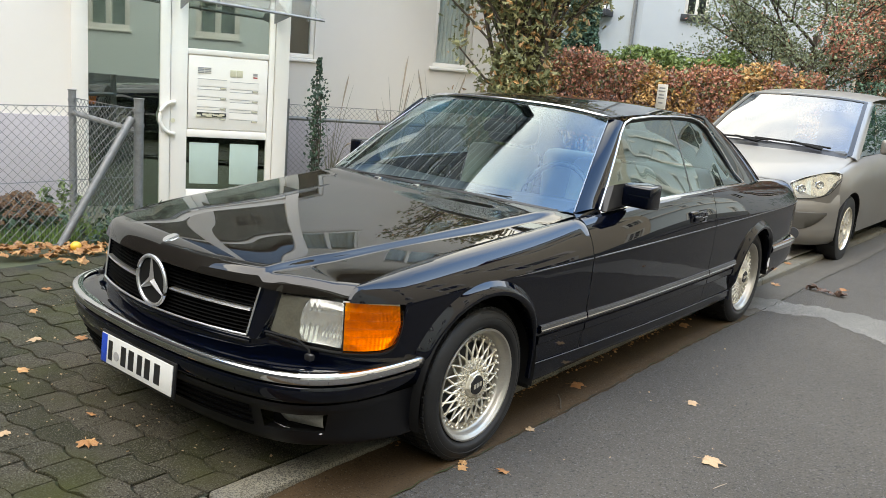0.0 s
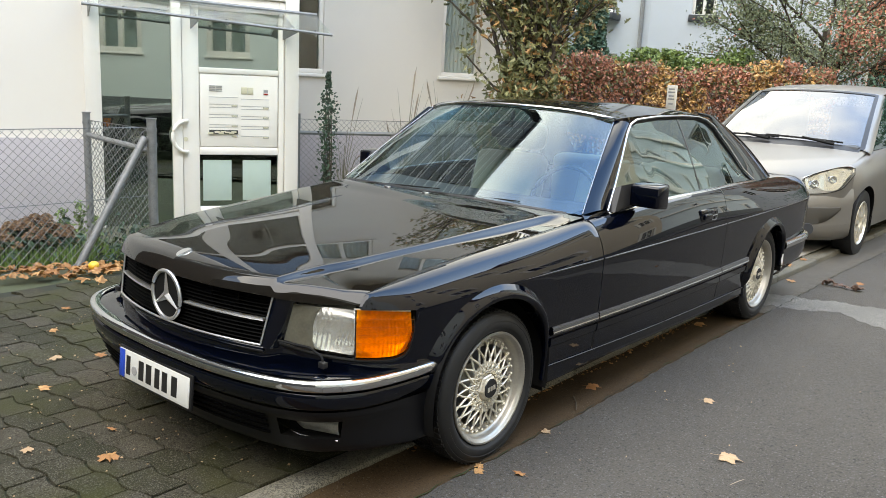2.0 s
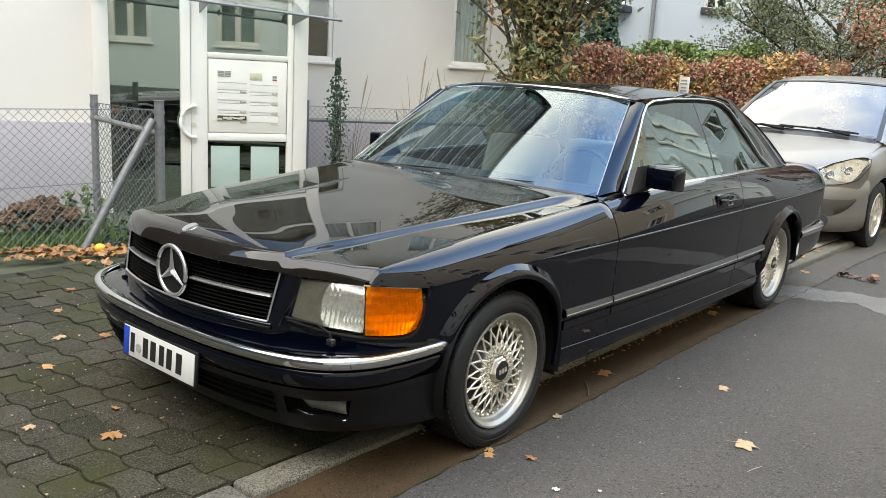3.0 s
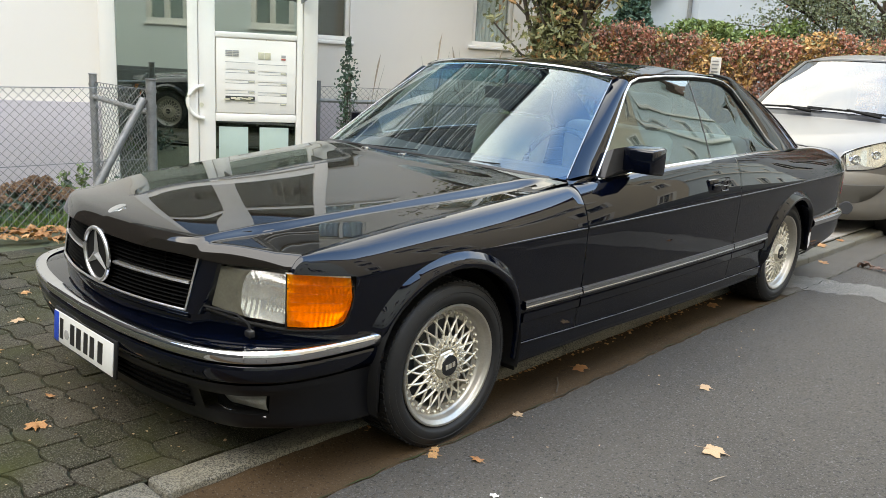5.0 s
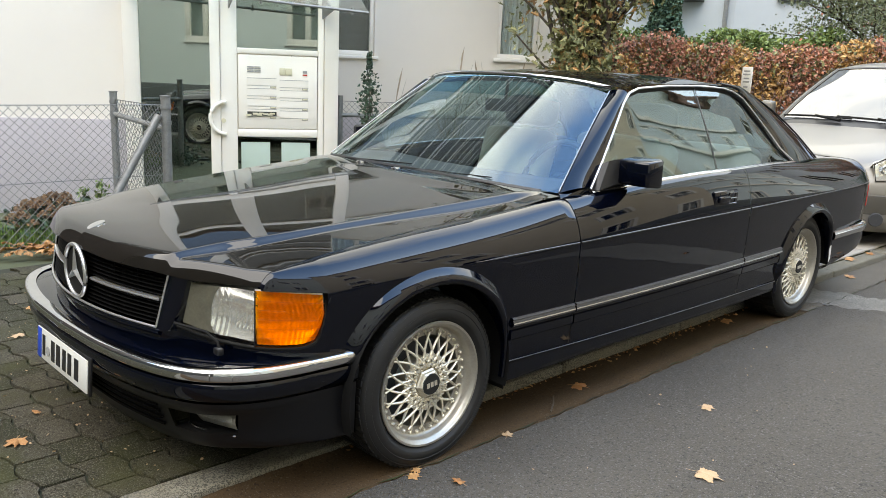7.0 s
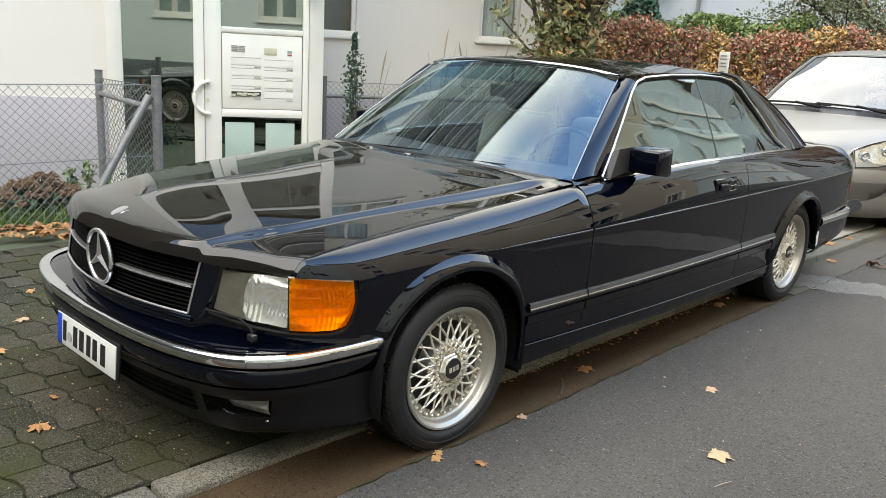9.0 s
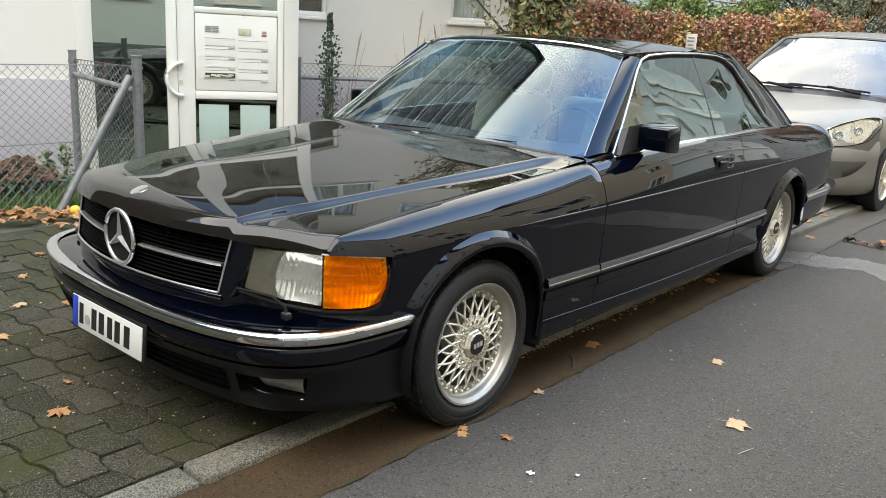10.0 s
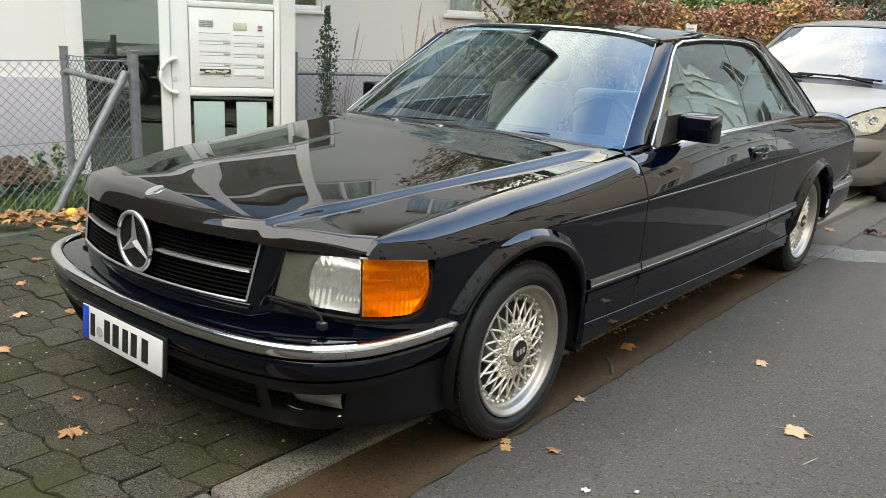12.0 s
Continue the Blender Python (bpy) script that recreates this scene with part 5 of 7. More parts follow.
        for xx, yy, zz, r in ((0.605, 0.140, 0.705, 0.036), (0.715, 0.275, 0.745, 0.036)):
            bm = lathe(bmesh.new(), [(r, 0.006), (r * 0.9, 0.008), (r * 0.7, -0.002), (r * 0.3, -0.006), (0.001, 0.004)], 24)
            bm.transform(pose(s * xx, yy, zz, 0, 0, (-50 if s > 0 else 230)))
            part("lamp_bowl", bm, VANLAMP, lamp, "round bright reflector")
        edge = [Vector((abs(r[-1][0]), r[-1][1], r[-1][2])) for r in rows]
        low_edge = [Vector((abs(r[0][0]), r[0][1], r[0][2])) for r in rows]
        part("lamp_edge", tube(bmesh.new(), [(s * p.x, p.y, p.z) for p in low_edge + edge[::-1] + low_edge[:1]], 0.0035, 6), MATTBLACK, lamp, "dark joint round the lamp", angle=80)
        skin = []
        for i, p in enumerate(edge):
            y = 0.03 + 0.50 * i / 24
            q = Vector((W(y + 0.10) - 0.102, y + 0.10, hz(y) - 0.035 - 0.025 * (1 - y)))
            skin.append([(s * r.x, r.y, r.z) for r in [p + Vector((0, 0.004, 0.002))] + [p.lerp(q, w) + Vector((0, 0, 0.010 * math.sin(math.pi * w))) for w in (0.25, 0.5, 0.75)] + [q]])
        part("fender_top", sheet(bmesh.new(), skin), SILVERPAINT, car, angle=80)
        skin = [[(s * p.x, p.y, p.z), (s * (p.x - 0.004), p.y + 0.002, p.z - 0.05), (s * (p.x - 0.01), p.y + 0.008, p.z - 0.12)] for p in low_edge]
        part("lamp_surround", sheet(bmesh.new(), skin), SILVERPAINT, car, angle=80)
        bm = rbox(0.93, 1.06, 1.28, 1.40, 1.02, 1.16, 0.03, 3)
        bm.transform(Matrix.Diagonal((s, 1, 1, 1)))
        part("door_mirror", bm, SILVERPAINT, car)
    bx = curve((0, 0.4, 0.65, 0.85, 1.0), (0, 0.38, 0.61, 0.765, 0.845))
    by = curve((0, 0.4, 0.65, 0.85, 1.0), (-0.07, -0.03, 0.09, 0.27, 0.52))

    def front(prof, end=1.0, lift=0.0):
        rows = []
        for t in [end * (-1 + i / 30) for i in range(61)]:
            k = lift * max(0.0, (abs(t) / end - 0.72) / 0.28) ** 2.2
            rows.append([(math.copysign(bx(abs(t)), t) * (1 + o * 0.6), by(abs(t)) - o, z + k * (prof[0][1] - z)) for o, z in prof])
        return sheet(bmesh.new(), rows)

    part("front_bumper", front([(-0.06, 0.69), (-0.035, 0.65), (-0.01, 0.615), (0.01, 0.57), (0.013, 0.500), (0.012, 0.42), (0.016, 0.347)]), SILVERPAINT, car, angle=60)
    part("bumper_insert", front([(0.010, 0.505), (0.019, 0.500), (0.021, 0.495), (0.019, 0.42), (0.021, 0.352), (0.012, 0.347)], 0.90, 0.85), BEIGEPLASTIC, car, "beige-grey plastic bumper insert", angle=60)
    part("bumper_lower", front([(0.018, 0.347), (0.016, 0.30), (0.0, 0.24), (-0.06, 0.20)]), SILVERPAINT, car, angle=60)
    for s in (1, -1):
        bm = lathe(bmesh.new(), [(0.055, 0.0), (0.05, 0.02), (0.001, 0.02)], 24)
        bm.transform(pose(s * 0.62, 0.03, 0.315, 0, 0, (-58 if s > 0 else 238)))
        part("fog_lamp", bm, DARKRAIL, car)
    def on_glass(x, up):
        y = 0.93 + up
        a = abs(x / ww(y))
        return Vector((x, y + 0.12 * a ** 2.2, wz(y) - 0.03 * a ** 2.6))

    rows = [[on_glass(x, 0.03) + Vector((0, 0, 0.004)), on_glass(x, 0.0) + Vector((0, -0.01, 0.004)), on_glass(x, 0.0) + Vector((0, -0.07, -0.03))] for x in [-0.72 + 1.44 * i / 24 for i in range(25)]]
    part("cowl", sheet(bmesh.new(), rows), TRIMBLACK, car, "black cowl below the windshield", angle=80)
    for x0, x1, xa in ((-0.70, -0.02, -0.10), (-0.16, 0.56, 0.50)):
        bm = tube(bmesh.new(), [on_glass(x0 + (x1 - x0) * i / 8, 0.045 + 0.02 * (1 - i / 8)) + Vector((0, -0.012, 0.016)) for i in range(9)], 0.010, 6)
        tube(bm, [on_glass(xa, 0.01) + Vector((0, -0.03, 0.02)), on_glass(xa * 0.6 + x0 * 0.4, 0.035) + Vector((0, -0.03, 0.035)), on_glass((x0 + x1) / 2, 0.055) + Vector((0, -0.016, 0.026))], [0.017, 0.012, 0.008], 6)
        part("wiper", bm, MATTBLACK, car, "black wiper resting on the glass")
    for e in (1, -1):
        rows = [[on_glass(e * ww(0.93 + u) * k, u) + Vector((0, -0.002, 0.004)) for k in (0.945, 0.972, 0.998)] for u in [0.90 * i / 16 for i in range(17)]]
        part("windshield_seal", sheet(bmesh.new(), rows), TRIMBLACK, car, "black border of the windshield", angle=80)
    rows = [[on_glass(ww(1.8) * (-0.95 + 1.9 * i / 24), u) + Vector((0, -0.002, 0.005)) for u in (0.875, 0.905)] for i in range(25)]
    part("windshield_seal", sheet(bmesh.new(), rows), TRIMBLACK, car, angle=80)
    part("underbody", rbox(-0.74, 0.74, 0.56, 4.1, 0.2, 0.6, 0.03), MATTBLACK, car)
    part("cabin", rbox(-0.7, 0.7, 1.0, 3.9, 0.6, 0.98, 0.05), DARKTRIM, car)
    part("dashboard", rbox(-0.72, 0.72, 1.0, 1.55, 0.85, 1.02, 0.05), DARKTRIM, car)
    for x in (-0.36, 0.36):
        part("front_seat", rbox(x - 0.24, x + 0.24, 2.05, 2.25, 0.8, 1.38, 0.07, 3), DARKTRIM, car)
    return car


build_van()

# ---- ground, road, kerb ----
bm = sheet(bmesh.new(), [[(x, y, z) for x, z in ((-400, -0.32), (-9, -0.32), (-6.5, -0.22), (-4.2, -0.10), (-2.9, 0.0), (-2.55, 0.02), (0.40, -0.04), (0.45, -0.08), (0.52, -0.17), (400, -0.17))] for y in (-400, -60, -20, -8, -2, 0, 2, 6, 12, 30, 80, 400)])
solo("ground", bm, GROUND, "dark earth with moss and sparse green", kind="structure", angle=80)
road_x = curve((0.5, 0.85, 1.55, 2.4, 3.8, 6.6), (-0.006, 0.0, 0.042, 0.075, 0.09, 0.0))


def climb(y):
    """The street climbs gently along the coupe and levels out behind it."""
    return 0.009 * min(2.4, max(-6.0, y))


def road_z(x, y=0.0):
    return road_x(x) + climb(y)


bm = sheet(bmesh.new(), [[(x, y, road_z(x, y)) for x in (0.79, 0.9, 1.0, 1.2, 1.5, 1.8, 2.2, 2.6, 3.2, 3.8, 5.0, 6.0, 6.6)] for y in [-60 + 3 * i for i in range(54)]])
solo("road", bm, ASPHALT, "worn grey asphalt street with fine stones", kind="structure", angle=80)


def seam_x(y):
    return 0.85 + 0.009 * math.sin(2.3 * y) + 0.003 * math.sin(11 * y + 1) + 0.0025 * math.sin(31 * y) + 0.002 * math.sin(67 * y)


def bank_x(y):
    """Foot of the kerb, where dirt has gathered."""
    return 0.590 + 0.003 * math.sin(9 * y) + 0.002 * math.sin(37 * y + 1) + 0.0015 * math.sin(113 * y)


def bank(y):
    """How far the dirt has filled the gutter: hardly at all beside the coupe."""
    return 0.15 + 0.85 * min(1.0, max(0.0, (0.5 - y) / 0.7))


def gutter(ys):
    return sheet(bmesh.new(), [[(bank_x(y), y, climb(y) + 0.033 * bank(y)), (bank_x(y) + 0.012, y, climb(y) + 0.026 * bank(y)), (0.628, y, climb(y) + 0.013 * bank(y)), (0.68, y, climb(y) + 0.004 * bank(y)), (0.74, y, climb(y) + 0.001), (seam_x(y), y, climb(y) + 0.0045), (seam_x(y) + 0.004, y, climb(y) - 0.003)] for y in ys])


ys = [-9 + 0.02 * i for i in range(1150)]
solo("road_gutter", gutter([y for y in ys if y < 3.02]), GUTTER, "brown-stained gutter strip beside the kerb", kind="structure", angle=80)
solo("road_gutter_grey", gutter([y for y in ys if y > 2.97]), ASPHALT_GUT, "greyer gutter strip further along the kerb", kind="structure", angle=80)
bm = sheet(bmesh.new(), [[(seam_x(y) - 0.001 + 0.002 * math.sin(47 * y), y, climb(y) + 0.0062), (seam_x(y) + 0.003 + 0.003 * math.sin(29 * y), y, climb(y) + 0.0062)] for y in ys])
solo("road_seam", bm, SOIL, "dark dirty joint between gutter and asphalt", kind="structure", angle=80)
# worn white marking across the lane
up = curve((0.62, 1.1, 1.5, 2.2, 3.2), (3.60, 3.71, 3.64, 3.38, 2.90))
dn = curve((0.62, 0.9, 1.2, 1.5, 2.2, 3.2), (3.16, 3.27, 3.36, 3.12, 2.62, 2.05))
rows, worn = [], random.Random(3)
for i in range(240):
    x = 0.62 + 2.5 * i / 239
    a = dn(x) + 0.02 * math.sin(17 * x) + 0.014 * math.sin(61 * x + 2) + worn.gauss(0, 0.009)
    b = up(x) + 0.02 * math.sin(23 * x + 1) + 0.012 * math.sin(71 * x) + worn.gauss(0, 0.009)
    rows.append([(x, a + (b - a) * k / 4, (road_z(x, a + (b - a) * k / 4) if x > 0.9 else climb(a) + 0.004) + 0.0016) for k in range(5)])
solo("road_marking", sheet(bmesh.new(), rows), ROADPAINT, "faded pale road marking", kind="structure", angle=80)

kerb = thing("kerb", "low rough granite kerb between pavement and gutter", "kerb", kind="structure")
y, k = -9.0, 0
while y < 14:
    y1 = y + 1.0
    bm = rbox(0.468, 0.592, y + 0.005, y1 - 0.005, -0.15, 0.050, 0.012, 2)
    for v in bm.verts:
        v.co.x += 0.003 * math.sin(13 * v.co.y + k)
        v.co.z += 0.002 * math.sin(7 * v.co.y + 2 * k)
    bm.transform(Matrix.Translation((0, 0.055, climb(y + 0.5))))
    part("kerb_stone", bm, KERBSTONE, kerb, angle=60)
    y, k = y1, k + 1
bm = sheet(bmesh.new(), [[(6.6, y, 0.0), (6.62, y, 0.1), (6.75, y, 0.11), (9.6, y, 0.12)] for y in (-60, 0, 100)])
solo("pavement_opposite", bm, ASPHALT_OLD, "plain pavement on the other side", kind="structure")

# ---- the house, at an angle to the street ----
HA = radians(27)
HU, HN = Vector((math.sin(HA), math.cos(HA), 0)), Vector((math.cos(HA), -math.sin(HA), 0))
HO = Vector((-4.594, 2.789, 0))
HM = Matrix(((HU.x, HN.x, 0, HO.x), (HU.y, HN.y, 0, HO.y), (0, 0, 1, 0), (0, 0, 0, 1)))
FLOOR = -0.30


def hbox(s0, s1, d0, d1, z0, z1, bm=None):
    return box(bm or bmesh.new(), s0, s1, d0, d1, z0, z1, HM)


def hr(s0, s1, d0, d1, z0, z1, r=0.006):
    return rbox(s0, s1, d0, d1, z0, z1, r, 2, HM)


def window(name, s0, s1, z0, z1, d, label, sash=2, curtain=True):
    w = thing(name, label, "window", kind="structure")
    f = 0.055
    for a, b, c, e in ((s0, s1, z0, z0 + f), (s0, s1, z1 - f, z1), (s0, s0 + f, z0 + f, z1 - f), (s1 - f, s1, z0 + f, z1 - f)):
        part("window_frame", hr(a, b, d - 0.10, d - 0.03, c, e), WHITEPVC, w)
    for k in range(1, sash):
        x = s0 + (s1 - s0) * k / sash
        part("mullion", hr(x - 0.04, x + 0.04, d - 0.10, d - 0.025, z0 + f, z1 - f), WHITEPVC, w)
    part("pane", hbox(s0 + f, s1 - f, d - 0.075, d - 0.070, z0 + f, z1 - f), WINDOWGLASS, w)
    part("window_sill", hr(s0 - 0.05, s1 + 0.05, d - 0.06, d + 0.035, z0 - 0.045, z0 - 0.004), WHITEPVC, w)
    if curtain:
        rows = [[HM @ Vector((s0 + 0.04 + (s1 - s0 - 0.08) * i / 60, d - 0.15 + 0.02 * math.sin(i * 0.9), z)) for z in (z0, z1)] for i in range(61)]
        part("curtain", sheet(bmesh.new(), rows), CURTAIN, w, "pale grey curtain", angle=80)
    # Dark flat backing, coloured for the shade of the space behind the pane.
    part("room_backing", hbox(s0 - 0.3, s1 + 0.3, d - 0.46, d - 0.42, z0 - 0.3, z1 + 0.3), INNER_SHADE, w)
    return w


def wall_with(name, s0, s1, d, z0, z1, holes, material, label, thick=0.28):
    """A wall cut into slabs round its openings."""
    bm = bmesh.new()
    cuts = sorted({s0, s1} | {h[0] for h in holes} | {h[1] for h in holes})
    for a, b in zip(cuts, cuts[1:]):
        spans = sorted((h[2], h[3]) for h in holes if h[0] <= a and h[1] >= b)
        z = z0
        for lo, hi in spans + [(z1, z1)]:
            if lo > z + 1e-4:
                hbox(a, b, d - thick, d, z, lo, bm)
            z = max(z, hi)
    bmesh.ops.remove_doubles(bm, verts=bm.verts[:], dist=1e-4)
    return solo(name, bm, material, label, kind="structure", angle=30)


TOP, MID = 9.45, 5.2
up_l = [(-4.6, -3.4, 5.6, 6.6), (-4.6, -3.4, 7.6, 8.7)]
wall_with("wall_front", -6.0, -1.454, 0.0, FLOOR, MID, [], RENDER_WHITE, "white rendered house wall")
# Out of view: a dark upper wall added to be mirrored in the windshield.
wall_with("wall_front_upper", -6.0, 0.62, 0.0, MID, TOP, up_l, UPPER_DARK, "dark upper wall out of view, added for the windshield's reflection")
for k, h in enumerate(up_l):
    window("window_%d" % (k + 1), *h, 0.0, "white-framed window of the upper floor")
# Unseen wall, added so that the hood mirrors something dark on this side.
wall_with("wall_darkener", -30, -6.02, 0.0, FLOOR, 16.5, [], DARKENER, "unseen dark wall added to darken what the hood mirrors")
solo("plinth_front", hr(-6, -1.456, -0.02, 0.018, FLOOR, 0.727, 0.004), PLINTH, "grey rendered plinth below the white wall", kind="structure")
back_holes = [(0.66, 1.36, 1.46, 2.75), (3.0, 3.57, 1.50, 2.85), (0.9, 2.0, 4.4, 5.7), (3.0, 4.2, 4.4, 5.7), (0.9, 2.0, 7.2, 8.5), (3.0, 4.2, 7.2, 8.5)]
wall_with("wall_recessed", 0.62, 4.6, -1.82, FLOOR, TOP, back_holes, RENDER_WHITE, "white rendered recessed house wall")
for k, h in enumerate(back_holes):
    window("window_%d" % (k + 3), *h, -1.82, "white-framed window with curtain" if k == 1 else "white-framed window standing ajar" if k == 0 else "white-framed upper window", sash=1 if k < 2 else 2, curtain=k != 0)
solo("plinth_recessed", hr(0.62, 4.6, -1.84, -1.80, FLOOR, 0.70, 0.004), PLINTH, "grey plinth of the recessed wall", kind="structure")
solo("wall_porch_side", hbox(0.34, 0.616, -1.82, -0.10, FLOOR, TOP), RENDER_WHITE, "white side wall of the porch", kind="structure")
solo("wall_house_end", hbox(4.32, 4.6, -9, -2.10, FLOOR, TOP), RENDER_WHITE, "white gable wall", kind="structure")
solo("wall_porch_back", hbox(-1.454, 0.33, -2.0, -1.83, FLOOR, TOP), RENDER_WHITE, "plain wall inside the entrance hall", kind="structure")
solo("hall_floor", hbox(-1.454, 0.33, -1.83, 0.0, FLOOR - 0.05, FLOOR + 0.02), SLAB, "pale floor of the entrance hall", kind="structure")

# entrance: side light, door, stair glazing above
ent = thing("entrance_frame", "white entrance frame with tall dark side glass", "door frame", kind="structure")
for a, b, c, e in ((-1.454, -1.307, FLOOR, MID), (-0.655, -0.560, FLOOR, 2.16), (0.475, 0.618, FLOOR, MID), (-1.307, -0.655, FLOOR, FLOOR + 0.10), (-1.307, 0.475, 2.16, 2.30)):
    part("frame_post", hr(a, b, -0.09, 0.03, c, e), WHITEPVC, ent)
part("side_glass", hbox(-1.307, -0.655, -0.045, -0.038, FLOOR + 0.10, 2.16), DOORGLASS, ent, "tall dark reflecting glass")
stair = thing("stair_glazing", "tall white-framed stairwell glazing above the entrance", "window", kind="structure")
for z0, z1 in ((2.30, 3.60), (3.60, MID)):
    part("glazing_bar", hr(-1.307, 0.475, -0.08, 0.02, z1 - 0.12, z1), WHITEPVC, stair)
    for s0, s1 in ((-1.307, -0.655), (-0.40, 0.475)):
        part("pane", hbox(s0, s1, -0.045, -0.038, z0, z1 - 0.12), STAIRGLASS, stair)
part("glazing_post", hr(-0.655, -0.40, -0.08, 0.025, 2.30, MID - 0.12), WHITEPVC, stair)
# Unseen pale bars, added to show as streaks in the windshield's reflection.
streak_bar = thing("streak_bars", "unseen pale bars added as streaks for the windshield to mirror", "cladding", kind="structure")
for z, w in ((5.34, 0.02), (5.46, 0.012), (5.95, 0.014), (6.30, 0.026), (6.44, 0.014), (6.86, 0.016), (7.22, 0.030), (7.36, 0.012), (7.74, 0.014), (8.06, 0.026), (8.20, 0.014), (8.62, 0.022), (8.98, 0.014)):
    part("streak_bar", hr(-3.3, 0.62, 0.002, 0.035, z - w, z + w, 0.003), WHITEPVC, streak_bar)
solo("eaves", hbox(-6, 0.80, -3.0, 0.12, TOP, TOP + 0.22), DARKRAIL, "dark roof overhang of the house", kind="structure")
solo("eaves_recessed", hbox(0.82, 5.0, -9.0, -1.45, TOP, TOP + 0.22), DARKRAIL, "dark roof overhang over the recessed wall", kind="structure")

door = thing("door_1", "white entrance door with letterboxes and a dark lower pane", "door", kind="structure")
for a, b, c, e in ((-0.556, -0.394, FLOOR + 0.02, 2.15), (0.412, 0.472, FLOOR + 0.02, 2.15), (-0.394, 0.412, 2.02, 2.15), (-0.394, 0.412, 1.405, 1.462), (-0.394, 0.412, 0.582, 0.66), (-0.394, 0.412, FLOOR + 0.02, 0.04)):
    part("door_frame", hr(a, b, -0.075, 0.005, c, e, 0.008), WHITEPVC, door)
part("upper_pane", hbox(-0.394, 0.412, -0.04, -0.034, 1.462, 2.02), DOORGLASS, door)
part("lower_pane", hbox(-0.394, 0.412, -0.04, -0.034, 0.04, 0.582), DOORGLASS, door, "dark glass with pale film figures")
boxes = part("letterbox_panel", hr(-0.386, 0.404, -0.06, 0.001, 0.668, 1.398, 0.006), WHITEPVC, door, "white letterbox panel")
for c in range(2):
    s0 = -0.297 + 0.322 * c
    for r in range(4):
        z = 1.165 - 0.103 * r - 0.012 * c
        part("flap", hbox(s0, s0 + 0.290, 0.0, 0.003, z - 0.060, z), WHITEPVC, boxes)
        part("flap_line", hbox(s0, s0 + 0.290, 0.0, 0.0025, z + 0.003, z + 0.008), GREYLINE, boxes)
        part("flap_line", hbox(s0, s0 + 0.290, 0.0, 0.0025, z - 0.070, z - 0.066), GREYLINE, boxes)
        part("name_plate", hr(s0 + 0.225, s0 + 0.285, 0.001, 0.008, z - 0.088, z - 0.068, 0.002), GREYLINE, boxes)
        part("name_strip", hbox(s0 + 0.229, s0 + 0.281, 0.008, 0.009, z - 0.084, z - 0.072), CREAM, boxes)
bm = bmesh.new()
for k in range(4):
    hbox(-0.296, -0.232, 0.001, 0.006, 1.228 + 0.016 * k, 1.237 + 0.016 * k, bm)
    hbox(-0.226, -0.165, 0.001, 0.006, 1.228 + 0.016 * k, 1.237 + 0.016 * k, bm)
part("speaker_grille", bm, GREYLINE, boxes, "slotted intercom grille")
part("bell_panel", hr(0.024, 0.086, 0.001, 0.007, 1.208, 1.278, 0.003), CREAM, boxes, "yellowed bell plate")
part("bell_panel", hr(0.090, 0.150, 0.001, 0.007, 1.208, 1.278, 0.003), CREAM, boxes)
part("number_sticker", hr(0.250, 0.305, 0.001, 0.004, 1.205, 1.268, 0.002), WHITEPVC, boxes)
part("number_bar", hbox(0.256, 0.299, 0.004, 0.0055, 1.232, 1.258), GREYLINE, boxes)
part("red_bar", hbox(0.256, 0.299, 0.004, 0.0055, 1.210, 1.222), RED, boxes)
# A dark slab stands for the shaded inside of the slot.
part("open_slot", hbox(-0.298, -0.008, 0.002, 0.010, 0.798, 0.838), INNER_SHADE, boxes, "letter slot stuffed with paper")
bm = bmesh.new()
for k in range(7):
    box(bm, -0.28 + 0.035 * k, -0.23 + 0.035 * k, 0.008, 0.022, 0.803 + 0.004 * (k % 3), 0.822 + 0.004 * (k % 2), HM @ pose(0, 0, 0, 0, 2.0 * ((k % 3) - 1), 0))
part("stuffed_paper", bm, CREAM, boxes)
# plain bars in place of the house number
for s0, s1 in ((-0.36, -0.07), (0.045, 0.34)):
    for z0, z1 in ((0.10, 0.525),):
        part("film_bar", hr(s0, s1, -0.034, -0.030, z0, z1, 0.0015), MINT, door, "pale mint film bar")
# pull handle
pts = [HM @ Vector((-0.515 - 0.145 * math.sin(math.pi * i / 24), 0.02 + 0.05 * math.sin(math.pi * i / 24) ** 0.5, 0.7675 + 0.1575 * math.cos(math.pi * i / 24))) for i in range(25)]
part("pull_handle", tube(bmesh.new(), pts, 0.019, 10), WHITEPVC, door, "white bow-shaped pull handle", angle=80)
bm = tube(bmesh.new(), [HM @ Vector((-0.53, 0.0, 0.74)), HM @ Vector((-0.53, 0.016, 0.74))], 0.022, 16)
part("lock", bm, CREAM, door)
# glass canopy
can = thing("glass_canopy", "sloping glass canopy on grey steel brackets over the entrance", "canopy")


def cf(s):
    return 1.945 - 0.058 * (s + 1.25)


bm = bmesh.new()
vs = [HM @ Vector(p) for p in ((-1.45, 0.03, 2.13), (0.80, 0.03, 2.05), (0.80, 0.66, cf(0.8)), (-1.45, 0.66, cf(-1.45)))]
lo = [v - Vector((0, 0, 0.010)) for v in vs]
a, b = [bm.verts.new(v) for v in vs], [bm.verts.new(v) for v in lo]
bm.faces.new(a)
bm.faces.new(b[::-1])
for k in range(4):
    bm.faces.new((a[k], b[k], b[(k + 1) % 4], a[(k + 1) % 4]))
part("canopy_pane", bm, CLEARGLASS, can, "clear canopy glass")
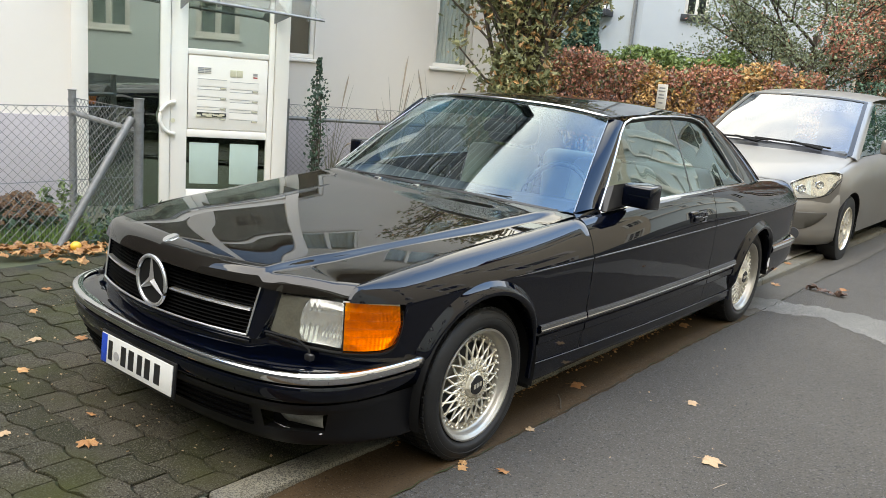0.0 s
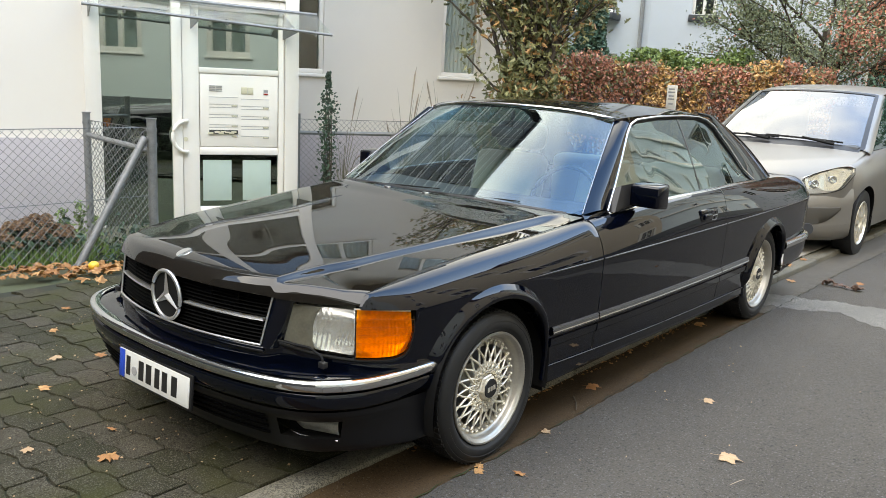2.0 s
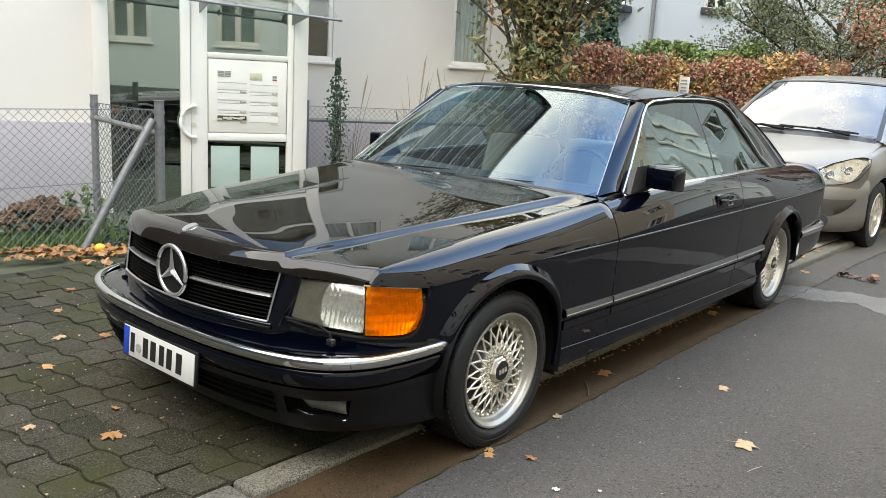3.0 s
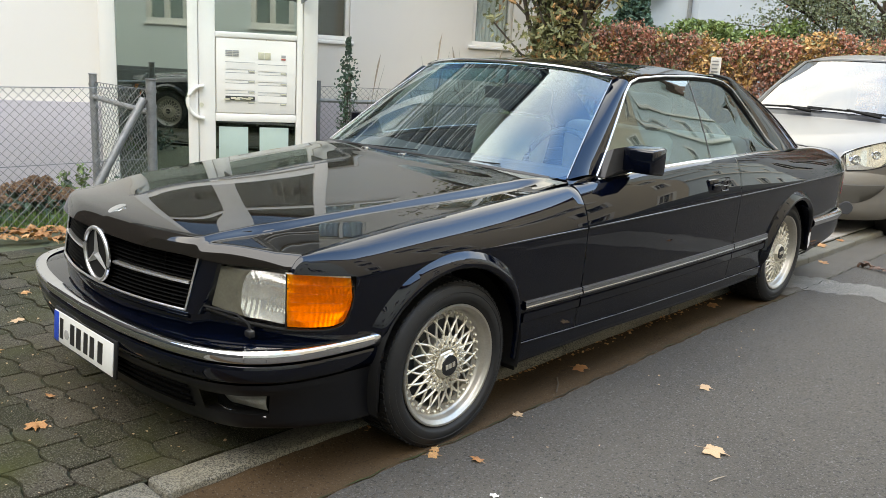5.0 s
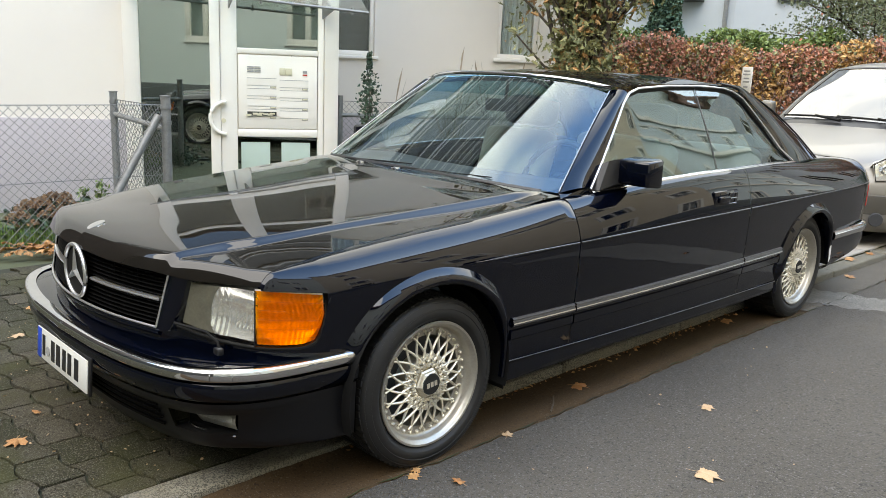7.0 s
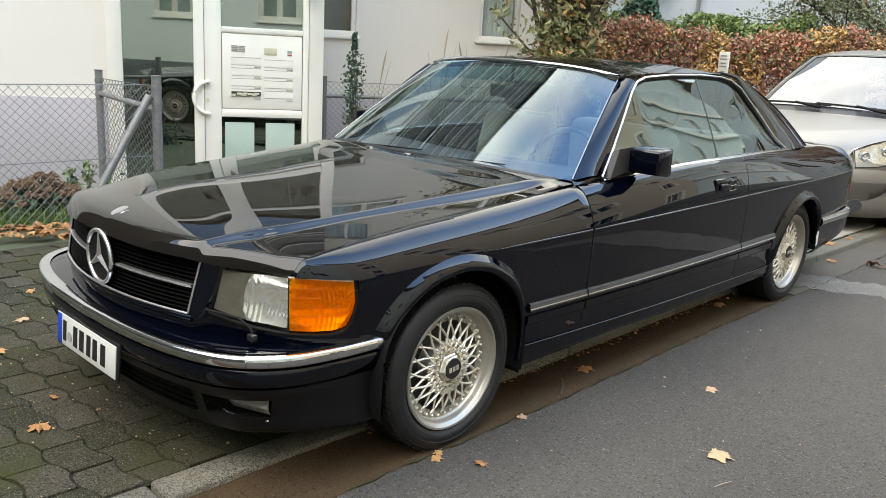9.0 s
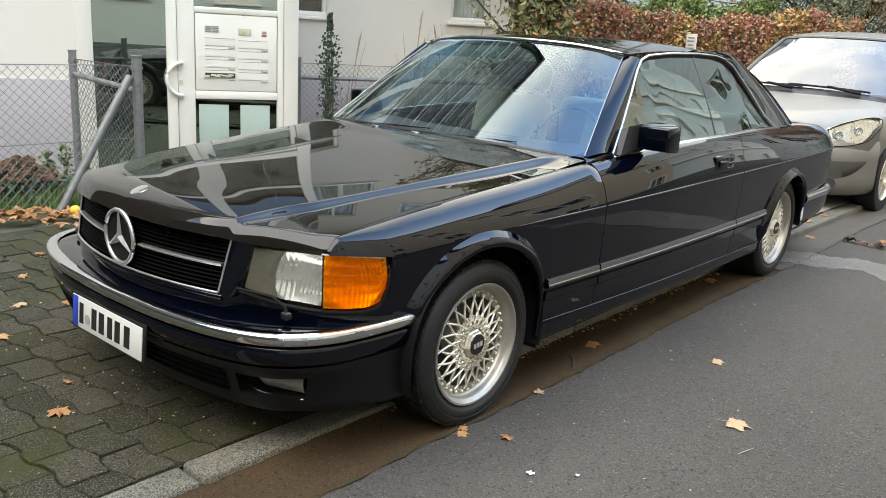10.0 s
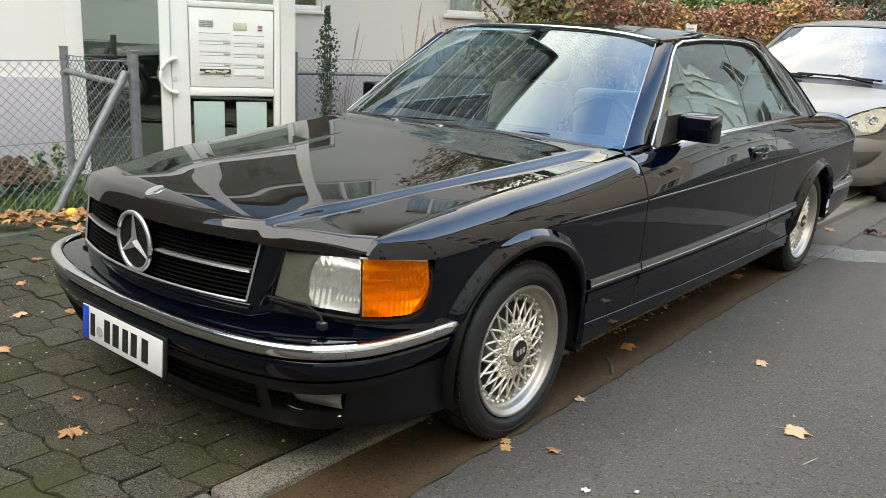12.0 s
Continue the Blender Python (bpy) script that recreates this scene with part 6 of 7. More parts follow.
part("front_rail", tube(bmesh.new(), [vs[3], vs[2]], 0.013, 8), GALV, can)
part("wall_rail", tube(bmesh.new(), [vs[0], vs[1]], 0.016, 8), GALV, can)
for s in (-1.40, -0.47, 0.45):
    p0, p1, p2 = (HM @ Vector(p) for p in ((s, 0.03, 2.10 - 0.035 * (s + 1.4)), (s + 0.02, 0.62, cf(s) - 0.012), (s, 0.03, cf(s) - 0.07)))
    bm = bmesh.new()
    w = HM.to_3x3() @ Vector((0.006, 0, 0))
    f = [[bm.verts.new(p + q) for p in (p0, p1, p2)] for q in (w, -w)]
    bm.faces.new(f[0])
    bm.faces.new(f[1][::-1])
    for k in range(3):
        bm.faces.new((f[0][k], f[1][k], f[1][(k + 1) % 3], f[0][(k + 1) % 3]))
    part("bracket", bm, GALV, can, "triangular steel bracket")
for s in (-1.1, -0.2, 0.65):
    part("clamp", tube(bmesh.new(), [HM @ Vector((s, 0.60, cf(s) + 0.03)), HM @ Vector((s, 0.60, cf(s) - 0.03))], 0.014, 8), GALV, can)


# ---- chain-link fences ----
def mesh_panel(p, q, z0, z1, step=0.062):
    """Crossing wires of a chain-link panel between two points of the plan."""
    bm = bmesh.new()
    p, q = Vector((*p, 0)), Vector((*q, 0))
    ln, d = (q - p).length, (q - p).normalized()
    h = z1 - z0
    k = -h
    side = d.cross(Vector((0, 0, 1)))
    while k < ln:
        for sgn in (1, -1):
            a0, a1 = (k, k + h) if sgn > 0 else (k + h, k)
            ta, tb = sorted(((0 - a0) / (a1 - a0), (ln - a0) / (a1 - a0)))
            t0, t1 = max(0.0, ta), min(1.0, tb)
            if t1 > t0:
                pts = [p + d * (a0 + (a1 - a0) * t) + Vector((0, 0, z0 + h * t)) + side * 0.003 * sgn for t in (t0, t1)]
                if (pts[1] - pts[0]).length > 0.03:
                    tube(bm, pts, 0.0021, 3, cap=False)
        k += step
    return bm


F1, F2 = (-4.12, 0.93), (-3.0, 0.86)
FL = (-3.03, -2.4)
fence = thing("chain_link_fence", "grey chain-link fence with round steel posts beside the entrance path", "fence")
for (x, y), top, r in ((F1, 1.045, 0.030), (F2, 1.065, 0.034), (FL, 1.0, 0.028)):
    post = part("post", tube(bmesh.new(), [(x, y, -0.12), (x, y, top)], r, 14), GALV, fence)
    part("cap", tube(bmesh.new(), [(x, y, top), (x, y, top + 0.006)], r + 0.006, 14), GALV, post)
    for z in (top - 0.09, top - 0.20):
        part("clamp", tube(bmesh.new(), [(x, y, z), (x, y, z + 0.022)], r + 0.005, 14), GALV, post)
part("rail", tube(bmesh.new(), [(*F1, 0.865), (*F2, 0.83)], 0.021, 10), GALV, fence)
part("brace", tube(bmesh.new(), [(-3.02, 0.26, 0.0), (-3.01, 0.81, 0.93)], 0.028, 12), GALV, fence, "slanting brace tube")
part("mesh", mesh_panel(F1, F2, -0.05, 0.985), WIRE, fence, "woven diamond wire")
part("mesh", mesh_panel(FL, F2, 0.035, 1.005), WIRE, fence, "woven diamond wire")
for z, sag in ((1.005, 0.004), (0.50, 0.012), (0.05, 0.0)):
    part("strand", tube(bmesh.new(), [(*FL, z), (-3.02, -0.8, z - sag), (*F2, z)], 0.0030, 5), WIRE, fence)
part("strand", tube(bmesh.new(), [(*F1, 0.985), (*F2, 0.99)], 0.0028, 5), WIRE, fence)
P3 = (-4.626, 3.606)
P4 = (P3[0] + 3.3 * HU.x, P3[1] + 3.3 * HU.y)
fence = thing("chain_link_fence", "grey chain-link fence with a top tube along the front garden", "fence")
for x, y in (P3, P4):
    part("post", tube(bmesh.new(), [(x, y, -0.2), (x, y, 1.01)], 0.028, 12), GALV, fence)
part("rail", tube(bmesh.new(), [(*P3, 0.80), (*P4, 0.80)], 0.022, 10), GALV, fence)
part("mesh", mesh_panel(P3, P4, -0.1, 0.95), WIRE, fence, "woven diamond wire")
part("strand", tube(bmesh.new(), [(*P3, 0.95), (*P4, 0.95)], 0.0028, 5), WIRE, fence)


# ---- plants ----
rng = random.Random(7)


def leaves(name, pts, size, material, parent, label="", flat=0.0, lobed=False):
    """Many small folded leaves, each an island of four corners and a midrib."""
    v, f = [], []
    for p in pts:
        s = size * rng.uniform(0.6, 1.35)
        a = Vector((rng.gauss(0, 1), rng.gauss(0, 1), rng.gauss(0, 1) * (1 - flat))).normalized()
        b = a.cross(Vector((rng.gauss(0, 1), rng.gauss(0, 1), rng.gauss(0, 1)))).normalized()
        c = a.cross(b) * s * 0.18
        n = len(v)
        if lobed:
            half = ((-0.5, 0.03), (-0.30, 0.16), (-0.16, 0.08), (0.0, 0.30), (0.14, 0.12), (0.28, 0.28), (0.40, 0.10))
            v += [p - a * s * 0.5, p + a * s * 0.55]
            for e in (1, -1):
                v += [p + a * s * t + b * s * w * e + c * (w / 0.2) for t, w in half[1:]]
            f += [(n, *range(n + 2, n + 8), n + 1), (n, n + 1, *range(n + 13, n + 7, -1))]
            continue
        v += [p - a * s * 0.5, p - a * s * 0.1 + b * s * 0.36 + c, p + a * s * 0.28 + b * s * 0.25 + c, p + a * s * 0.55, p + a * s * 0.28 - b * s * 0.25 + c, p - a * s * 0.1 - b * s * 0.36 + c]
        f += [(n, n + 1, n + 2, n + 3), (n, n + 3, n + 4, n + 5)]
    me = bpy.data.meshes.new(name)
    me.from_pydata([tuple(x) for x in v], [], f)
    me.materials.append(material)
    ob = new(name, me)
    ob.parent = parent
    if label:
        tagged(ob, label)
    return ob


def limb(bm, p, d, ln, r, depth, tips, spread, n=5):
    """A limb and its twigs, joined into one bmesh or, given a list, each a bmesh of its own."""
    pts, p, d = [Vector(p)], Vector(p), Vector(d).normalized()
    for _ in range(n):
        d = (d + Vector((rng.gauss(0, 0.09), rng.gauss(0, 0.09), rng.gauss(0, 0.05)))).normalized()
        p = p + d * ln / n
        pts.append(p)
    radii = [r * (1 - 0.55 * i / n) for i in range(n + 1)]
    if isinstance(bm, list):
        bm.append(tube(bmesh.new(), pts, radii, 6))
    else:
        tube(bm, pts, radii, 6)
    tips.append((pts[-1], d))
    if depth:
        for i in range(2, n + 1):
            for _ in range(2):
                nd = (d + spread * Vector((rng.gauss(0, 1), rng.gauss(0, 1), rng.gauss(0, 0.6)))).normalized()
                limb(bm, pts[i], nd, ln * rng.uniform(0.4, 0.62), r * 0.45, depth - 1, tips, spread, 4)
    else:
        tips += [(q, d) for q in pts[1:]]


# columnar oak before the recessed wall
oak = thing("columnar_oak", "slim columnar oak with green and browning autumn leaves", "tree", at=(-3.06, 5.72, -0.15))
tips, wood = [], []
part("trunk", tube(bmesh.new(), [(0, 0, 0), (0.02, 0, 0.6), (0.0, 0.02, 1.2)], [0.09, 0.075, 0.065], 10), BARK, oak, angle=60)
for k in range(9):
    a = k * 2.4
    z = 0.5 + 0.12 * k
    limb(wood, (0.02 * math.cos(a), 0.02 * math.sin(a), z), (0.22 * math.cos(a), 0.22 * math.sin(a), 1.0), 2.6, 0.036, 1, tips, 0.42, 7)
for z, way, ln, r in ((1.2, (-0.9, -0.5, 0.7), 1.0, 0.02), (1.0, (-0.85, -0.45, 0.30), 0.75, 0.018)):
    limb(wood, (0, 0, z), way, ln, r, 0, tips, 0.4)
for bm in wood:
    part("branch", bm, BARK, oak, angle=60)
pts = []
for p, d in tips:
    for _ in range(12):
        q = p + Vector((rng.gauss(0, 0.085), rng.gauss(0, 0.085), rng.gauss(0, 0.11)))
        if q.z > 0.9:
            pts.append(q)
for k in range(330):
    z, a = rng.uniform(0.75, 4.6), rng.uniform(0, 6.28)
    r = (0.42 + 0.10 * math.sin(2.3 * z)) * rng.uniform(0.45, 1.0)
    c = Vector((r * math.cos(a), r * math.sin(a), z))
    for _ in range(25):
        pts.append(c + Vector((rng.gauss(0, 0.07), rng.gauss(0, 0.07), rng.gauss(0, 0.08))))
rng.shuffle(pts)
cut = int(len(pts) * 0.85)
leaves("crown", pts[:cut], 0.084, LEAF_OAK, oak, "lobed green-brown leaves", lobed=True)
leaves("autumn_leaves", pts[cut:], 0.080, LEAF_TAN, oak, "orange-brown turning leaves", lobed=True)

# dark narrow shrub by the fence, and grasses
shrub = thing("narrow_shrub", "slim dark upright shrub by the fence", "shrub", at=(-4.15, 3.62, -0.15))
for k in range(5):
    bm = tube(bmesh.new(), [(0.02 * k - 0.04, 0, 0), (0.03 * k - 0.06, 0.01, 0.8), (0.02 * k - 0.03, 0, 1.45 - 0.05 * k)], [0.010, 0.007, 0.003], 5)
    part("stem", bm, BARK, shrub)
pts = []
for k in range(850):
    z = rng.uniform(0.25, 1.62)
    r = 0.095 * math.sin(math.pi * min(1, (z - 0.1) / 1.6)) ** 0.6 * (0.5 if z > 1.42 else 1)
    pts.append(Vector((rng.gauss(0, r * 0.55), rng.gauss(0, r * 0.55), z)))
leaves("foliage", pts, 0.036, LEAF_DARK, shrub, "small dark leaves")
for (gx0, gy0), n, h in (((-4.0, 4.7), 34, 1.72), ((-3.75, 5.1), 26, 1.6), ((-4.3, 4.0), 14, 1.4)):
    g = thing("ornamental_grass", "tall dry ornamental grass with thin plumes", "grass", "grasses", at=(gx0, gy0, -0.15))
    bm = bmesh.new()
    bp = bmesh.new()
    for k in range(n):
        a, ln = rng.uniform(0, 6.28), h * rng.uniform(0.55, 1.05)
        o = rng.uniform(0.08, 0.42)
        pts = [Vector((o * v ** 1.8 * math.cos(a), o * v ** 1.8 * math.sin(a), ln * (v - 0.25 * v ** 4 * (k % 3)))) for v in (0, 0.25, 0.5, 0.75, 0.9, 1.0)]
        tube(bm, pts, [0.0055, 0.005, 0.004, 0.003, 0.002, 0.001], 3, cap=False)
        if k % 5 == 0:
            tube(bp, [pts[3], pts[4], pts[5], pts[5] + Vector((0.02 * math.cos(a), 0.02 * math.sin(a), 0.10))], [0.002, 0.009, 0.010, 0.001], 5)
    part("blades", bm, STRAW, g)
    part("plumes", bp, PLUME, g, "thin brown plumes")

# low planting behind the left fence
sed = thing("stonecrop_shrub", "low brown-red autumn stonecrop behind the fence", "shrub", at=(-3.58, 0.22, -0.02))
bm = bmesh.new()
pts, low_leaves = [], []
for k in range(46):
    a, r = k * 2.399, math.sqrt((k + 0.5) / 46)
    cx, cy = 0.20 * r * math.cos(a), 0.30 * r * math.sin(a)
    cz = 0.14 + 0.16 * (1 - r * r) + rng.uniform(-0.02, 0.03)
    tube(bm, [(cx * 0.4, cy * 0.4, 0), (cx * 0.8, cy * 0.8, cz * 0.6), (cx, cy, cz)], [0.005, 0.004, 0.004], 4)
    rad = rng.uniform(0.030, 0.050)
    for _ in range(150):
        b, q = rng.uniform(0, 6.28), math.sqrt(rng.random())
        pts.append(Vector((cx + rad * q * math.cos(b), cy + rad * q * math.sin(b), cz + 0.035 * (1 - q * q) + rng.gauss(0, 0.004))))
    for _ in range(34):
        low_leaves.append(Vector((cx + rng.gauss(0, 0.05), cy + rng.gauss(0, 0.05), rng.uniform(0.02, cz - 0.02))))
part("stem_cluster", bm, BARK, sed)
tagged(leaves("bloom", pts, 0.016, LEAF_SEDUM, sed, "brown-red flower heads", flat=0.5), kind="stuff")
leaves("foliage", low_leaves, 0.05, LEAF_DARK, sed, "dark green lower leaves")
for x, y, h in ((-3.72, 0.52, 0.36), (-3.66, 0.62, 0.42), (-3.60, 0.72, 0.30)):
    w = thing("tall_weed", "thin upright green weed at the fence", "plant", "weeds", at=(x, y, -0.03))
    part("stem", tube(bmesh.new(), [(0, 0, 0), (0.01, 0, h)], 0.004, 4), LEAF_GREEN, w)
    leaves("foliage", [Vector((rng.gauss(0, 0.022), rng.gauss(0, 0.022), rng.uniform(0.05, h))) for _ in range(110)], 0.035, LEAF_GREEN, w)
ivy = thing("dark_bush", "low dark green bush beside the fence brace", "shrub", at=(-2.88, 0.72, -0.03))
leaves("foliage", [Vector((rng.gauss(0, 0.12), rng.gauss(0, 0.13), abs(rng.gauss(0.12, 0.10)))) for _ in range(900)], 0.04, LEAF_DARK, ivy)
v, f = [], []
for k in range(5200):
    s = rng.uniform(-1.9, 0.55)
    o = rng.uniform(-0.02, 0.36)
    p = Vector((-3.22 + 0.0, 0.20, 0.0)) + s * HU * 0.95 + o * -HN
    h, a = rng.uniform(0.06, 0.17), rng.uniform(0, 6.28)
    q = Vector((math.cos(a), math.sin(a), 0))
    n = len(v)
    v += [tuple(p + q * 0.003), tuple(p - q * 0.003), tuple(p + q.cross(Vector((0, 0, 1))) * rng.uniform(-0.05, 0.05) + Vector((0, 0, h)))]
    f.append((n, n + 1, n + 2))
me = bpy.data.meshes.new("grass")
me.from_pydata(v, [], f)
me.materials.append(GRASS)
tagged(new("grass", me), "fresh green grass strip along the fence", "grass", kind="stuff")

# hedge, bushes and trees further along
E0, E1 = Vector((-5.4, 9.1, -0.1)), Vector((-1.3, 11.5, -0.1))
hed = thing("autumn_hedge", "dense hedge turned red, orange and brown", "hedge")
bm = bmesh.new()
pr, po, pb, pd = [], [], [], []
hd = (E1 - E0).normalized()
hn = Vector((hd.y, -hd.x, 0))
for k in range(150):
    p = E0 + (E1 - E0) * rng.random() + hn * rng.uniform(-0.3, 0.35)
    t = p + Vector((rng.gauss(0, 0.15), rng.gauss(0, 0.15), rng.uniform(1.2, 1.85)))
    tube(bm, [p, p.lerp(t, 0.5) + Vector((rng.gauss(0, 0.06), rng.gauss(0, 0.06), 0)), t], [0.012, 0.008, 0.003], 4, cap=False)
    for _ in range(4):
        q = p.lerp(t, rng.uniform(0.3, 0.9))
        tube(bm, [q, q + Vector((rng.gauss(0, 0.2), rng.gauss(0, 0.2), rng.uniform(-0.15, 0.25)))], [0.005, 0.002], 3, cap=False)
part("stem_tangle", bm, BARK, hed, "tangle of thin brown stems")
for k in range(34000):
    u = rng.random()
    top = 1.86 + 0.09 * math.sin(9 * u) + 0.05 * math.sin(31 * u + 1) - 0.25 * max(0, u - 0.75)
    z = top * rng.random() ** 0.45 + 0.1
    w = 0.42 * (1 - 0.55 * max(0, z - 1.2))
    o = rng.choice((1, 1, -1, 0)) * w + rng.gauss(0, 0.09)
    p = E0 + (E1 - E0) * u + hn * o + Vector((0, 0, z + rng.gauss(0, 0.04)))
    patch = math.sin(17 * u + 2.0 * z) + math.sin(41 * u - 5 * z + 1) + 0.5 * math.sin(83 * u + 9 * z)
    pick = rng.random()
    # Dark leaves are picked at random, about half as often above 1.45.
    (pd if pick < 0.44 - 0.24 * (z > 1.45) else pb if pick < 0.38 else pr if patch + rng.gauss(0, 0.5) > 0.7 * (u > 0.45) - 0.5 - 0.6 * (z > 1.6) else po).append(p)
leaves("red_foliage", pr, 0.050, LEAF_RED, hed, "red-brown leaves")
leaves("dark_foliage", pd, 0.045, LEAF_DUSK, hed, "dark purple-brown leaves, fewer near the top")
leaves("olive_foliage", pb, 0.058, LEAF_OAK, hed, "olive green leaves")
leaves("orange_foliage", po, 0.060, LEAF_ORANGE, hed, "orange and yellow leaves")
bush = thing("green_bush", "light green bush behind the hedge", "shrub", at=(-4.6, 11.3, -0.1))
leaves("foliage", [Vector((bx, 0.2 * bx + rng.gauss(0, 0.3), 2.16 + 0.10 * math.sin(4 * bx) + 0.06 * math.sin(11 * bx) - abs(rng.gauss(0, 0.35)))) for bx in [rng.uniform(-2.4, 1.9) for k in range(10000)]], 0.07, LEAF_GREEN, bush, "bright green leaves")
part("stem", tube(bmesh.new(), [(0, 0, 0), (0.05, 0, 1.2), (0, 0, 1.9)], [0.03, 0.02, 0.01], 6), BARK, bush)
con = thing("dark_conifer", "dense dark green conifer beside the far house", "tree", at=(-5.05, 10.5, -0.1))
part("trunk", tube(bmesh.new(), [(0, 0, 0), (0, 0, 2.8)], [0.09, 0.04], 8), BARK, con)
pts = []
for k in range(7000):
    z = rng.uniform(0.6, 3.3)
    r = 0.46 * (1 - (z - 0.6) / 3.4) ** 0.6 * rng.uniform(0.55, 1.0) * (1 + 0.15 * math.sin(7 * z))
    a = rng.uniform(0, 6.28)
    pts.append(Vector((r * math.cos(a), r * math.sin(a), z)))
leaves("crown", pts, 0.075, LEAF_CONIFER, con, "dark green foliage")


def airy_tree(x, y, h, label, mats, n_limb, size, per, seed_dirs, red_from):
    t = thing("street_tree", label, "tree", at=(x, y, -0.1))
    bm, tips = bmesh.new(), []
    tube(bm, [(0, 0, 0), (0.04, 0.02, 0.5 * h), (0.0, 0.05, 0.75 * h)], [0.075, 0.055, 0.04], 8)
    for k in range(n_limb):
        a = seed_dirs + k * 2.399
        limb(bm, (0.02, 0.01, h * (0.28 + 0.45 * k / n_limb)), (0.8 * math.cos(a), 0.8 * math.sin(a), 0.55), 0.52 * h, 0.03, 1, tips, 0.55, 6)
    part("trunk", bm, BARK, t, "dark thin branching trunk", angle=60)
    groups = [[] for _ in mats]
    for p, _ in tips:
        side = p.x
        for _ in range(per):
            g = 0 if rng.random() < (0.985 if side < red_from else 0.45) else 1
            groups[g].append(p + Vector((rng.gauss(0, 0.13), rng.gauss(0, 0.13), rng.gauss(0, 0.10))))
    for g, (m, nm) in zip(groups, mats):
        leaves(nm, g, size, m, t)


airy_tree(-1.9, 12.9, 3.6, "airy tree with sparse green and red autumn leaves", ((LEAF_SAGE, "green_leaves"), (LEAF_RUST, "red_leaves")), 13, 0.046, 40, 0.4, 0.7)
airy_tree(0.0, 14.5, 4.4, "branching tree with thinning red and orange leaves", ((LEAF_SAGE, "green_leaves"), (LEAF_RUST, "red_leaves")), 14, 0.050, 44, 1.7, -0.8)
low = thing("evergreen_shrub", "dark evergreen shrub behind the parked van", "shrub", at=(0.6, 12.2, -0.1))
leaves("foliage", [Vector((rng.gauss(0, 0.9), rng.gauss(0, 0.4), 0.2 + 1.75 * rng.random() ** 0.6)) for _ in range(9000)], 0.055, LEAF_CONIFER, low)

# small notice on a post
sign = thing("notice_sign", "small white notice board on a thin post", "sign", at=(-2.83, 9.18, -0.1))
part("post", tube(bmesh.new(), [(0, 0.02, 0), (0, 0.02, 1.5)], 0.016, 8), DARKRAIL, sign)
sm = Matrix.Rotation(radians(-28), 4, "Z")
part("board", rbox(-0.115, 0.115, -0.008, 0.004, 1.27, 1.63, 0.004, m=sm), WHITEPVC, sign)
for z, w in ((1.575, 0.07), (1.53, 0.08), (1.475, 0.06), (1.43, 0.075), (1.36, 0.05)):
    part("text_bar", box(bmesh.new(), -w, w, -0.0095, -0.007, z - 0.010, z + 0.010, sm), GREYLINE, sign)


# ---- far house ----
def far_wall(name, p, q, h, holes, material, label, surrounds=False, bar=0.07, out=-0.08, room_backing=INNER_SHADE, sill=PLINTH):
    """Holes: along the wall, height span."""
    p, q = Vector((*p, 0)), Vector((*q, 0))
    d = (q - p).normalized()
    nrm = Vector((d.y, -d.x, 0))
    m = Matrix(((d.x, nrm.x, 0, p.x), (d.y, nrm.y, 0, p.y), (0, 0, 1, 0), (0, 0, 0, 1)))
    ln = (q - p).length
    bm = bmesh.new()
    cuts = sorted({0, ln} | {c for o in holes for c in o[:2]})
    for a, b in zip(cuts, cuts[1:]):
        z = -0.3
        for lo, hi in sorted((o[2], o[3]) for o in holes if o[0] <= a and o[1] >= b) + [(h, h)]:
            if lo > z + 1e-4:
                box(bm, a, b, -0.25, 0, z, lo, m)
            z = max(z, hi)
    house = solo(name, bm, material, label, kind="structure", angle=30)
    for a, b, lo, hi in holes:
        if surrounds:
            bm = box(bmesh.new(), a - 0.22, a - 0.005, 0.002, 0.05, lo - 0.1, hi + 0.2, m)
            box(bm, b + 0.005, b + 0.22, 0.002, 0.05, lo - 0.1, hi + 0.2, m)
            box(bm, a - 0.005, b + 0.005, 0.004, 0.055, hi + 0.005, hi + 0.2, m)
            part("window_surround", bm, WHITEPVC, house)
        part("window_frame", rbox(a, b, -0.14, out, lo, lo + bar, 0.004, m=m), WHITEPVC, house)
        part("window_top", rbox(a, b, -0.14, out, hi - bar, hi, 0.004, m=m), WHITEPVC, house)
        for c in (a, (a + b) / 2 - bar / 2, b - bar):
            part("window_bar", rbox(c, c + bar, -0.14, out + 0.002, lo + bar, hi - bar, 0.004, m=m), WHITEPVC, house)
        part("pane", box(bmesh.new(), a + bar, b - bar, -0.112, -0.108, lo + bar, hi - bar, m), WINDOWGLASS, house)
        # Flat backing behind the pane; the dark default colour stands for indoor shade.
        part("room_backing", box(bmesh.new(), a - 0.3, b + 0.3, -0.40, -0.36, lo - 0.3, hi + 0.3, m), room_backing, house)
        part("window_sill", rbox(a - 0.06, b + 0.06, -0.09, 0.05, lo - 0.06, lo - 0.005, 0.004, m=m), sill, house)
    return m


C = (-6.45, 15.4)
ml = far_wall("wall_far_left", (-15.5, 14.0), C, 9, [(7.2, 8.3, 3.2, 4.9), (7.7, 8.45, 1.75, 2.25), (7.2, 8.3, 6.2, 7.6)], RENDER_FAR, "pale grey rendered far house wall")
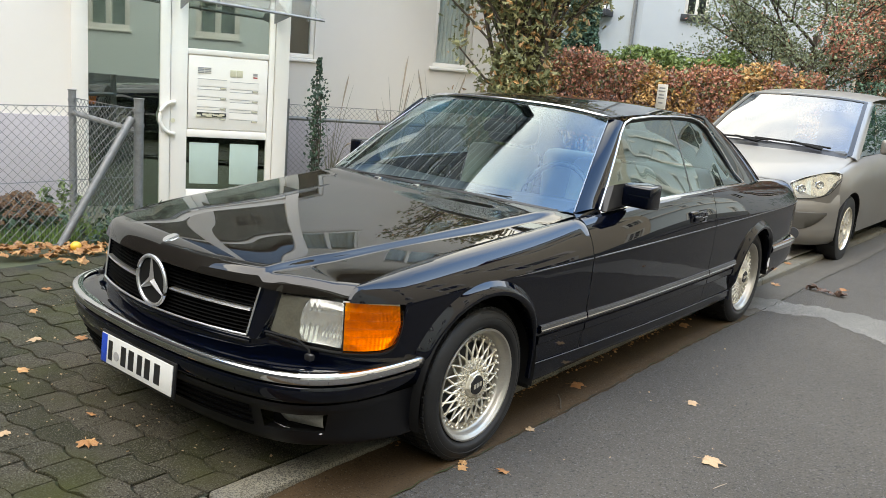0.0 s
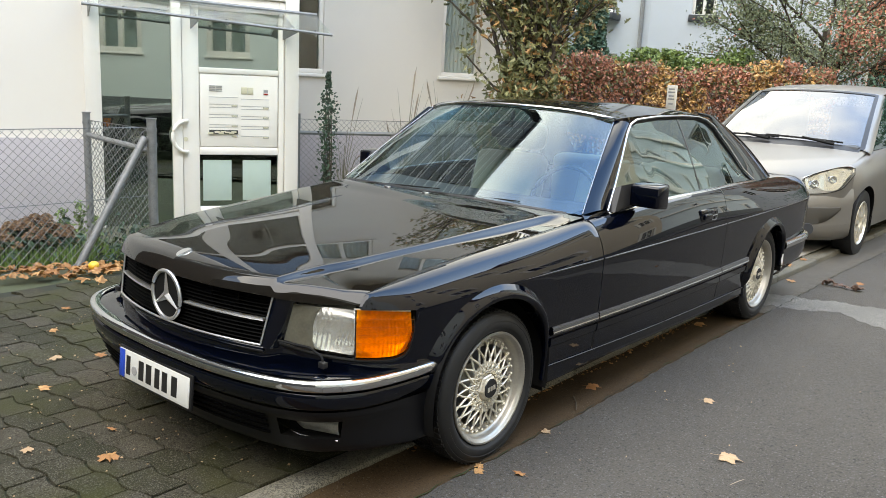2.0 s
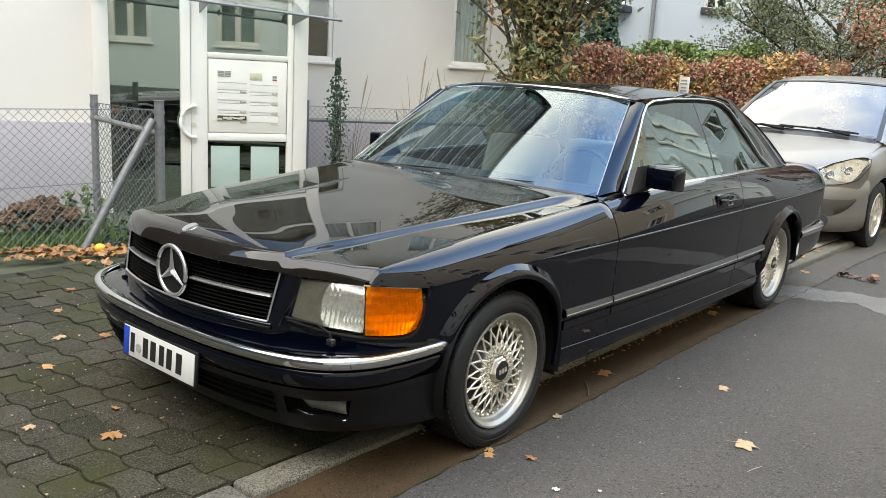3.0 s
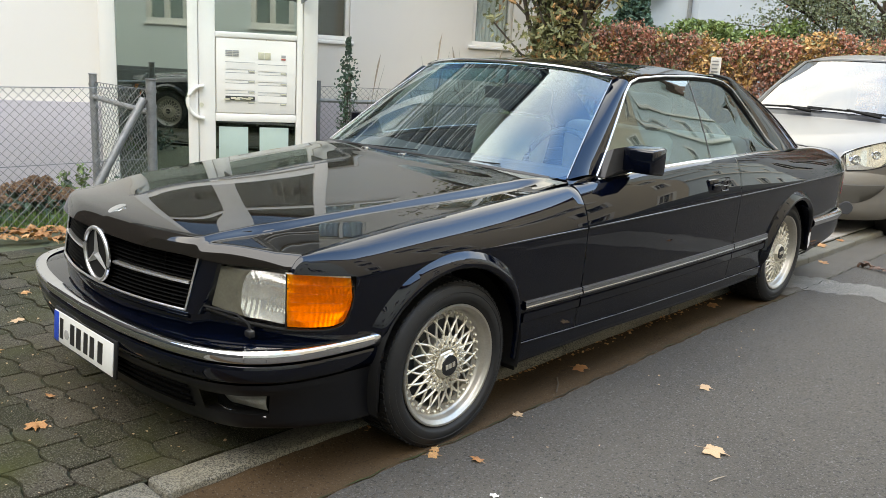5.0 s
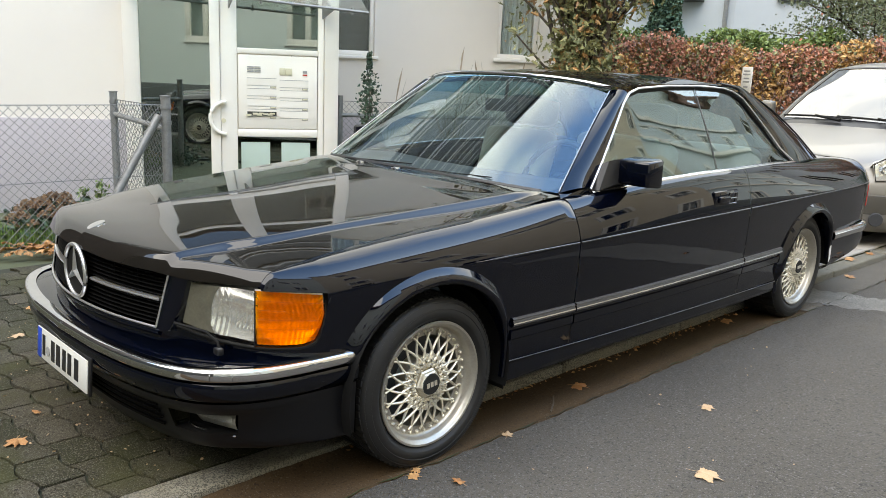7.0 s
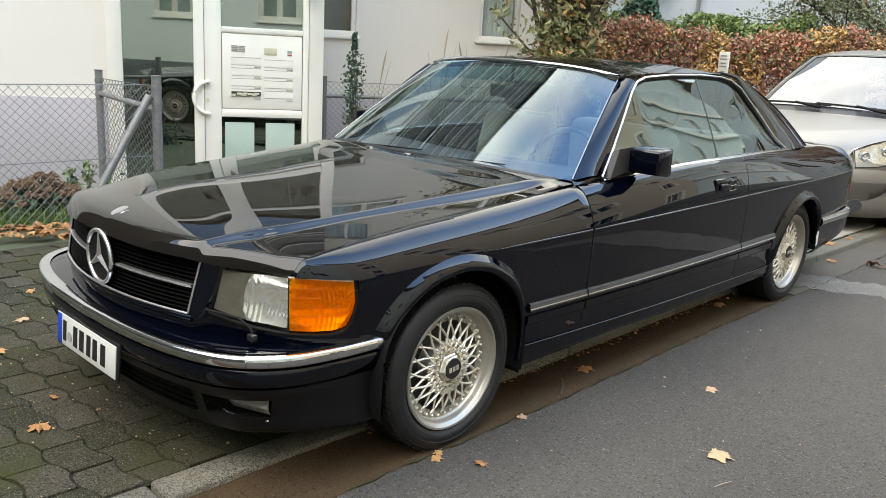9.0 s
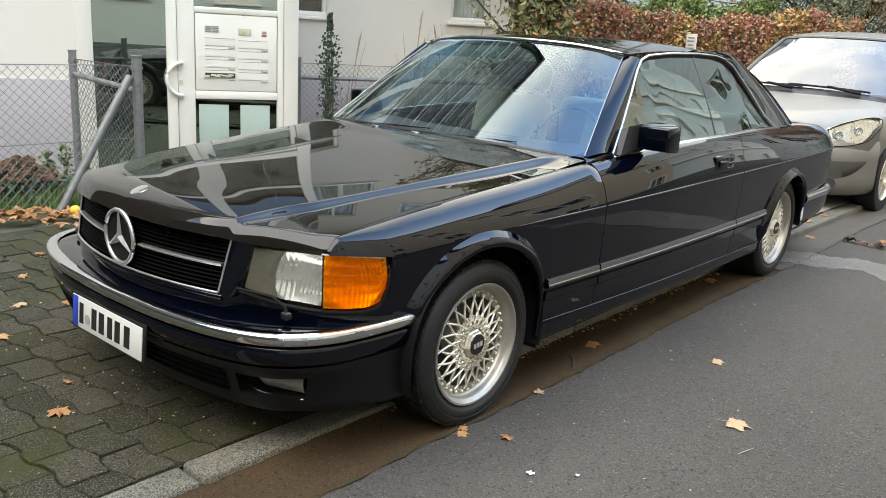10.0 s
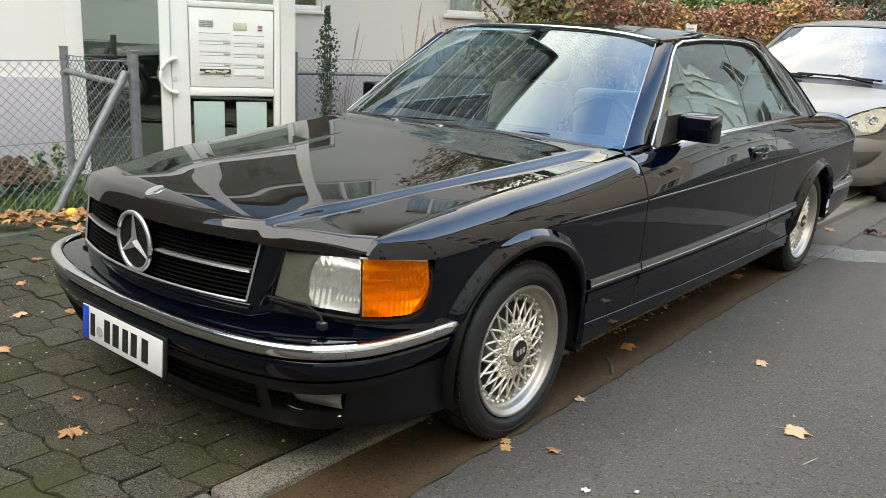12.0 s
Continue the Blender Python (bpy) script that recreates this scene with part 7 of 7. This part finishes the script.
mr = far_wall("wall_far_right", C, (6.0, 20.5), 9.5, [(0.9, 1.42, 3.1, 4.7), (4.6, 5.8, 3.2, 4.6), (7.0, 8.2, 3.2, 4.6), (4.6, 5.8, 1.0, 2.2), (7.2, 8.4, 1.0, 2.2), (9.7, 10.7, 3.2, 4.6), (11.6, 12.6, 3.2, 4.6), (4.6, 5.8, 6.0, 7.4), (7.0, 8.2, 6.0, 7.4), (9.7, 10.7, 6.0, 7.4), (11.6, 12.6, 6.0, 7.4)], RENDER_FAR, "pale grey rendered far house front")
bal = thing("balcony", "dark balcony with a zigzag railing on the far house", "balcony")
part("slab", rbox(6.86, 8.46, 0.0, 0.5, 3.0, 3.14, 0.01, m=ml), DARKRAIL, bal)
bm = bmesh.new()
for k in range(9):
    tube(bm, [ml @ Vector((6.86 + 0.2 * k, 0.48, 3.14 if k % 2 else 3.62)), ml @ Vector((6.86 + 0.2 * min(k + 1, 8), 0.48, 3.62 if k % 2 else 3.14))], 0.016, 5)
tube(bm, [ml @ Vector((6.86, 0.48, 3.64)), ml @ Vector((8.46, 0.48, 3.64))], 0.03, 6)
part("railing", bm, DARKRAIL, bal, "zigzag railing bars")
part("downpipe", tube(bmesh.new(), [ml @ Vector((8.98, 0.06, -0.2)), ml @ Vector((8.98, 0.06, 9.0))], 0.05, 10), GALV, bal).parent = None
bpy.data.objects["downpipe"]["label"] = "grey rainwater downpipe on the far wall"
tagged(bpy.data.objects["downpipe"], category="pipe")
part("window_guard", rbox(0.84, 1.48, 0.02, 0.08, 3.0, 3.15, 0.01, m=mr), DARKRAIL, bpy.data.objects["wall_far_right"])

# ---- houses across the street, behind the camera ----
opp = []
for k in range(12):
    a = 1.2 + 4.7 * k
    for z in (1.1, 4.5, 7.9, 11.3):
        opp.append((a, a + 1.25, z, z + 1.45))
far_wall("wall_across", (11.5, 60.0), (11.5, 20.02), 18.6, [o for o in opp if o[1] < 39.5], RENDER_GREY, "cool grey rendered row of houses across the street", True, room_backing=GREYLINE)
far_wall("wall_across_beige", (11.5, 20.0), (11.5, 0.0), 15.4, [o for o in opp if o[1] < 19.5], RENDER_BEIGE, "warm beige rendered house across the street", True)
far_wall("wall_across_white", (11.5, 0.0), (11.5, -26.0), 13.0, [(2.74 + 3.3 * k - 0.66, 2.74 + 3.3 * k + 0.66, z, z + 1.5) for k in range(7) for z in (1.85, 4.9, 8.0)], WHITE_ACROSS, "white rendered house across the street", bar=0.15, out=-0.01, room_backing=CURTAIN, sill=WHITEPVC)
solo("roof_across", rbox(11.2, 16, 20.02, 60, 18.6, 18.9, 0.02), ROOFTILE, "tiled eaves of the houses across", kind="structure")
solo("roof_across_beige", rbox(11.2, 16, 0.01, 20, 15.4, 15.7, 0.02), ROOFTILE, "tiled eaves of the beige house across", kind="structure")
solo("roof_across_white", rbox(11.2, 16, -26, 0, 13.0, 13.3, 0.02), ROOFTILE, "tiled eaves of the white house across", kind="structure")
# Unseen wall behind the viewpoint, kept dark to darken the car's front reflections.
far_wall("wall_dark_end", (11.5, -16.0), (-26.0, -16.0), 11.5, [], DARK_END, "unseen dark wall added to close the street and darken reflections")
# Unseen white bands, standing in for balconies and eaves mirrored in the side windows.
for z in (4.35, 7.45, 10.55, 13.65):
    part("mirrored_band", rbox(11.28, 11.498, 20.05, 60, z, z + 0.34, 0.01), WHITEPVC, bpy.data.objects["wall_across"], "white band added for balconies and eaves mirrored in side windows")
# Unseen low wall, added to give the car's side something dark to mirror.
solo("wall_low_across", rbox(10.7, 10.95, 0.5, 40, -0.3, 1.0, 0.01), RENDER_DARK, "unseen grey wall added to darken reflections in the car's side", kind="structure")
solo("plinth_across", rbox(11.46, 11.52, 0.01, 60, -0.3, 0.45, 0.004), PLINTH, "grey plinth of the houses across", kind="structure")
solo("plinth_across_dark", rbox(11.45, 11.52, -26, 0, -0.3, 0.52, 0.004), RENDER_DARK, "dark grey plinth of the white house across", kind="structure")

# ---- fallen leaves ----


def maple_leaf():
    """Five toothed lobes, folded like a tent along the midrib, with curled tips."""
    bm = bmesh.new()
    reach = curve((0, 24, 52, 82, 112, 142, 165, 180), (1.0, 0.56, 0.92, 0.50, 0.72, 0.42, 0.40, 0.16))
    n = 48
    rings = []
    for f in (0.35, 0.7, 1.0):
        ring = []
        for k in range(n):
            a = 360 * k / n
            r = reach(a if a <= 180 else 360 - a) * (1 + 0.07 * (-1) ** k * (f == 1)) * f
            x, y = r * math.cos(math.radians(a)), r * math.sin(math.radians(a))
            z = 0.36 - 0.62 * abs(y) + 0.16 * math.sin(4 * x + 3 * y) * f + 0.10 * math.cos(math.radians(5 * a)) * f - 0.22 * max(0, x - 0.35)
            if y > 0.35:
                z += 1.3 * (y - 0.35)
            ring.append(bm.verts.new((x, y * 0.92, max(0.01, z))))
        rings.append(ring)
    c = bm.verts.new((0, 0, 0.35))
    for k in range(n):
        j = (k + 1) % n
        bm.faces.new((c, rings[0][k], rings[0][j]))
        for lo, hi in ((0, 1), (1, 2)):
            bm.faces.new((rings[lo][k], rings[hi][k], rings[hi][j], rings[lo][j]))
    r0 = bmesh.ops.extrude_face_region(bm, geom=bm.faces[:])
    for e in r0["geom"]:
        if isinstance(e, bmesh.types.BMVert):
            e.co.z += 0.015
    tube(bm, [(-0.10, 0, 0.34), (-0.35, 0.02, 0.26), (-0.7, 0.06, 0.10), (-0.95, 0.13, 0.03)], [0.022, 0.02, 0.018, 0.018], 4)
    return bm


ROAD_LEAVES = (
    (1.549, 0.60, 0.018, 0.066, 12), (1.236, 1.17, 0.006, 0.042, 20), (0.864, 0.376, 0.004, 0.040, 130), (0.577, 1.317, 0.0, 0.042, 60), (0.656, 2.406, 0.0, 0.055, 10), (0.567, 2.40, 0.0, 0.05, 80),
    (1.015, -0.02, 0.006, 0.036, 190), (0.877, -0.109, 0.004, 0.034, 40), (0.855, -0.07, 0.004, 0.030, 300), (0.558, 1.127, 0.0, 0.045, 250), (0.733, 0.97, 0.002, 0.055, 15))
PAVEMENT_LEAVES = (
    (-0.098, -1.055, 0.050, 0.062, 340), (-1.236, -0.72, 0.05, 0.045, 20), (-0.894, -0.928, 0.05, 0.042, 75), (-1.126, -0.548, 0.05, 0.042, 110), (-0.354, -1.233, 0.05, 0.034, 10), (-0.302, -0.926, 0.05, 0.028, 200),
    (-1.652, -0.536, 0.05, 0.035, 50), (0.504, 4.524, 0.055, 0.06, 10), (0.658, 4.156, 0.004, 0.055, 70), (1.08, 4.47, 0.008, 0.05, 30), (0.52, 4.9, 0.05, 0.05, 90), (-2.0, -0.3, 0.05, 0.04, 120), (-2.1, -0.75, 0.05, 0.045, 33))
first = None
for n, (x, y, z, s, r) in enumerate(ROAD_LEAVES + PAVEMENT_LEAVES):
    m = pose(x, y, (road_z(x, y) if x > 0.86 else z + climb(y)) + 0.002, rng.uniform(-4, 4), rng.uniform(-4, 4), r) @ Matrix.Diagonal((s, s * 0.85, s * 0.42, 1))
    if first is None:
        first = solo("fallen_leaf", maple_leaf(), LEAF_DRY, "curled dry maple leaf lying on the ground", "leaf", "fallen leaves", angle=40)
        first.matrix_basis = m
        pale_mesh = first.data.copy()
        pale_mesh.materials[0] = LEAF_PALE
        brown_mesh = first.data.copy()
        brown_mesh.materials[0] = LEAF_DUSK
        pale = first.copy()
        pale.data = pale_mesh
        scene.collection.objects.link(pale)
        tagged(pale, "large pale curled leaf lying on the asphalt")
        first.matrix_basis = pose(1.9, 3.2, road_z(1.9, 3.2) + 0.002, 5, -4, 70) @ Matrix.Diagonal((0.04, 0.034, 0.03, 1))
    else:
        ob = first.copy()
        if n in (1, 2, 12, 15):
            ob.data = pale_mesh
        scene.collection.objects.link(ob)
        ob.matrix_basis = m
for k in range(250):
    s, o = rng.uniform(-2.2, 0.55), rng.gauss(0.02, 0.11)
    p = Vector((-2.80, 0.12, 0.06)) + s * HU * 0.9 - o * HN
    ob = first.copy()
    scene.collection.objects.link(ob)
    q = rng.uniform(0.035, 0.075)
    ob.matrix_basis = pose(p.x, p.y, 0.045 + abs(rng.gauss(0, 0.015)), rng.uniform(-22, 22), rng.uniform(-22, 22), rng.uniform(0, 360)) @ Matrix.Diagonal((q, q * 0.85, q * 0.8, 1))
bm = bmesh.new()
bmesh.ops.create_uvsphere(bm, u_segments=20, v_segments=14, radius=0.036)
for v in bm.verts:
    v.co.z *= 0.9
    if v.co.z > 0.03:
        v.co.z -= 0.35 * (v.co.z - 0.03)
fruit = solo("fallen_apple", bm, YELLOW, "yellow windfall apple among the leaves", "fruit", angle=80)
fruit.location = (-2.78, 0.27, 0.082)
part("stalk", tube(bmesh.new(), [(0, 0, 0.032), (0.004, 0, 0.05)], 0.002, 4), BARK, fruit)
litter = []
for k in range(170):
    y = rng.uniform(-0.2, 3.2)
    x = 0.594 + abs(rng.gauss(0, 0.020))
    litter.append(Vector((x, y, climb(y) + max(0.004, 0.030 * bank(y) - 0.45 * (x - 0.590)) + rng.uniform(0, 0.004))))
lit = leaves("leaf_litter", litter, 0.016, LEAF_DRY, None, flat=0.9)
crumbs = [Vector((rng.uniform(-2.0, 0.44), b, climb(b) + 0.054)) for b in [rng.uniform(-1.8, 0.0) for k in range(330)]]
tagged(leaves("leaf_crumbs", crumbs, 0.010, LEAF_PALE, None, flat=0.9), "small pale crumbs of leaves on the pavers", "litter", kind="stuff")
bits = [Vector((rng.uniform(0.9, 2.6), rng.uniform(-0.6, 2.2), 0.0)) for k in range(60)]
tagged(leaves("road_crumbs", [Vector((b.x, b.y, road_z(b.x, b.y) + 0.004)) for b in bits], 0.009, LEAF_PALE, None, flat=0.9), "tiny pale crumbs scattered on the asphalt", "litter", kind="stuff")
for px, py, pr, pw in ((1.217, -0.175, 25, 0.013), (1.336, -0.093, 80, 0.007)):
    rows = [[(pw * (u - 2) / 2, pw * 0.7 * (w - 2) / 2, 0.004 + 0.004 * math.sin(2.1 * u + w)) for u in range(5)] for w in range(5)]
    scrap = solo("paper_scrap", sheet(bmesh.new(), rows), PAPER, "small crumpled white paper scrap on the asphalt", "paper", angle=40)
    scrap.matrix_basis = pose(px, py, road_z(px, py) + 0.002, 0, 0, pr)
solo("grass_blade", tube(bmesh.new(), [(1.649, 0.387, road_z(1.65, 0.4) + 0.003), (1.662, 0.42, road_z(1.66, 0.4) + 0.008), (1.671, 0.465, road_z(1.67, 0.46) + 0.003)], [0.0012, 0.0018, 0.0008], 5), PLUME, "pale dry grass blade lying on the asphalt", "grass blade")
tagged(lit, "brown crumbs of leaves along the kerb foot", "litter", kind="stuff")
twig = solo("twig", tube(bmesh.new(), [(0.74, 0.80, 0.015), (0.79, 0.74, 0.016), (0.84, 0.66, 0.016)], 0.0035, 5), BARK, "thin dry twig lying in the gutter", "twig")
for k in range(9):
    v = k / 8
    x, y, q = 0.90 + 0.26 * v, 4.28 - 0.10 * v + rng.gauss(0, 0.02), (0.055 if k < 2 or k > 6 else 0.034)
    ob = first.copy()
    ob.data = brown_mesh
    scene.collection.objects.link(ob)
    tagged(ob, "shrivelled dark brown leaf lying in a heap on the road")
    ob.matrix_basis = pose(x, y, road_z(x, y) + 0.012, rng.uniform(-30, 30), rng.uniform(-30, 30), rng.uniform(0, 360)) @ Matrix.Diagonal((q, q * 0.8, q * 1.2, 1))

# ---- pavers ----


def wave(x):
    t = (x / 0.195) % 1.0
    return 0.010 * max(-1, min(1, 2.2 * math.sin(math.tau * t)))


def paver_mesh(bm, c0, c1, r0, r1, z):
    n = 6
    g = 0.0036
    lo = [(c0 + g + (c1 - c0 - 2 * g) * i / n, r0 + g) for i in range(n + 1)]
    hi = [(c1 - g - (c1 - c0 - 2 * g) * i / n, r1 - g) for i in range(n + 1)]
    ring = [(x + rng.uniform(-0.0022, 0.0022), y + wave(x) + 0.08 * x + rng.uniform(-0.0022, 0.0022)) for x, y in lo + hi]
    cx, cy = sum(p[0] for p in ring) / len(ring), sum(p[1] for p in ring) / len(ring)
    top = [bm.verts.new((cx + (x - cx) * 0.988, cy + (y - cy) * 0.982, z)) for x, y in ring]
    mid = [bm.verts.new((x, y, z - 0.0035)) for x, y in ring]
    bot = [bm.verts.new((x, y, z - 0.045)) for x, y in ring]
    bm.faces.new(top)
    k = len(ring)
    for i in range(k):
        j = (i + 1) % k
        bm.faces.new((mid[i], mid[j], top[j], top[i]))
        bm.faces.new((bot[i], bot[j], mid[j], mid[i]))


pave = thing("pavement", "old mossy interlocking concrete pavers", "pavement", kind="structure")
bed = sheet(bmesh.new(), [[(x, y, climb(y) + 0.036) for x in (-2.62, -1.5, -0.5, 0.466)] for y in [-9 + 0.5 * i for i in range(48)]])
part("joint_bed", bed, SOIL, pave, "mossy joint soil")
edge = thing("kerb_slab", "pale edging slabs on the pavement behind the coupe", "slab", kind="structure")
for k in range(6):
    part("slab", rbox(0.20, 0.455, 4.0 + 0.5 * k, 4.49 + 0.5 * k, 0.0, 0.058 + climb(4.25 + 0.5 * k), 0.006), SLAB, edge)
far = bmesh.new()
count = 0
PITCH, LEN = 0.138, 0.195
for r in range(-64, 60):
    for c in range(-16, 3):
        c1 = 0.46 - LEN * (c + (0.5 if r % 2 else 0.0)) * -1 - 0.39
        c0 = c1 - LEN
        c1 = min(c1, 0.464)
        if c1 - c0 < 0.04 or c0 < -2.62:
            continue
        y0 = PITCH * r - 0.02
        dz = rng.uniform(-0.004, 0.004)
        if -1.75 < y0 < 0.25 and c0 > -2.1 and count < 300:
            bm = bmesh.new()
            paver_mesh(bm, c0, c1, y0, y0 + PITCH, 0.048 + dz + climb(y0))
            me = bpy.data.meshes.new("paver")
            bm.to_mesh(me)
            bm.free()
            me.materials.append(PAVER)
            ob = new("paver", me)
            ob.parent = pave
            count += 1
        else:
            paver_mesh(far, c0, c1, y0, y0 + PITCH, 0.048 + dz + climb(y0))
me = bpy.data.meshes.new("far_pavers")
far.to_mesh(me)
far.free()
me.materials.append(PAVERS_FAR)
ob = new("far_pavers", me)
ob.parent = pave
tagged(ob, "more of the same pavers", kind="stuff")
